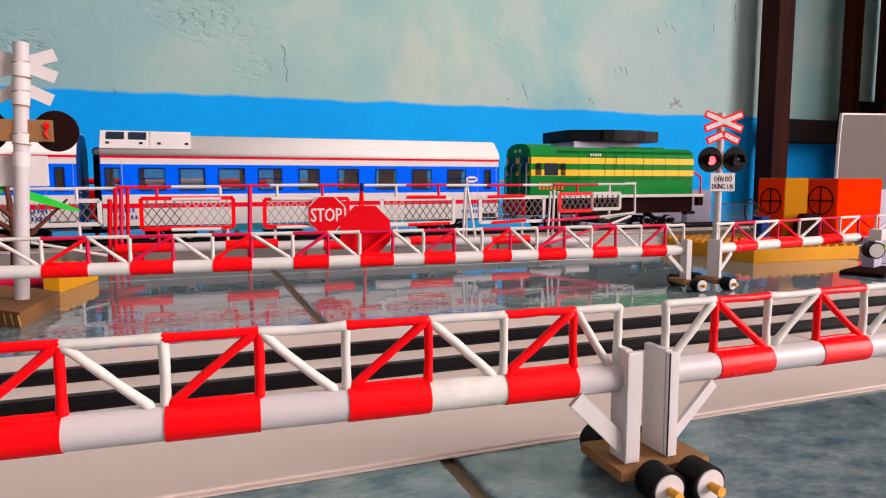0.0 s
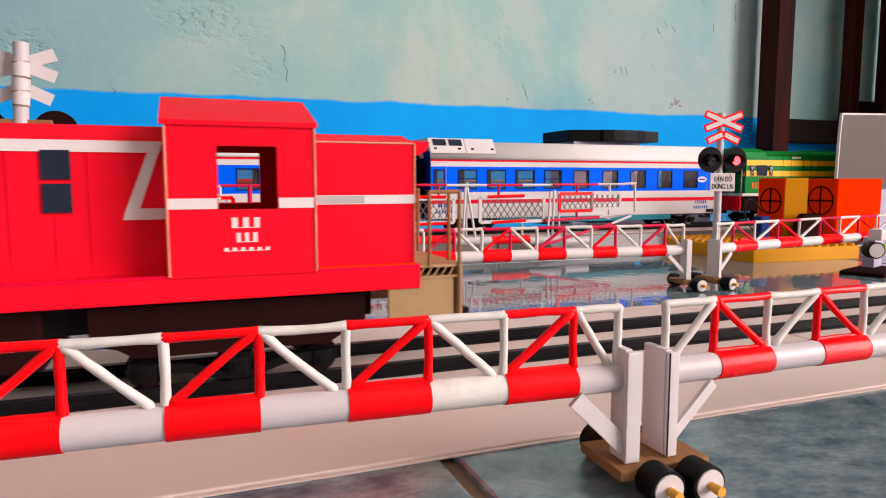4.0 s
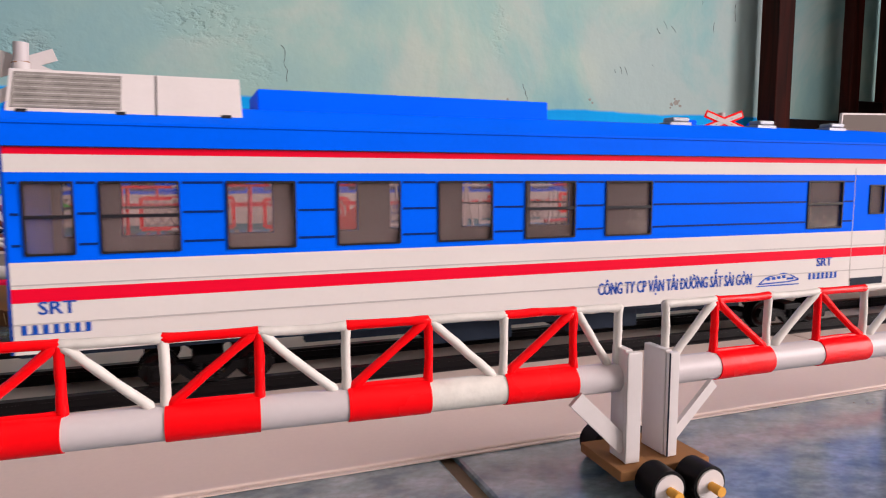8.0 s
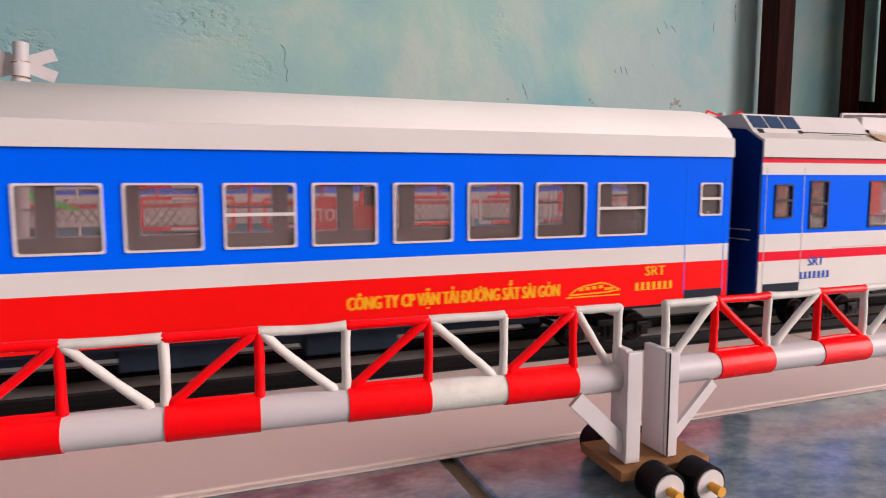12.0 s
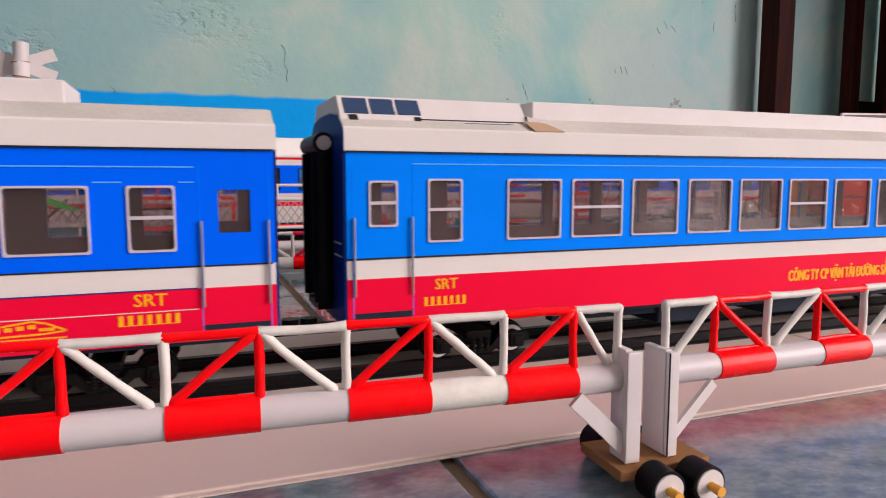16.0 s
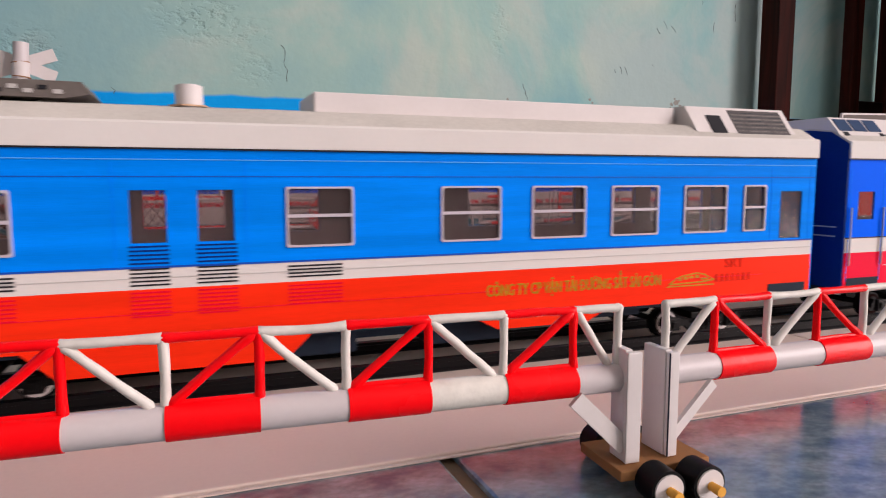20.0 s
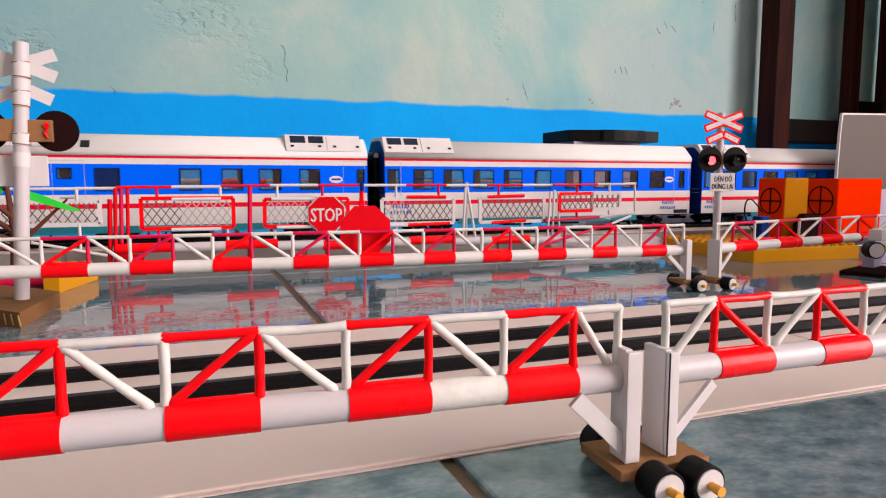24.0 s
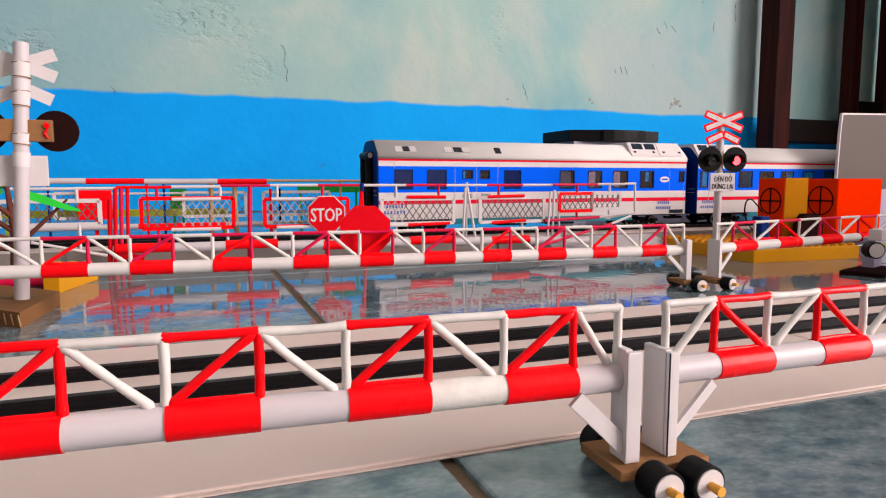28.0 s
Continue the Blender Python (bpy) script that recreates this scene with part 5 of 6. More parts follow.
def roof_unit(g, x0, x1, dz, kind, body):
    """Air conditioner on the roof, with printed grilles on its sloping flank."""
    rise = {"mesh": 13.4, "dark": 12.2, "twin": 12.0}.get(kind, 10.6)
    foot, run = (24.8, 8.6) if kind == "twin" else (23.6, 9.1)
    slope = [(-foot, 65.0 + dz), (run - foot, 65.0 + rise + dz), (foot - run, 65.0 + rise + dz), (foot, 65.0 + dz)]
    bm = B()
    if kind == "cut":
        prism(bm, slope, x0, x1 - 9)
        v = [bm.verts.new(Vector((xx, yy, zz + dz)) * MM) for xx, yy, zz in ((x1 - 9, -23.6, 65), (x1 - 9, -19.4, 71.2), (x1 - 9, 19.4, 71.2), (x1 - 9, 23.6, 65), (x1, -22.6, 66.8), (x1 - 1, -17, 70.9), (x1 - 1, 17, 70.9), (x1, 22.6, 66.8), (x1, -22.6, 65), (x1, 22.6, 65))]
        for f in ((0, 1, 5, 4), (1, 2, 6, 5), (2, 3, 7, 6), (4, 5, 6, 7), (0, 4, 8), (3, 9, 7), (4, 7, 9, 8)):
            bm.faces.new([v[q] for q in f]).material_index = 1
    else:
        prism(bm, slope, x0, x1)
    u = part("roof_unit", bm, [WHITE, GREYPAPER], g, "white roof cooling unit")

    def flank(a, b, f0, f1, m, name):
        y0, z0_ = -foot + run * f0, 65.0 + rise * f0 + dz
        y1, z1_ = -foot + run * f1, 65.0 + rise * f1 + dz
        nrm = Vector((0, -rise, run)).normalized() * 0.14
        for s in (-1, 1):
            bm = B()
            v = [bm.verts.new(Vector((xx, -s * (yy + k * nrm.y), zz + k * nrm.z)) * MM) for k in (0, 1.6) for xx, yy, zz in ((a, y0, z0_), (b, y0, z0_), (b, y1, z1_), (a, y1, z1_))]
            for f in ((0, 1, 2, 3), (4, 5, 6, 7), (0, 1, 5, 4), (1, 2, 6, 5), (2, 3, 7, 6), (3, 0, 4, 7)):
                bm.faces.new([v[q] for q in f])
            part(name, bm, m, u)

    L = x1 - x0
    if kind == "mesh":
        flank(x0 + 1, x0 + L * 0.46, 0.30, 0.94, MESHGREY, "grille")
        for k in range(11):
            flank(x0 + 1.4, x0 + L * 0.455, 0.33 + k * 0.055, 0.345 + k * 0.055, DIMGREY if k % 2 else GREYPAPER, "grille_slat")
        flank(x0 + 2, x0 + 4.2, 0.14, 0.27, BLACKINK, "bracket")
        flank(x0 + L * 0.44, x0 + L * 0.48, 0.14, 0.27, BLACKINK, "bracket")
        flank(x0 + L * 0.61, x0 + L * 0.615, 0.05, 0.98, BLACKINK, "seam")
        flank(x1 - 5, x1 - 2.6, 0.14, 0.27, BLACKINK, "bracket")
    elif kind == "dark":
        flank(x0 + 17, x1 - 2.5, 0.22, 0.92, DIMGREY, "grille")
        for k in range(11):
            flank(x0 + 17.5, x1 - 3.0, 0.26 + k * 0.058, 0.275 + k * 0.058, MESHGREY if k % 2 else CHARCOAL, "grille_slat")
        flank(x0 + 6.5, x0 + 12.5, 0.25, 0.75, BLACKINK, "vent")
    elif kind == "twin":
        for a in (0.06, 0.3):
            flank(x0 + L * a, x0 + L * (a + 0.2), 0.5, 0.92, CHARCOAL, "grille")
        for a in (0.06, 0.42, 0.62, 0.93):
            flank(x0 + L * a, x0 + L * a + 2.4, 0.24, 0.36, BLACKINK, "bracket")
        flank(x0 + L * 0.54, x0 + L * 0.543, 0.04, 0.98, BLACKINK, "seam")
    else:
        for k in range(3):
            flank(x0 + 1.4 + k * 7.4, x0 + 7.9 + k * 7.4, 0.52, 0.93, SLATE, "grille")
        flank(x0 + 2.2, x0 + 4.6, 0.34, 0.48, BLACKINK, "bracket")
        flank(x0 + 20.5, x0 + 22.4, 0.36, 0.46, BLACKINK, "bracket")
        flank(x0 + 22.4, x0 + 54, 0.395, 0.415, BLACKINK, "seam")
        flank(x0 + 35, x0 + 50, 0.24, 0.34, SLATE, "vent")
        for k in range(6):
            flank(x0 + 23 + k * 1.9, x0 + 24.5 + k * 1.9, 0.25, 0.32, BLACKINK, "lettering_bar")
        bm = B()
        v = [bm.verts.new(Vector((xx, yy, zz + dz)) * MM) for dy, dd in ((0, 0), (-0.12, 0.22)) for xx, yy, zz in ((x1 - 9.2, -25.0 + dy, 66.6 + dd), (x1 + 0.5, -25.0 + dy, 66.6 + dd), (x1 - 4, -21.0 + dy, 69.2 + dd), (x1 - 10.5, -20.6 + dy, 69.6 + dd))]
        for f in ((0, 1, 2, 3), (7, 6, 5, 4), (0, 4, 5, 1), (1, 5, 6, 2), (2, 6, 7, 3), (3, 7, 4, 0)):
            bm.faces.new([v[q] for q in f])
        part("tape_patch", bm, TAPE, u, "tan paper tape patch")
    return u


def coach(L, livery, windows, label, far=False, roof="slant", roof_mat=None, units=(), duct=None, frame=None, ends=None, number=None, company=None,
          rim="dark", doors=(), bars=(), group="near train coaches", bellows=False):
    """One coach; x runs from its rear end to its leading end, z from the rail top. windows: (x0, x1, z0, z1, bar)."""
    dz = -2.5 if far else 0.0
    g = thing("railway_coach", 0, 0, 0, label, "train coach", group)
    bands = LIVERY[livery]
    livery = "crimson" if livery == "deep" else livery
    mats = [b[2] for b in bands] + [INSIDE]
    global len_inner
    len_inner = len(bands)
    zb = [(a + dz, b + dz, i) for i, (a, b, m) in enumerate(bands)]
    holes = [(w[0], w[1], w[2] + dz, w[3] + dz) for w in windows if w[4] != "blind"]
    for side in (-1, 1):
        wall = part("side_wall", wall_with_holes(0, L, zb, holes, side * HALF, 1.0, side), mats, g)
        for w in windows:
            x0, x1, z0, z1, style = w[:5]
            h = z1 - z0
            if style == "blind":
                share("window_pane", pane_mesh(x1 - x0, h, CHARCOAL), g, x0, side * (HALF + 0.1), z0 + dz)
                continue
            p = share("window_pane", pane_mesh(x1 - x0, h, {"dark": DARKPANE, "navy": NAVYPANE}.get(style, PANE if far else (MILKPANE if livery in ("white", "red") else SMOKEPANE))), g, x0 if side < 0 else x1, side * (HALF - 0.5), z0 + dz, 0 if side < 0 else 180)
            p.visible_shadow = False
            if style == "bare":
                continue
            part("window_frame", frame_mesh(x1 - x0, h, frame, 0.52 if style == "bar" else (0.5 if style == "low" else 0)), None, p).matrix_basis = pose(0, -0.5 * MM, 0)
    # roof
    outline = SLANT_ROOF if roof == "slant" else (FAR_ROOF if far else ROUND_ROOF)
    bm = B()
    prism(bm, [(y, z + dz) for y, z in outline], -0.4, L + 0.4, smooth=roof == "round")
    rf = part("roof", bm, roof_mat or (SHADEDROOF if roof == "slant" else PAPERWHITE), g)
    for f in rf.data.polygons:
        if abs(f.normal.x) > 0.9 or f.normal.z < -0.9:
            f.use_smooth = False
    for s in (-1, 1):
        if roof == "round" and not far:
            bm = B()
            prism(bm, [(s * 25.35, 60.2), (s * 25.1, 66.2), (s * 24.1, 66.5), (s * 24.0, 60.2)], -0.3, L + 0.3)
            part("roof_skirt", bm, PAPERWHITE, g)
        elif livery in ("crimson", "orange", "white") and not far:
            bm = B()
            box(bm, 0, L, s * 25.06 - 0.08, s * 25.06 + 0.08, 60.2 if livery == "white" else 60.0, 60.4)
            part("roof_edge_line", bm, BLACKINK, g)
            if roof_mat:
                bm = B()
                box(bm, 0, L, s * 25.06 - 0.08, s * 25.06 + 0.06, 65.2, 65.4)
                part("roof_edge_line", bm, DEEPBLUE, g)
            else:
                bm = B()
                prism(bm, [(s * 25.0, 60.45), (s * 25.3, 60.45), (s * 25.3, 66.1), (s * 24.6, 66.7), (s * 24.5, 66.2)], -0.6, L + 0.6)
                part("eave_strip", bm, PAPERWHITE, g, "white paper strip along the eave")
    bm = B()
    box(bm, 0.6, L - 0.6, -HALF + 1.1, HALF - 1.1, 12.4 + dz, 14.2 + dz)
    part("underframe", bm, CHARCOAL, g)
    for s in (-1, 1):
        bm = B()
        box(bm, 66, L - 66, s * 15 - 2, s * 15 + 2, 9.0 + dz, 12.3 + dz)
        part("side_sill", bm, CHARCOAL, g)
    for k, x0 in enumerate((L * 0.36, L * 0.52)):
        bm = B()
        box(bm, x0, x0 + 26, -18, 18, 5.4 + dz * 0.5, 12.4 + dz, 0, 0.5)
        part("equipment_box", bm, CHARCOAL, g)
    emat = ends or NAVY
    end_wall(g, 0.0, -1, dz, emat, far or bellows in (True, "rear"), outline)
    end_wall(g, L, 1, dz, emat, bellows in (True, "lead"), outline)
    for x in (41, L - 41):
        bogie(g, x, rim, high=12.6 + dz, spin=not far)
    for x0, x1, kind in units:
        roof_unit(g, x0, x1, dz, kind, roof_mat)
    if duct:
        bm = B()
        box(bm, duct[0], duct[1], -12.5, 12.5, 70.4 + dz, 76.6 + dz, 0, 0.4)
        part("roof_duct", bm, roof_mat if roof_mat is BLUE else WHITE, g, "long flat roof duct")
    # doors: outline grooves and handrails
    for x0, x1 in doors:
        for xx in (x0, x1):
            bm = B()
            box(bm, xx - 0.1, xx + 0.1, -HALF - 0.08, -HALF, (33 if livery == "orange" else 16) + dz, 57 + dz)
            part("door_groove", bm, GREYPAPER if livery == "white" else SKYBLUE, g)
        if livery == "crimson":
            for xx in (x0 + 0.3, x1 - 0.3):
                bm = B()
                rod(bm, (xx, -HALF - 0.7, 22 + dz), (xx, -HALF - 0.7, 43 + dz), 0.32, 6)
                part("handrail", bm, SILVER if livery == "crimson" else GREYPAPER, g, "grey handrail")
        if x1 - x0 < 25:
            bm = B()
            box(bm, x0 + 0.4, x1 - 0.4, -HALF - 0.25, -HALF + 0.2, 14.2 + dz, 17.4 + dz)
            part("door_step", bm, CHARCOAL, g, "dark step")
    for x0, x1, z0, z1, m in bars:
        bm = B()
        box(bm, x0, x1, -HALF - 0.16, -HALF, z0 + dz, z1 + dz)
        part("trim_line", bm, m, g)
    ink = {"white": BLUEINK, "red": YELLOWINK, "crimson": YELLOWINK, "orange": OLIVEINK}[livery]
    if company:
        x0, x1, z0, h = company
        t = part("company_lettering", letters("C\u00d4NG TY CP V\u1eacN T\u1ea2I \u0110\u01af\u1edcNG S\u1eaeT S\u00c0I G\u00d2N", x1 - x0, h, ink, 0.12, 0.065 if livery == "white" else (0.13 if livery != "orange" else 0.06)), None, g, "painted words along the side")
        t.matrix_basis = pose(x0 * MM, (-HALF - 0.02) * MM, (z0 + dz) * MM)
        bm = B()
        a, w = x1 + 4.5, 17.0
        line = [(a - 1, 0.9), (a + 1.5, 2.6), (a + 4, 3.4), (a + 10, 4.2), (a + 13, 3.6), (a + w, 1.7), (a + 12, 1.2), (a - 1, 0.9)]
        for (xa, za), (xb, zb) in zip(line, line[1:]):
            bar(bm, (xa, -HALF - 0.05, z0 + za + dz), (xb, -HALF - 0.05, z0 + zb + dz), 0.42, 0.2)
        for k in range(4):
            box(bm, a + 2.4 + k * 2.3, a + 3.9 + k * 2.3, -HALF - 0.14, -HALF, z0 + 2.0 + 0.18 * k + dz, z0 + 2.9 + 0.2 * k + dz)
        box(bm, a - 2, a + w, -HALF - 0.13, -HALF, z0 + dz, z0 + 0.35 + dz)
        box(bm, a + 11.5, a + w - 2.4, -HALF - 0.15, -HALF, z0 + 1.9 + dz, z0 + 2.6 + dz)
        part("emblem", bm, ink, g, "plain train emblem")
    for x0, z0, w in number or ():
        ink = FAINTRED if livery == "orange" else ink
        if far:
            share("number_mark", bars_mesh(w * 0.8, 2.7, ink, 6), g, x0 + w * 0.1, -HALF - 0.02, z0 + 4.6 + dz)
        else:
            share("initial_mark", letters("SRT", w * 0.5, 3.0, ink), g, x0 + w * 0.24, -HALF - 0.02, z0 + 4.5 + dz)
        share("number_mark", bars_mesh(w, 2.5, ink, 7), g, x0, -HALF - 0.02, z0 + dz)
    return g


def row(xs, z0=36.0, z1=52.5, bar=(), navy=()):
    return [(a, b, z0, z1, "bar" if i in bar else ("navy" if i in navy else "plain")) for i, (a, b) in enumerate(xs)]


def near_coaches():
    c = []
    w = row([(3.3, 13.3), (18.7, 35.7), (46.5, 63), (73.8, 90.7), (101.7, 117.9), (128.4, 144.9), (155.7, 172.4), (238.1, 254.6)], bar=(0, 1, 6, 5, 7)) + [(268.2, 275.6, 40.6, 51.0, "plain")]
    ribs = []
    for a, b in ((13.3, 18.7), (35.7, 46.5), (63, 73.8), (90.7, 101.7), (117.9, 128.4), (144.9, 155.7), (172.4, 238.1), (254.6, 260.5), (0, 3.3)):
        for z in (38.0, 45.0, 52.0):
            ribs.append((a + 0.8, b - 0.8, z, z + 0.55, NAVY))
    ribs += [(0, 283, 20.2, 20.6, GREYPAPER), (0, 283, 29.2, 29.5, GREYPAPER)]
    g = coach(283, "white", w, "white and blue paper coach with a blue roof and red stripes", roof_mat=BLUE, units=[(0.5, 51, "mesh")], duct=(55.6, 142), frame=BLACKINK, ends=coat("coach_end_blue", (0.004, 0.06, 0.42), 0.4),
              number=[(1.6, 18.0, 15), (240.4, 18.0, 14.5)], company=(153.7, 214.3, 16.6, 7.0), doors=[(260.5, 277.6)], bars=ribs)
    for x, y in ((190, -13), (227, -13), (261, -13), (208, 4), (243, 4)):
        bm = B()
        box(bm, x - 4.4, x + 4.4, y - 3.0, y + 3.0, 70.2, 71.8, 0, 0.3)
        box(bm, x - 3.0, x + 3.8, y - 2.6, y + 2.6, 71.8, 73.4 if y < 0 else 74.6, 0, 0.5)
        v = part("roof_vent", bm, SILVER if y < 0 else BLUE, g, "silver roof vent" if y < 0 else "blue roof vent")
    c.append((g, -267.6))
    w = [(5.9, 13.7, 40.0, 51.2, "bar")] + row([(22, 30.4), (51, 66.5), (71.7, 87.8), (92.6, 109), (113.6, 130.4), (134.8, 151), (155.7, 172), (176.9, 193.4), (197.6, 214.7), (219.3, 236.1), (240.6, 257.1)], bar=(0, 2, 6, 11)) + [(279.2, 287.2, 41.5, 52, "bar")]
    g = coach(291, "white", w, "white paper coach with blue window band and red stripes", units=[(-0.4, 64, "cut")], duct=(60.5, 244), frame=BLACKINK, number=[(19, 18.4, 15), (255.6, 18.4, 15.5)],
              company=(157.5, 226.8, 16.6, 7.6), doors=[(2, 19), (274.5, 290.4)], bars=[(34, 270, 28.9, 29.1, GREYPAPER)])
    c.append((g, -576.0))
    w = [(5.8, 14.2, 40.0, 51.0, "bar")] + row([(20.8, 31.2), (42, 58), (63, 80), (84.6, 102.5), (106.9, 124), (129.1, 146.3), (150.6, 167.5), (172.2, 189), (193.7, 210.3), (215.1, 231.7), (236.2, 253.8)], bar=(0, 2, 5, 10), z1=52.0) + [(274.7, 283.2, 41.5, 51.8, "bar")]
    g = coach(287, "red", w, "blue and bright red paper coach with a rounded white roof", roof="round", frame=WHITE, units=[(0, 58, "cut")], number=[(16, 18.4, 15), (250.6, 18.4, 15)], company=(159.2, 223.3, 17.4, 6.6), doors=[(2.5, 17), (269.3, 285)], bellows="lead")
    c.append((g, -876.4))
    w = [(6.1, 13.7, 40.6, 52.5, "bar")] + row([(22.6, 32.4), (46.5, 63.8), (67.8, 85.3), (89.1, 106.3), (110.6, 127.8), (131.7, 149.6), (153.3, 170.6), (174.5, 192), (196, 213.5), (217, 234.8), (239.6, 256.8)], bar=(0, 2, 6, 10), z1=53.0) + [(279.9, 289, 41.8, 53, "bare")]
    lines = [(18, 274, 57.0, 57.3, PALEBLUE), (0, 293, 31.7, 32.2, BLACKINK)]
    g = coach(293.4, "crimson", w, "blue and crimson paper coach with white handrails and roof duct", frame=LILACGREY, units=[(-0.2, 64, "cut")], duct=(60.5, 242.6), number=[(21.4, 18.2, 13.2), (256.8, 18.2, 13)],
              company=(155, 219, 16.8, 7.0), doors=[(1.6, 18.2), (275, 290.6)], rim="white", bars=lines, bellows="rear")
    c.append((g, -1189.0))
    w = [(5.3, 13.7, 38.6, 48.6, "bare")] + row([(22.3, 32.2), (37.1, 47.1), (69.1, 86.6), (96, 113.2), (122.2, 139.8), (149, 167), (176.4, 194), (203.3, 220.4), (230, 247.2), (255.3, 265.5)], bar=(0, 1, 9), z1=51.4) + [(275.3, 282.9, 40, 50.5, "bare")]
    lines = [(20, 270, 55.8, 56.1, PALEBLUE), (22, 270, 26.5, 26.8, NAVY), (0, 288, 31.8, 32.2, BLACKINK), (20, 270, 21.4, 21.6, WHITEINK)]
    edges = [20] + [v for q in w[1:-1] for v in (q[0] - 1, q[1] + 1)] + [270]
    lines += [(a, b, 52.2, 52.5, PALEBLUE) for a, b in zip(edges[::2], edges[1::2]) if b - a > 2]
    g = coach(288.7, "deep", w, "blue and crimson paper coach with grey window frames", frame=LILACGREY, units=[(-0.2, 64, "cut")], duct=(58.9, 242), number=[(23.4, 18.2, 14), (252.2, 18.4, 14.5)],
              company=(156, 219.9, 16.8, 7.0), doors=[(1.2, 18.1), (271, 287.4)], bars=lines)
    c.append((g, -1496.0))
    w = row([(8.6, 17.5), (36.2, 52)], bar=(0, 1), z1=50.5) + [(75.9, 83.9, 38.0, 50.5, "bare"), (90.9, 99.3, 38.0, 50.5, "bare")] + row([(112, 129), (153.8, 171.6), (181.8, 199.6), (209, 226), (236.3, 253.3), (260.7, 270)], bar=(0, 1, 2, 3, 4, 5), z1=51.0) + [(276.8, 286.6, 33.0, 49.0, "bare")]
    louvre = []
    for a, b, z0, m1 in ((36.2, 52, 30.8, BLACKINK), (112, 126, 30.8, BLACKINK)):
        for k in range(4):
            louvre.append((a, b, z0 - k * 0.9, z0 - k * 0.9 + 0.42, m1))
        for k in range(6):
            louvre.append((a, b, z0 - 5.0 - k * 0.95, z0 - 5.0 - k * 0.95 + 0.4, STRIPE))
    for a, b in ((75.4, 84.2), (90.4, 99.8)):
        for k in range(5):
            louvre.append((a, b, 37.0 - k * 1.0, 37.4 - k * 1.0, NAVY))
        for k in range(5):
            louvre.append((a, b, 31.6 - k * 0.95, 32.0 - k * 0.95, BLACKINK))
        for k in range(7):
            louvre.append((a, b, 26.0 - k * 0.95, 26.4 - k * 0.95, STRIPE))
    louvre += [(0, 292, 32.0, 32.5, BLUEINK), (0, 292, 57.6, 57.8, PALEBLUE), (0, 292, 53.6, 53.8, BLUEINK), (0, 292, 29.6, 29.75, GREYPAPER), (18, 270, 21.0, 21.15, CRIMSON)]
    g = coach(292, "orange", w, "hand-coloured bright blue and orange service coach with louvres", frame=LILACGREY, duct=(121.5, 241), units=[(243.5, 285.8, "dark")], ends=BRIGHTBLUE, number=[(18, 18.2, 15), (250, 19.5, 16)],
              company=(167.5, 228, 18.6, 6.4), doors=[(72.5, 102), (272.6, 290)], rim="white", bars=louvre, bellows=True)
    for x, y in ((18, -9), (8, 9), (90, -11)):
        bm = B()
        rod(bm, (x, y, 70.0), (x, y, 76.6), 3.4, 20)
        rod(bm, (x, y, 76.6), (x, y, 76.9), 2.7, 18)
        part("roof_pipe", bm, WHITE, g, "white paper roof vent pipe")
    bm = B()
    prism(bm, [(19, 74.4), (25, 72.6), (62, 72.2), (68, 73.4), (66, 76.2), (22, 76.6)], -13, 10, "y")
    u = part("exhaust_box", bm, SOOTGREY, g, "sooty grey exhaust tray on the roof")
    for k in range(11):
        bm = B()
        box(bm, 29 + k * 3.1, 30.9 + k * 3.1, -13.3, -12.9, 73.2 + 0.9 * (k % 2), 74.2 + 0.9 * (k % 2))
        part("exhaust_slot", bm, GREYPAPER if k % 3 else BLACKINK, u)
    for xx in (30, 58):
        bm = B()
        box(bm, xx - 2, xx + 2, -9, 6, 71.0, 72.6)
        part("tray_foot", bm, SOOTGREY, u)
    for x, y in ((18, -9), (90, -11)):
        bm = B()
        prism(bm, [(x + (4.6 + 0.7 * math.sin(k * 2.3)) * math.cos(k * math.pi / 8), y + (4.4 + 0.6 * math.cos(k * 1.7)) * math.sin(k * math.pi / 8)) for k in range(16)], 71.3, 71.9 if y > -10 else 71.7, "z")
        part("glue_ring", bm, TAPE, g, "brownish glue stain")
    for x0, x1, z0 in ((52, 118, 7.0), (164, 208, 10.0)):
        for s in (-1, 1):
            bm = B()
            prism(bm, [(x0, 13.6), (x0 + 7, z0), (x1 - 7, z0), (x1, 13.6)], s * HALF - 0.5, s * HALF + 0.4, "y")
            part("side_skirt", bm, ORANGERED, g)
    c.append((g, -1804.5))
    return c


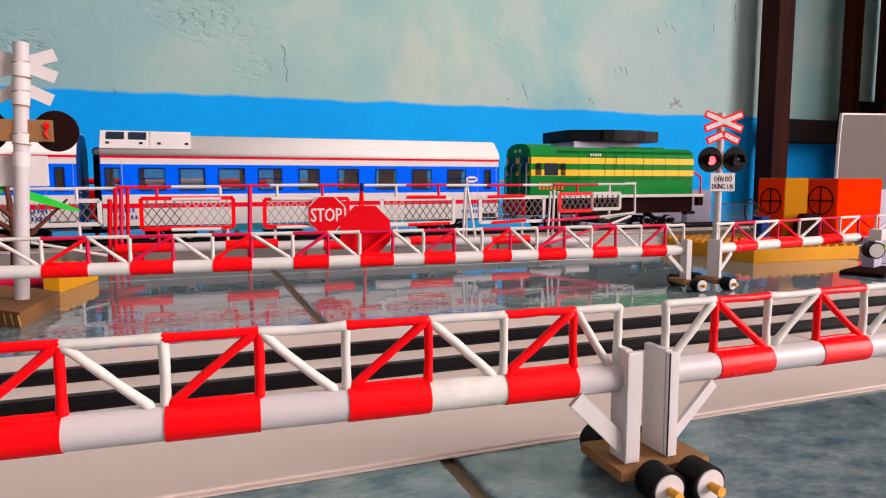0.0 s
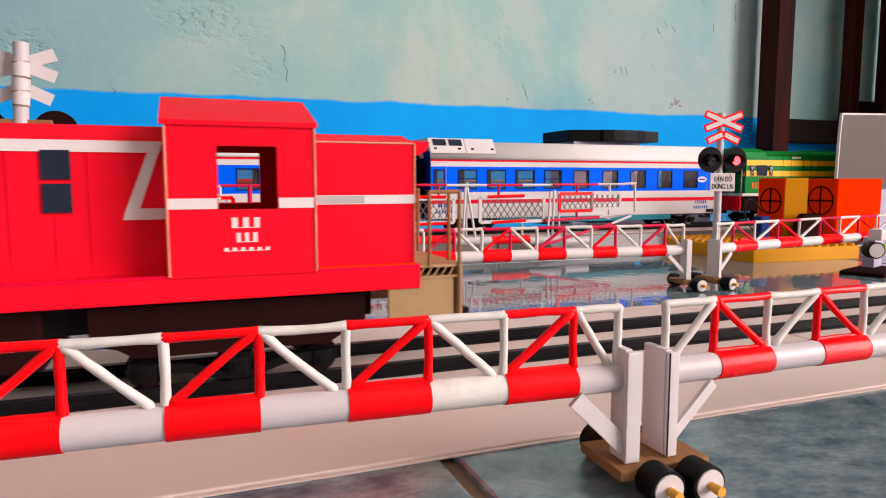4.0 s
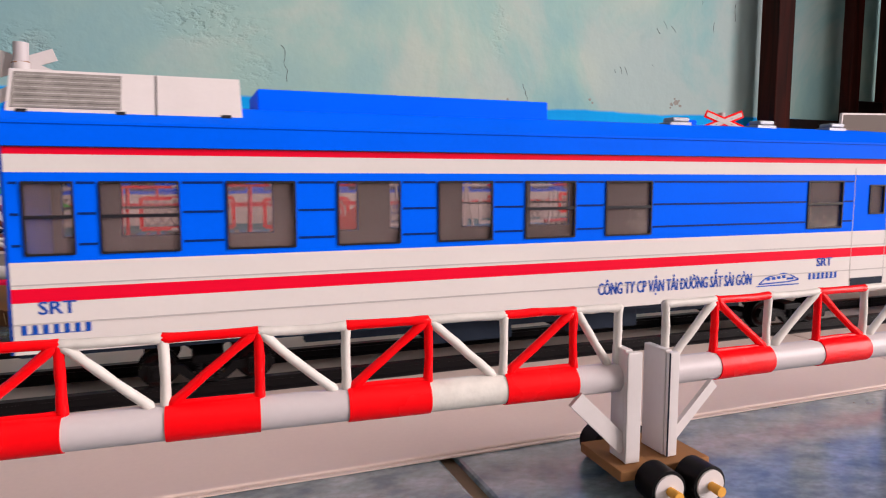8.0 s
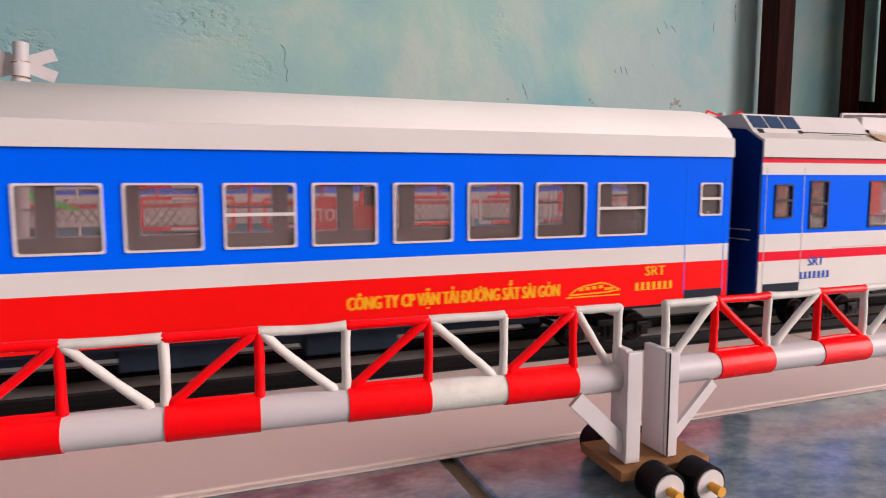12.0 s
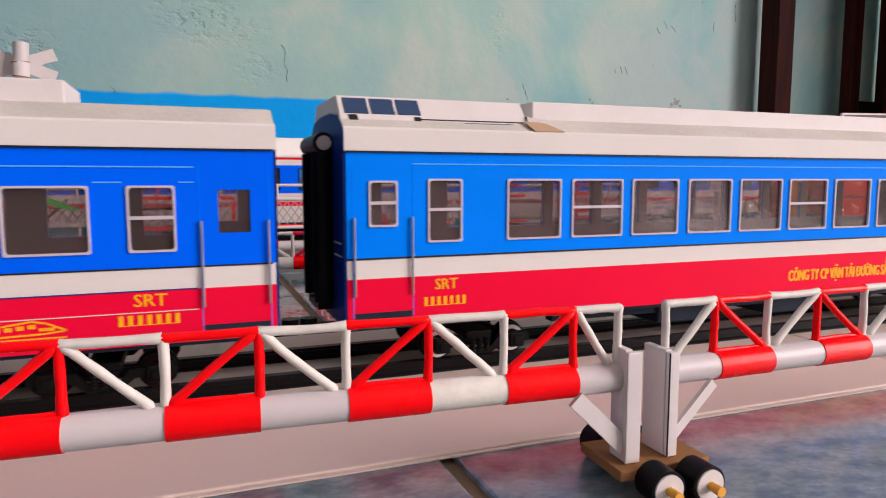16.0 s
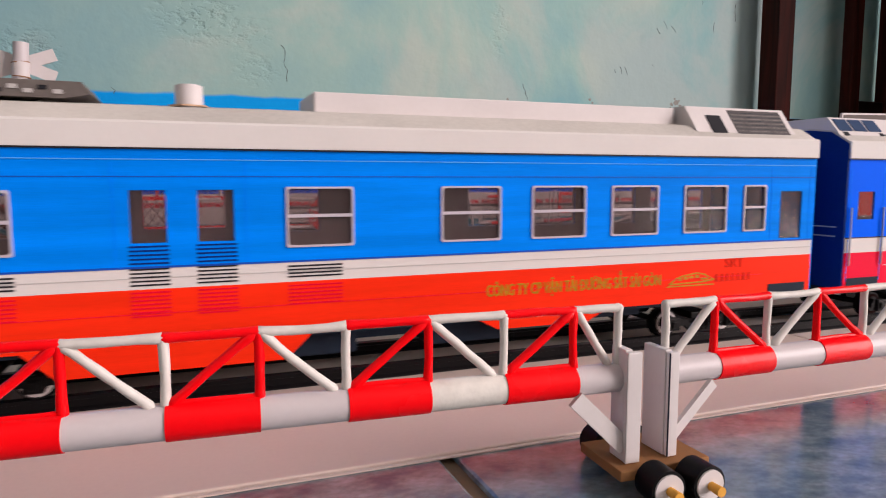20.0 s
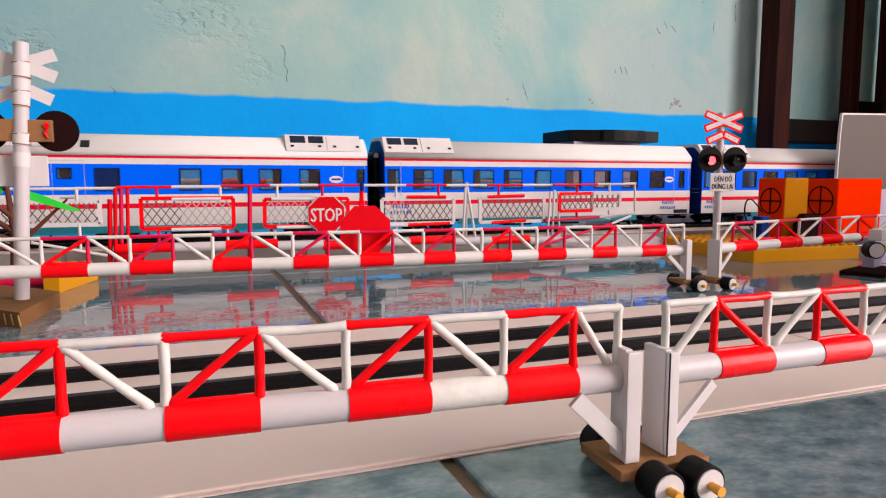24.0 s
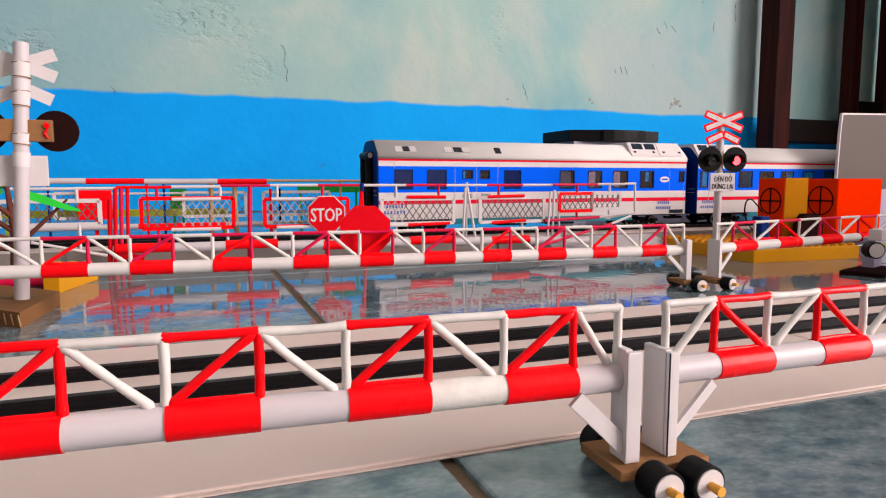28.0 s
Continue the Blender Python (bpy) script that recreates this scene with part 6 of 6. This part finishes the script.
def red_loco():
    """Red card diesel; x is measured from its coupling line, forward is +x."""
    g = thing("diesel_locomotive", 0, 0, 0, "bright red cardboard diesel locomotive with white band and grilles", "locomotive")
    hood = [(-13.6, 29), (13.6, 29), (13.6, 62.6), (9.0, 66.4), (-9.0, 66.4), (-13.6, 62.6)]
    bm = B()
    prism(bm, hood, 49.1, 214)
    h = part("hood", bm, REDCARD, g)
    bm = B()
    box(bm, 50, 207, -13.95, -13.55, 59.6, 62.4)
    part("white_band", bm, WHITEINK, h)
    bm = B()
    box(bm, 48.7, 49.3, -13.9, -13.5, 29.4, 63)
    part("corner_strip", bm, WHITEINK, h, "white paper corner edge")
    for x0, x1, z0, z1 in ((53.2, 86.4, 33.2, 33.5), (53.2, 86.4, 58.9, 59.2), (53.2, 53.5, 33.5, 58.9), (86.1, 86.4, 33.5, 58.9), (51.6, 87.6, 31.6, 31.8)):
        bm = B()
        box(bm, x0, x1, -13.85, -13.55, z0, z1)
        part("panel_seam", bm, DARKCARD, h)
    for y in (-3.4, 3.4):
        bm = B()
        rod(bm, (48.0, y, 58.4), (49.2, y, 58.4), 2.2, 14)
        part("end_lamp", bm, CHARCOAL, h, "dark round lamp")
    for quad in ([(207, 62.4), (212, 62.4), (211.2, 59.6), (207, 59.6)], [(212, 62.4), (206.2, 45.6), (203.2, 45.6), (208.6, 60)], [(202.4, 43.0), (212, 43.0), (212, 45.8), (203.2, 45.8)]):
        bm = B()
        prism(bm, quad, -13.98, -13.58, "y")
        part("white_band", bm, WHITEINK, h)
    bm = B()
    box(bm, 54.8, 85.0, -14.1, -13.6, 34.8, 58.4, 0, 0.1)
    gr = part("grille", bm, CHARCOAL, h, "large dark grille")
    for a, b, z0, z1 in ((94.8, 102, 52.6, 60.8), (106.1, 113, 52.6, 60.8), (94.8, 102, 44.0, 51.0), (185.2, 191.5, 53.0, 60.0), (185.2, 191.5, 45.0, 52.0)):
        bm = B()
        box(bm, a, b, -14.1, -13.6, z0, z1, 0, 0.1)
        part("vent_panel", bm, CHARCOAL, h, "dark vent panel")
    for x in (88.5, 91.8, 104, 116, 124, 133, 142, 151, 160, 169, 178, 187.5, 195):
        bm = B()
        box(bm, x, x + 0.3, -13.8, -13.55, 32, 59.4)
        part("panel_seam", bm, STRIPE, h)
    for a, b, z in ((50.5, 88.5, 33.2), (50.5, 88.5, 59.0)):
        bm = B()
        box(bm, a, b, -13.8, -13.55, z, z + 0.3)
        part("panel_seam", bm, STRIPE, h)
    t = part("hood_lettering", letters("\u0110\u01af\u1edcNG S\u1eaeT VI\u1ec6T NAM", 51.0, 6.4, WHITEINK, 0.12, 0.11), None, h, "white words on the hood")
    t.matrix_basis = pose(120.6 * MM, -13.62 * MM, 46.2 * MM)
    share("initial_mark", letters("VNSR", 8.6, 2.4, WHITEINK), h, 136.3, -13.62, 41.6)
    share("number_mark", bars_mesh(20.0, 3.6, WHITEINK, 7), h, 133.2, -13.62, 36.6)
    bm = B()
    rod(bm, (66, 0, 66.2), (66, 0, 66.9), 9, 24)
    part("roof_fan", bm, CHARCOAL, h, "dark roof fan")
    bm = B()
    prism(bm, [(40, -12), (49, -13), (49, 13), (40, 12), (37.5, 6), (37.5, -6)], 60.8, 62.2, "z")
    part("rear_visor", bm, REDCARD, h)
    # hood end with painted V and lamp
    for s in (-1, 1):
        bm = B()
        v = [bm.verts.new(Vector(p) * MM) for p in ((48.9, s * 10, 58), (48.9, s * 8.4, 58), (48.9, s * 2.2, 31), (48.9, s * 3.8, 31), (48.5, s * 10, 58), (48.5, s * 8.4, 58), (48.5, s * 2.2, 31), (48.5, s * 3.8, 31))]
        for f in ((0, 1, 2, 3), (7, 6, 5, 4), (0, 4, 5, 1), (1, 5, 6, 2), (2, 6, 7, 3), (3, 7, 4, 0)):
            bm.faces.new([v[q] for q in f])
        part("v_stripe", bm, GREYPAPER, h)
    for z in (46, 52.4):
        bm = B()
        box(bm, 48.4, 49.2, -4, 4, z, z + 2.2, 0, 0.2)
        part("end_plate", bm, GREYPAPER, h)
    # sill, platforms, couplings
    bm = B()
    box(bm, 53, 277, -22.6, 22.6, 23.0, 29.2, 0, 0.3)
    part("sill", bm, REDCARD, g)
    bm = B()
    box(bm, 84, 277, -22.7, -22.2, 29.0, 29.7)
    part("sill_edge", bm, CRIMSON, g)
    for x0, x1 in ((37.5, 53.4), (276.6, 289.4)):
        bm = B()
        box(bm, x0, x1, -22.4, 22.4, 28.6, 29.4)
        box(bm, x0, x1, -22.4, 22.4, 25.6, 26.2)
        for k in range(int((x1 - x0) / 2.2)):
            bar(bm, (x0 + k * 2.2, -22.2, 26.2), (x0 + k * 2.2 + 1.6, -22.2, 28.6), 0.35, 0.5)
        part("platform", bm, LIGHTCARD, g, "corrugated cardboard platform")
    bm = B()
    box(bm, 36.6, 38.4, -23, 23, 14.5, 28.6, 0, 0.3)
    part("end_beam", bm, REDCARD, g)
    bm = B()
    box(bm, 288, 289.8, -22, 22, 13.5, 28.6, 0, 0.3)
    part("end_beam", bm, LIGHTCARD, g)
    for x0, x1 in ((39, 52), (268, 287)):
        for y0 in (-22.0, 20.6):
            bm = B()
            box(bm, x0, x1, y0, y0 + 1.4, 12.8, 25.6)
            part("step_box", bm, LIGHTCARD, g, "bare cardboard step box")
    for x0, m in ((37.6, PICK), (288.6, CARD)):
        d = 1 if x0 < 100 else -1
        for yy in (-22.4, -14, 14, 22.4):
            bm = B()
            rod(bm, (x0, yy, 14 if abs(yy) > 20 else 28), (x0, yy, 50), 0.6, 8)
            part("rail_post", bm, m, g)
        for ya, yb in ((-22.4, -14), (14, 22.4)):
            bm = B()
            rod(bm, (x0, ya, 49.6), (x0, yb, 49.6), 0.6, 8)
            part("hand_rail", bm, m, g)
        for s in (-1, 1):
            bm = B()
            rod(bm, (x0, s * 22.4, 49.6), (x0 + d * 9, s * 22.4, 49.6), 0.55, 8)
            part("hand_rail", bm, m, g)
            bm = B()
            rod(bm, (x0 + d * 9, s * 22.4, 29), (x0 + d * 9, s * 22.4, 49.6), 0.55, 8)
            part("rail_post", bm, m, g)
    for x0, x1 in ((22, 37), (289, 300)):
        bm = B()
        box(bm, x0, x1, -3, 3, 9.5, 12.5, 0, 0.4)
        part("coupling", bm, BLACK, g)
    # cab with open windows
    global len_inner
    len_inner = 1
    for side in (-1, 1):
        bm = wall_with_holes(212.6, 248, [(29.0, 66.4, 0), ], [(224.5, 238.8, 45.6, 61.2)], side * 23, 1.2, side)
        part("cab_side", bm, [REDCARD, REDCARD], g)
        bm = B()
        box(bm, 212.8, 224.3, side * 23 - 0.2, side * 23 + 0.2, 45.8, 48.4)
        box(bm, 239.0, 247.8, side * 23 - 0.2, side * 23 + 0.2, 45.8, 48.4)
        part("white_band", bm, WHITEINK, g)
    for x in (213.2, 247.4):
        bm = B()
        for y0, y1, z0, z1 in ((-22, 22, 29, 47), (-22, -20, 47, 62), (-9, 9, 47, 62), (20, 22, 47, 62)):
            box(bm, x - 0.6, x + 0.6, y0, y1, z0, z1)
        prism(bm, [(-22, 62), (22, 62), (22, 66.4), (0, 73.4), (-22, 66.4)], x - 0.6, x + 0.6)
        part("cab_end", bm, REDCARD, g)
        for y0, y1 in ((-20, -9), (9, 20)):
            bm = B()
            box(bm, x - 0.2, x + 0.2, y0, y1, 47, 62)
            part("cab_glass", bm, PANE, g)
    bm = B()
    prism(bm, [(-23.6, 66.0), (0, 73.6), (23.6, 66.0), (23.6, 67.2), (0, 75.0), (-23.6, 67.2)], 211.6, 249)
    part("cab_roof", bm, REDCARD, g)
    share("number_mark", bars_mesh(8.0, 2.6, WHITEINK, 3), g, 227.5, -23.02, 41.0)
    share("number_mark", bars_mesh(6.0, 2.4, WHITEINK, 3), g, 228.5, -23.02, 37.4)
    share("number_mark", bars_mesh(12.0, 0.9, WHITEINK, 6), g, 225.5, -23.02, 35.2)
    bm = B()
    prism(bm, [(-19.5, 29), (19.5, 29), (19.5, 62.8), (8, 65.6), (-8, 65.6), (-19.5, 62.8)], 248, 276.4)
    nose = part("nose", bm, REDCARD, g)
    for p, q in (((276.3, -19.6, 29.4), (276.3, -19.6, 62.6)), ((248.6, -19.6, 62.8), (276.2, -19.6, 62.8)), ((248.2, -23.1, 29.4), (248.2, -23.1, 66.0)), ((212.7, -23.1, 29.4), (212.7, -23.1, 66.0))):
        bm = B()
        rod(bm, p, q, 0.28, 6)
        part("card_edge", bm, CUTEDGE, nose, "bare cut card edge")
    bm = B()
    prism(bm, [(276.4, 64.4), (284.6, 64.0), (283.6, 61.4), (280.0, 59.6), (276.4, 59.2)], -9, 9, "y")
    part("front_visor", bm, REDCARD, nose)
    bm = B()
    box(bm, 249.4, 276.4, -22.5, -19.7, 29.25, 29.9)
    part("foot_plate", bm, DEEPORANGE, nose, "orange brown foot strip")
    bm = B()
    box(bm, 248.4, 276.6, -19.8, -19.4, 46.4, 48.8)
    part("white_band", bm, WHITEINK, g)
    bm = B()
    box(bm, 249, 262, -19.9, -19.5, 46.6, 48.6)
    part("band_louvre", bm, GREYPAPER, g)
    # underside
    for x0, x1, m in ((62, 132, DARKCARD), (194, 262, DARKCARD)):
        for s in (-1, 1):
            bm = B()
            prism(bm, [(x0, 22), (x1, 22), (x1, 13), (x1 - 6, 11.5), (x1 - 10, 9), (x0 + 10, 9), (x0 + 6, 11.5), (x0, 13)], s * 18 - 1, s * 18 + 1, "y")
            part("truck_frame", bm, m, g, "dark brown card truck frame")
    bm = B()
    box(bm, 142, 184, -18.5, 18.5, 7.5, 23.0, 0, 0.6)
    part("fuel_tank", bm, DARKCARD, g)
    bm = B()
    box(bm, 60, 265, -14, 14, 15, 23.2)
    part("chassis", bm, BLACK, g)
    for x in (97, 228):
        bogie(g, x, "dark", span=44, axles=3, high=16)
    return g


def green_loco():
    g = thing("diesel_locomotive", 0, 0, 0, "green and yellow paper diesel locomotive on the far track", "locomotive")
    prof = [(-22, 28.6), (22, 28.6), (22, 62), (20, 66.4), (14, 69.2), (6, 70.0), (-6, 70.0), (-14, 69.2), (-20, 66.4), (-22, 62)]
    bm = B()
    prism(bm, prof, 39.5, 182)
    b = part("hood", bm, GREEN, g)
    bm = B()
    prism(bm, [(-22.6, 28.6), (22.6, 28.6), (22.6, 63), (20.6, 67.8), (14, 71.0), (5, 72.2), (-5, 72.2), (-14, 71.0), (-20.6, 67.8), (-22.6, 63)], 14, 39.5)
    cab = part("cab", bm, GREEN, g)
    for z0, z1 in ((55.2, 60.4), (45.0, 50.2)):
        bm = B()
        box(bm, 14.5, 181.6, -22.95, -22.5 if z0 > 100 else -21.9, z0, z1)
        part("yellow_band", bm, LOCOYELLOW, b)
    for x0, x1 in ((18.5, 24), (27, 40), (42.5, 47)):
        bm = B()
        box(bm, x0, x1, -23.3, -22.8, 45.4, 55.6, 0, 0.2)
        part("cab_window", bm, DARKPANE if x0 != 27 else CHARCOAL, cab)
    for x in (60, 70, 86, 96, 106, 116, 126, 136, 150, 165):
        bm = B()
        box(bm, x, x + 0.22, -23.1, -22.8, 42, 66)
        part("panel_seam", bm, DEEPGREEN, b)
    for x0, x1, z0, z1 in ((40, 181.6, 42.2, 42.6), (40, 181.6, 66.0, 66.3), (86, 86.4, 47, 65), (86, 98, 61.2, 61.5), (97.6, 98, 52, 65)):
        bm = B()
        box(bm, x0, x1, -23.25, -22.8 if z0 < 62 else -21.0, z0, z1)
        part("panel_seam", bm, DEEPGREEN, b)
    for x in (108, 128, 148):
        bm = B()
        box(bm, x, x + 12, -8, 8, 69.8, 71.2, 0, 0.4)
        part("roof_hatch", bm, GREEN, b)
    for y0, y1 in ((-18, -4), (4, 18)):
        bm = B()
        box(bm, 13.5, 14.2, y0, y1, 47, 61, 0, 0.2)
        part("end_window", bm, DARKPANE, cab)
    for y in (-4, 4):
        bm = B()
        rod(bm, (13.2, y, 66), (14.4, y, 66), 1.4, 10)
        part("head_lamp", bm, WHITE, cab)
    for y in (-20, -8, 8, 20):
        bm = B()
        rod(bm, (11.5, y, 26), (11.5, y, 52), 0.7, 7)
        rod(bm, (11.5, y, 52), (14.2, y * 0.8, 56), 0.7, 7)
        part("rail_post", bm, SILVER, g)
    share("number_mark", bars_mesh(25, 5.8, coat("red_orange_ink", (0.85, 0.12, 0.01), 0.5), 7), cab, 22, -22.75, 33.6)
    share("number_mark", bars_mesh(12, 2.0, WHITEINK, 5), b, 71, -23.2, 62)
    bm = B()
    box(bm, 10, 195, -23.4, 23.4, 26.2, 28.8, 0, 0.2)
    part("sill", bm, WHITE, g, "white sill edge")
    bm = B()
    box(bm, 16, 185, -19, 19, 12, 26.3)
    part("chassis", bm, DARKCARD, g)
    # low black tank, added to fill the shadowed gap between the bogies
    bm = B()
    box(bm, 84, 118, -18, 18, 3.6, 12.2, 0, 0.5)
    part("fuel_tank", bm, BLACK, g)
    bm = B()
    box(bm, 9.6, 11.2, -21, 21, 12, 26.0, 0, 0.3)
    part("end_beam", bm, REDCARD, g, "red end beam")
    for z0, z1 in ((55.2, 60.4), (45.0, 48.6)):
        for y0, y1 in ((-21.5, -18.3), (-3.8, 3.8), (18.3, 21.5)):
            bm = B()
            box(bm, 13.7, 14.05, y0, y1, z0, z1)
            part("yellow_band", bm, LOCOYELLOW, g)
    for y in (-20, 20):
        bm = B()
        rod(bm, (193, y, 26), (193, y, 44), 0.8, 7)
        rod(bm, (193, y, 44), (182, y, 50), 0.8, 7)
        part("rail_post", bm, REDCARD, g)
    bm = B()
    box(bm, 189, 195, -22, -17, 18, 27, 0, 0.4)
    part("end_step", bm, DARKCARD, g)
    for x in (50, 150):
        bogie(g, x, "white", span=24, high=12, spin=False)
    for x0, x1 in ((2, 12), (192, 203)):
        bm = B()
        box(bm, x0, x1, -3, 3, 9, 12, 0, 0.4)
        part("coupling", bm, BLACK, g)
    return g


def roof_patch(name, g, x0, x1, a0, a1, m, proud, label=""):
    """A sheet laid on the sloping roof of a far coach, from angle a0 to a1 above its near edge."""
    zs = [60.1 + 12.4 * math.sin(radians(v)) for v in (a0, a1)]
    low, high = ((-23.2 + 1.1 * (z - 63.5), z) for z in zs)
    out = [(y - 0.67 * proud, z + 0.74 * proud) for y, z in (low, high)]
    ins = [(y + 0.2, z - 0.22) for y, z in (high, low)]
    bm = B()
    prism(bm, out + ins, x0, x1)
    return part(name, bm, m, g, label)


def far_coaches():
    std = [(2.5, 11.3), (23, 39), (48, 64.5), (73.4, 90.9), (100.2, 116.4), (128.5, 143.3), (157.2, 172.7), (185.8, 201.9), (214.7, 230.5), (243.8, 259.2), (275.5, 281)]
    out = []
    front, L, gap = 233.9, 288.0, 14.0
    lead = "white and blue paper coach with red stripes on the raised track"
    for i in range(7):
        if i == 6:
            w = row([(12.6, 27.1), (39, 55)], z0=37, z1=52, navy=(0, 1)) + [(68.6, 77.4, 45, 52, "plain"), (83.8, 92.2, 45, 52, "plain")] + row([(105.4, 120.3), (157, 171), (184.6, 198.3), (209.8, 225), (238.2, 252.7)], z0=37, z1=52, navy=(0,)) + [(280.5, 286, 42, 52, "plain")]
            units = [(229, 284, "twin")]
        else:
            w = row(std, z0=37.0, z1=52.3, bar=(1, 4, 9))
            units = [[(0, 56, "twin")], [(0, 56, "twin")], [(232, 287, "twin")], [(0, 56, "twin")], [(0, 56, "twin")], [(0, 56, "twin")]][i]
        g = coach(L, "white", w, "white and blue tail service coach with red stripes" if i == 6 else lead, far=True, roof="round", units=units, frame=NAVY, number=[(4, 18, 18), (256, 18, 17)], group="far train coaches", rim="white", doors=[(270, 286)])
        bm = B()
        prism(bm, [(264.5 + 5 * math.cos(a), 42.0 + 2.6 * math.sin(a)) for a in (2 * math.pi * k / 20 for k in range(20))], -HALF - 0.15, -HALF, "y")
        e = part("emblem", bm, WHITEINK, g, "white oval emblem")
        bm = B()
        box(bm, 261, 268, -HALF - 0.25, -HALF - 0.1, 41.4, 42.8)
        part("emblem_mark", bm, BLUEINK, e)
        for s in (-1, 1):
            bm = B()
            box(bm, 60, 230, s * HALF - 0.5, s * HALF + 0.3, 6.4, 11.1)
            part("side_skirt", bm, TEAL, g, "teal side skirt")
        lines = [(270, 286, 57.6, 57.85, GREYPAPER), (0.5, 12.5, 57.6, 57.85, GREYPAPER), (12.4, 12.7, 15, 57.8, GREYPAPER)]
        if i == 6:
            lines += [(62, 99.5, 56.6, 56.85, GREYPAPER)] + [(x, x + 0.25, 15, 56.6, GREYPAPER) for x in (62, 80.7, 99.3)]
            for x in (68.5, 84.5):
                lines += [(x, x + 8.6, 29.6, 33.4, GREYPAPER)] + [(x + 0.5, x + 8.1, 30.1 + k, 30.5 + k, DIMGREY) for k in range(3)]
        for x0, x1, z0, z1, m in lines:
            bm = B()
            box(bm, x0, x1, -HALF - 0.16, -HALF, z0 - 2.5, z1 - 2.5)
            part("trim_line", bm, m, g)
        if i == 6:
            for x0, x1, m in ((14, 30.5, GREYPAPER), (54, 76, GREYPAPER), (97.5, 103, BLACKINK)):
                pl = roof_patch("roof_grille", g, x0, x1, 13, 36, m, 0.25, "printed roof grille")
                if m is GREYPAPER:
                    w = x1 - x0
                    roof_patch("grille_centre", pl, x0 + w * 0.36, x0 + w * 0.68, 15, 34, BLACKINK, 0.45)
                    for f in (0.04, 0.13, 0.22, 0.74, 0.82, 0.9):
                        roof_patch("grille_slat", pl, x0 + w * f, x0 + w * f + w * 0.05, 15, 34, WHITE, 0.45)
        out.append((g, front - L))
        front -= L + gap
    return out


NEAR_COACHES = near_coaches()
RED_LOCO = red_loco()
GREEN_LOCO = green_loco()
FAR_COACHES = far_coaches()

# ---- how the trains run: seconds and the way gone, in mm ----
NEAR_RUN = [(0, -520), (1, -448), (2, -375), (3, -300), (3.5, -265.6), (4.0, -218), (4.5, -164), (5.0, -108), (5.5, -53.8), (6, 0), (6.5, 67.9), (7, 121.8), (7.5, 172.9), (8, 229.5), (8.5, 276.2), (9, 338.5), (9.5, 403.8), (10, 457.5),
            (10.5, 526.5), (11, 593), (11.5, 686), (12, 755), (12.4, 812.8), (13, 886), (13.5, 942), (14, 998), (14.5, 1055.6), (15, 1114.7), (15.5, 1176), (16, 1227), (16.5, 1281.8), (17, 1361), (17.5, 1435),
            (18, 1494.2), (18.5, 1551.2), (19, 1596.3), (19.5, 1648.8), (20, 1715.2), (20.5, 1807.3), (21, 1898.7), (21.5, 1968.7), (22, 2036), (22.5, 2096), (23, 2146), (23.5, 2182), (24, 2206), (25, 2228), (26, 2236), (28, 2240)]
FAR_RUN = [(0, 0), (0.5, 31.3), (1, 62.2), (1.5, 101.2), (2, 130.3), (2.5, 154), (3, 181.9), (3.5, 204.7), (4.5, 257), (5.5, 310), (7, 418), (9, 567), (11, 718), (13, 868), (15, 1018), (16.5, 1130), (18, 1242), (19.5, 1348), (21, 1456), (21.5, 1485),
           (22.5, 1571), (23.5, 1660), (24, 1703), (24.5, 1758.5), (25, 1797.5), (25.5, 1841.8), (26, 1869), (26.5, 1901), (27, 1940), (27.5, 1968.5), (28, 2000)]
LEFT_LIT = [(0.0, 0.75), (2.25, 3.6), (5.4, 6.7), (8.2, 9.5), (11.0, 12.3), (13.9, 15.2), (16.8, 18.1), (19.7, 21.0), (22.6, 24.25), (25.75, 27.3)]


def rolled(rows, r, step=80.0):
    """Rows of seconds and degrees turned by a wheel of radius r that follows the run, cut so that no step turns too far."""
    out = []
    for (t0, s0), (t1, s1) in zip(rows, rows[1:]):
        n = max(1, math.ceil(abs(math.degrees((s1 - s0) / r)) / step))
        out += [(t0 + (t1 - t0) * k / n, math.degrees((s0 + (s1 - s0) * k / n) / r)) for k in range(n)]
    return out + [(rows[-1][0], math.degrees(rows[-1][1] / r))]


def motions():
    near_z, far_z = 0.005, 0.016
    turns = {True: rolled(NEAR_RUN, 4.6), False: rolled(FAR_RUN, 4.6)}
    for w, ax, near in SPINNING:
        walk(w, [(t, pose(ax * MM, 0, 0.0046, 0, a, 0)) for t, a in turns[near]])
    for g, x in NEAR_COACHES + [(RED_LOCO, 0.0)]:
        walk(g, [(t, pose((x + s) * MM, 0.1955, near_z)) for t, s in NEAR_RUN])
    for g, x in FAR_COACHES + [(GREEN_LOCO, 250.0)]:
        walk(g, [(t, pose((x + s) * MM, 0.5145, far_z)) for t, s in FAR_RUN])
    for flap, sx in UNLIT_FLAPS:
        lit_first = sx < 0
        edges = sorted(t for a, b in LEFT_LIT for t in (a, b))
        up = pose(sx * MM, -6.6 * MM, 65.9 * MM, 86, 0, 0)
        down = pose(sx * MM, -6.6 * MM, 65.9 * MM, 0, 0, 0)
        lit = lambda t: any(a <= t < b for a, b in LEFT_LIT) == lit_first
        rows = [(0.0, up if lit(0.0) else down)]
        for t in edges[1:]:
            rows += [(t - 0.07, up if lit(t - 0.1) else down), (t + 0.07, up if lit(t + 0.1) else down)]
        rows.append((28.0, up if lit(27.9) else down))
        walk(flap, rows)


motions()
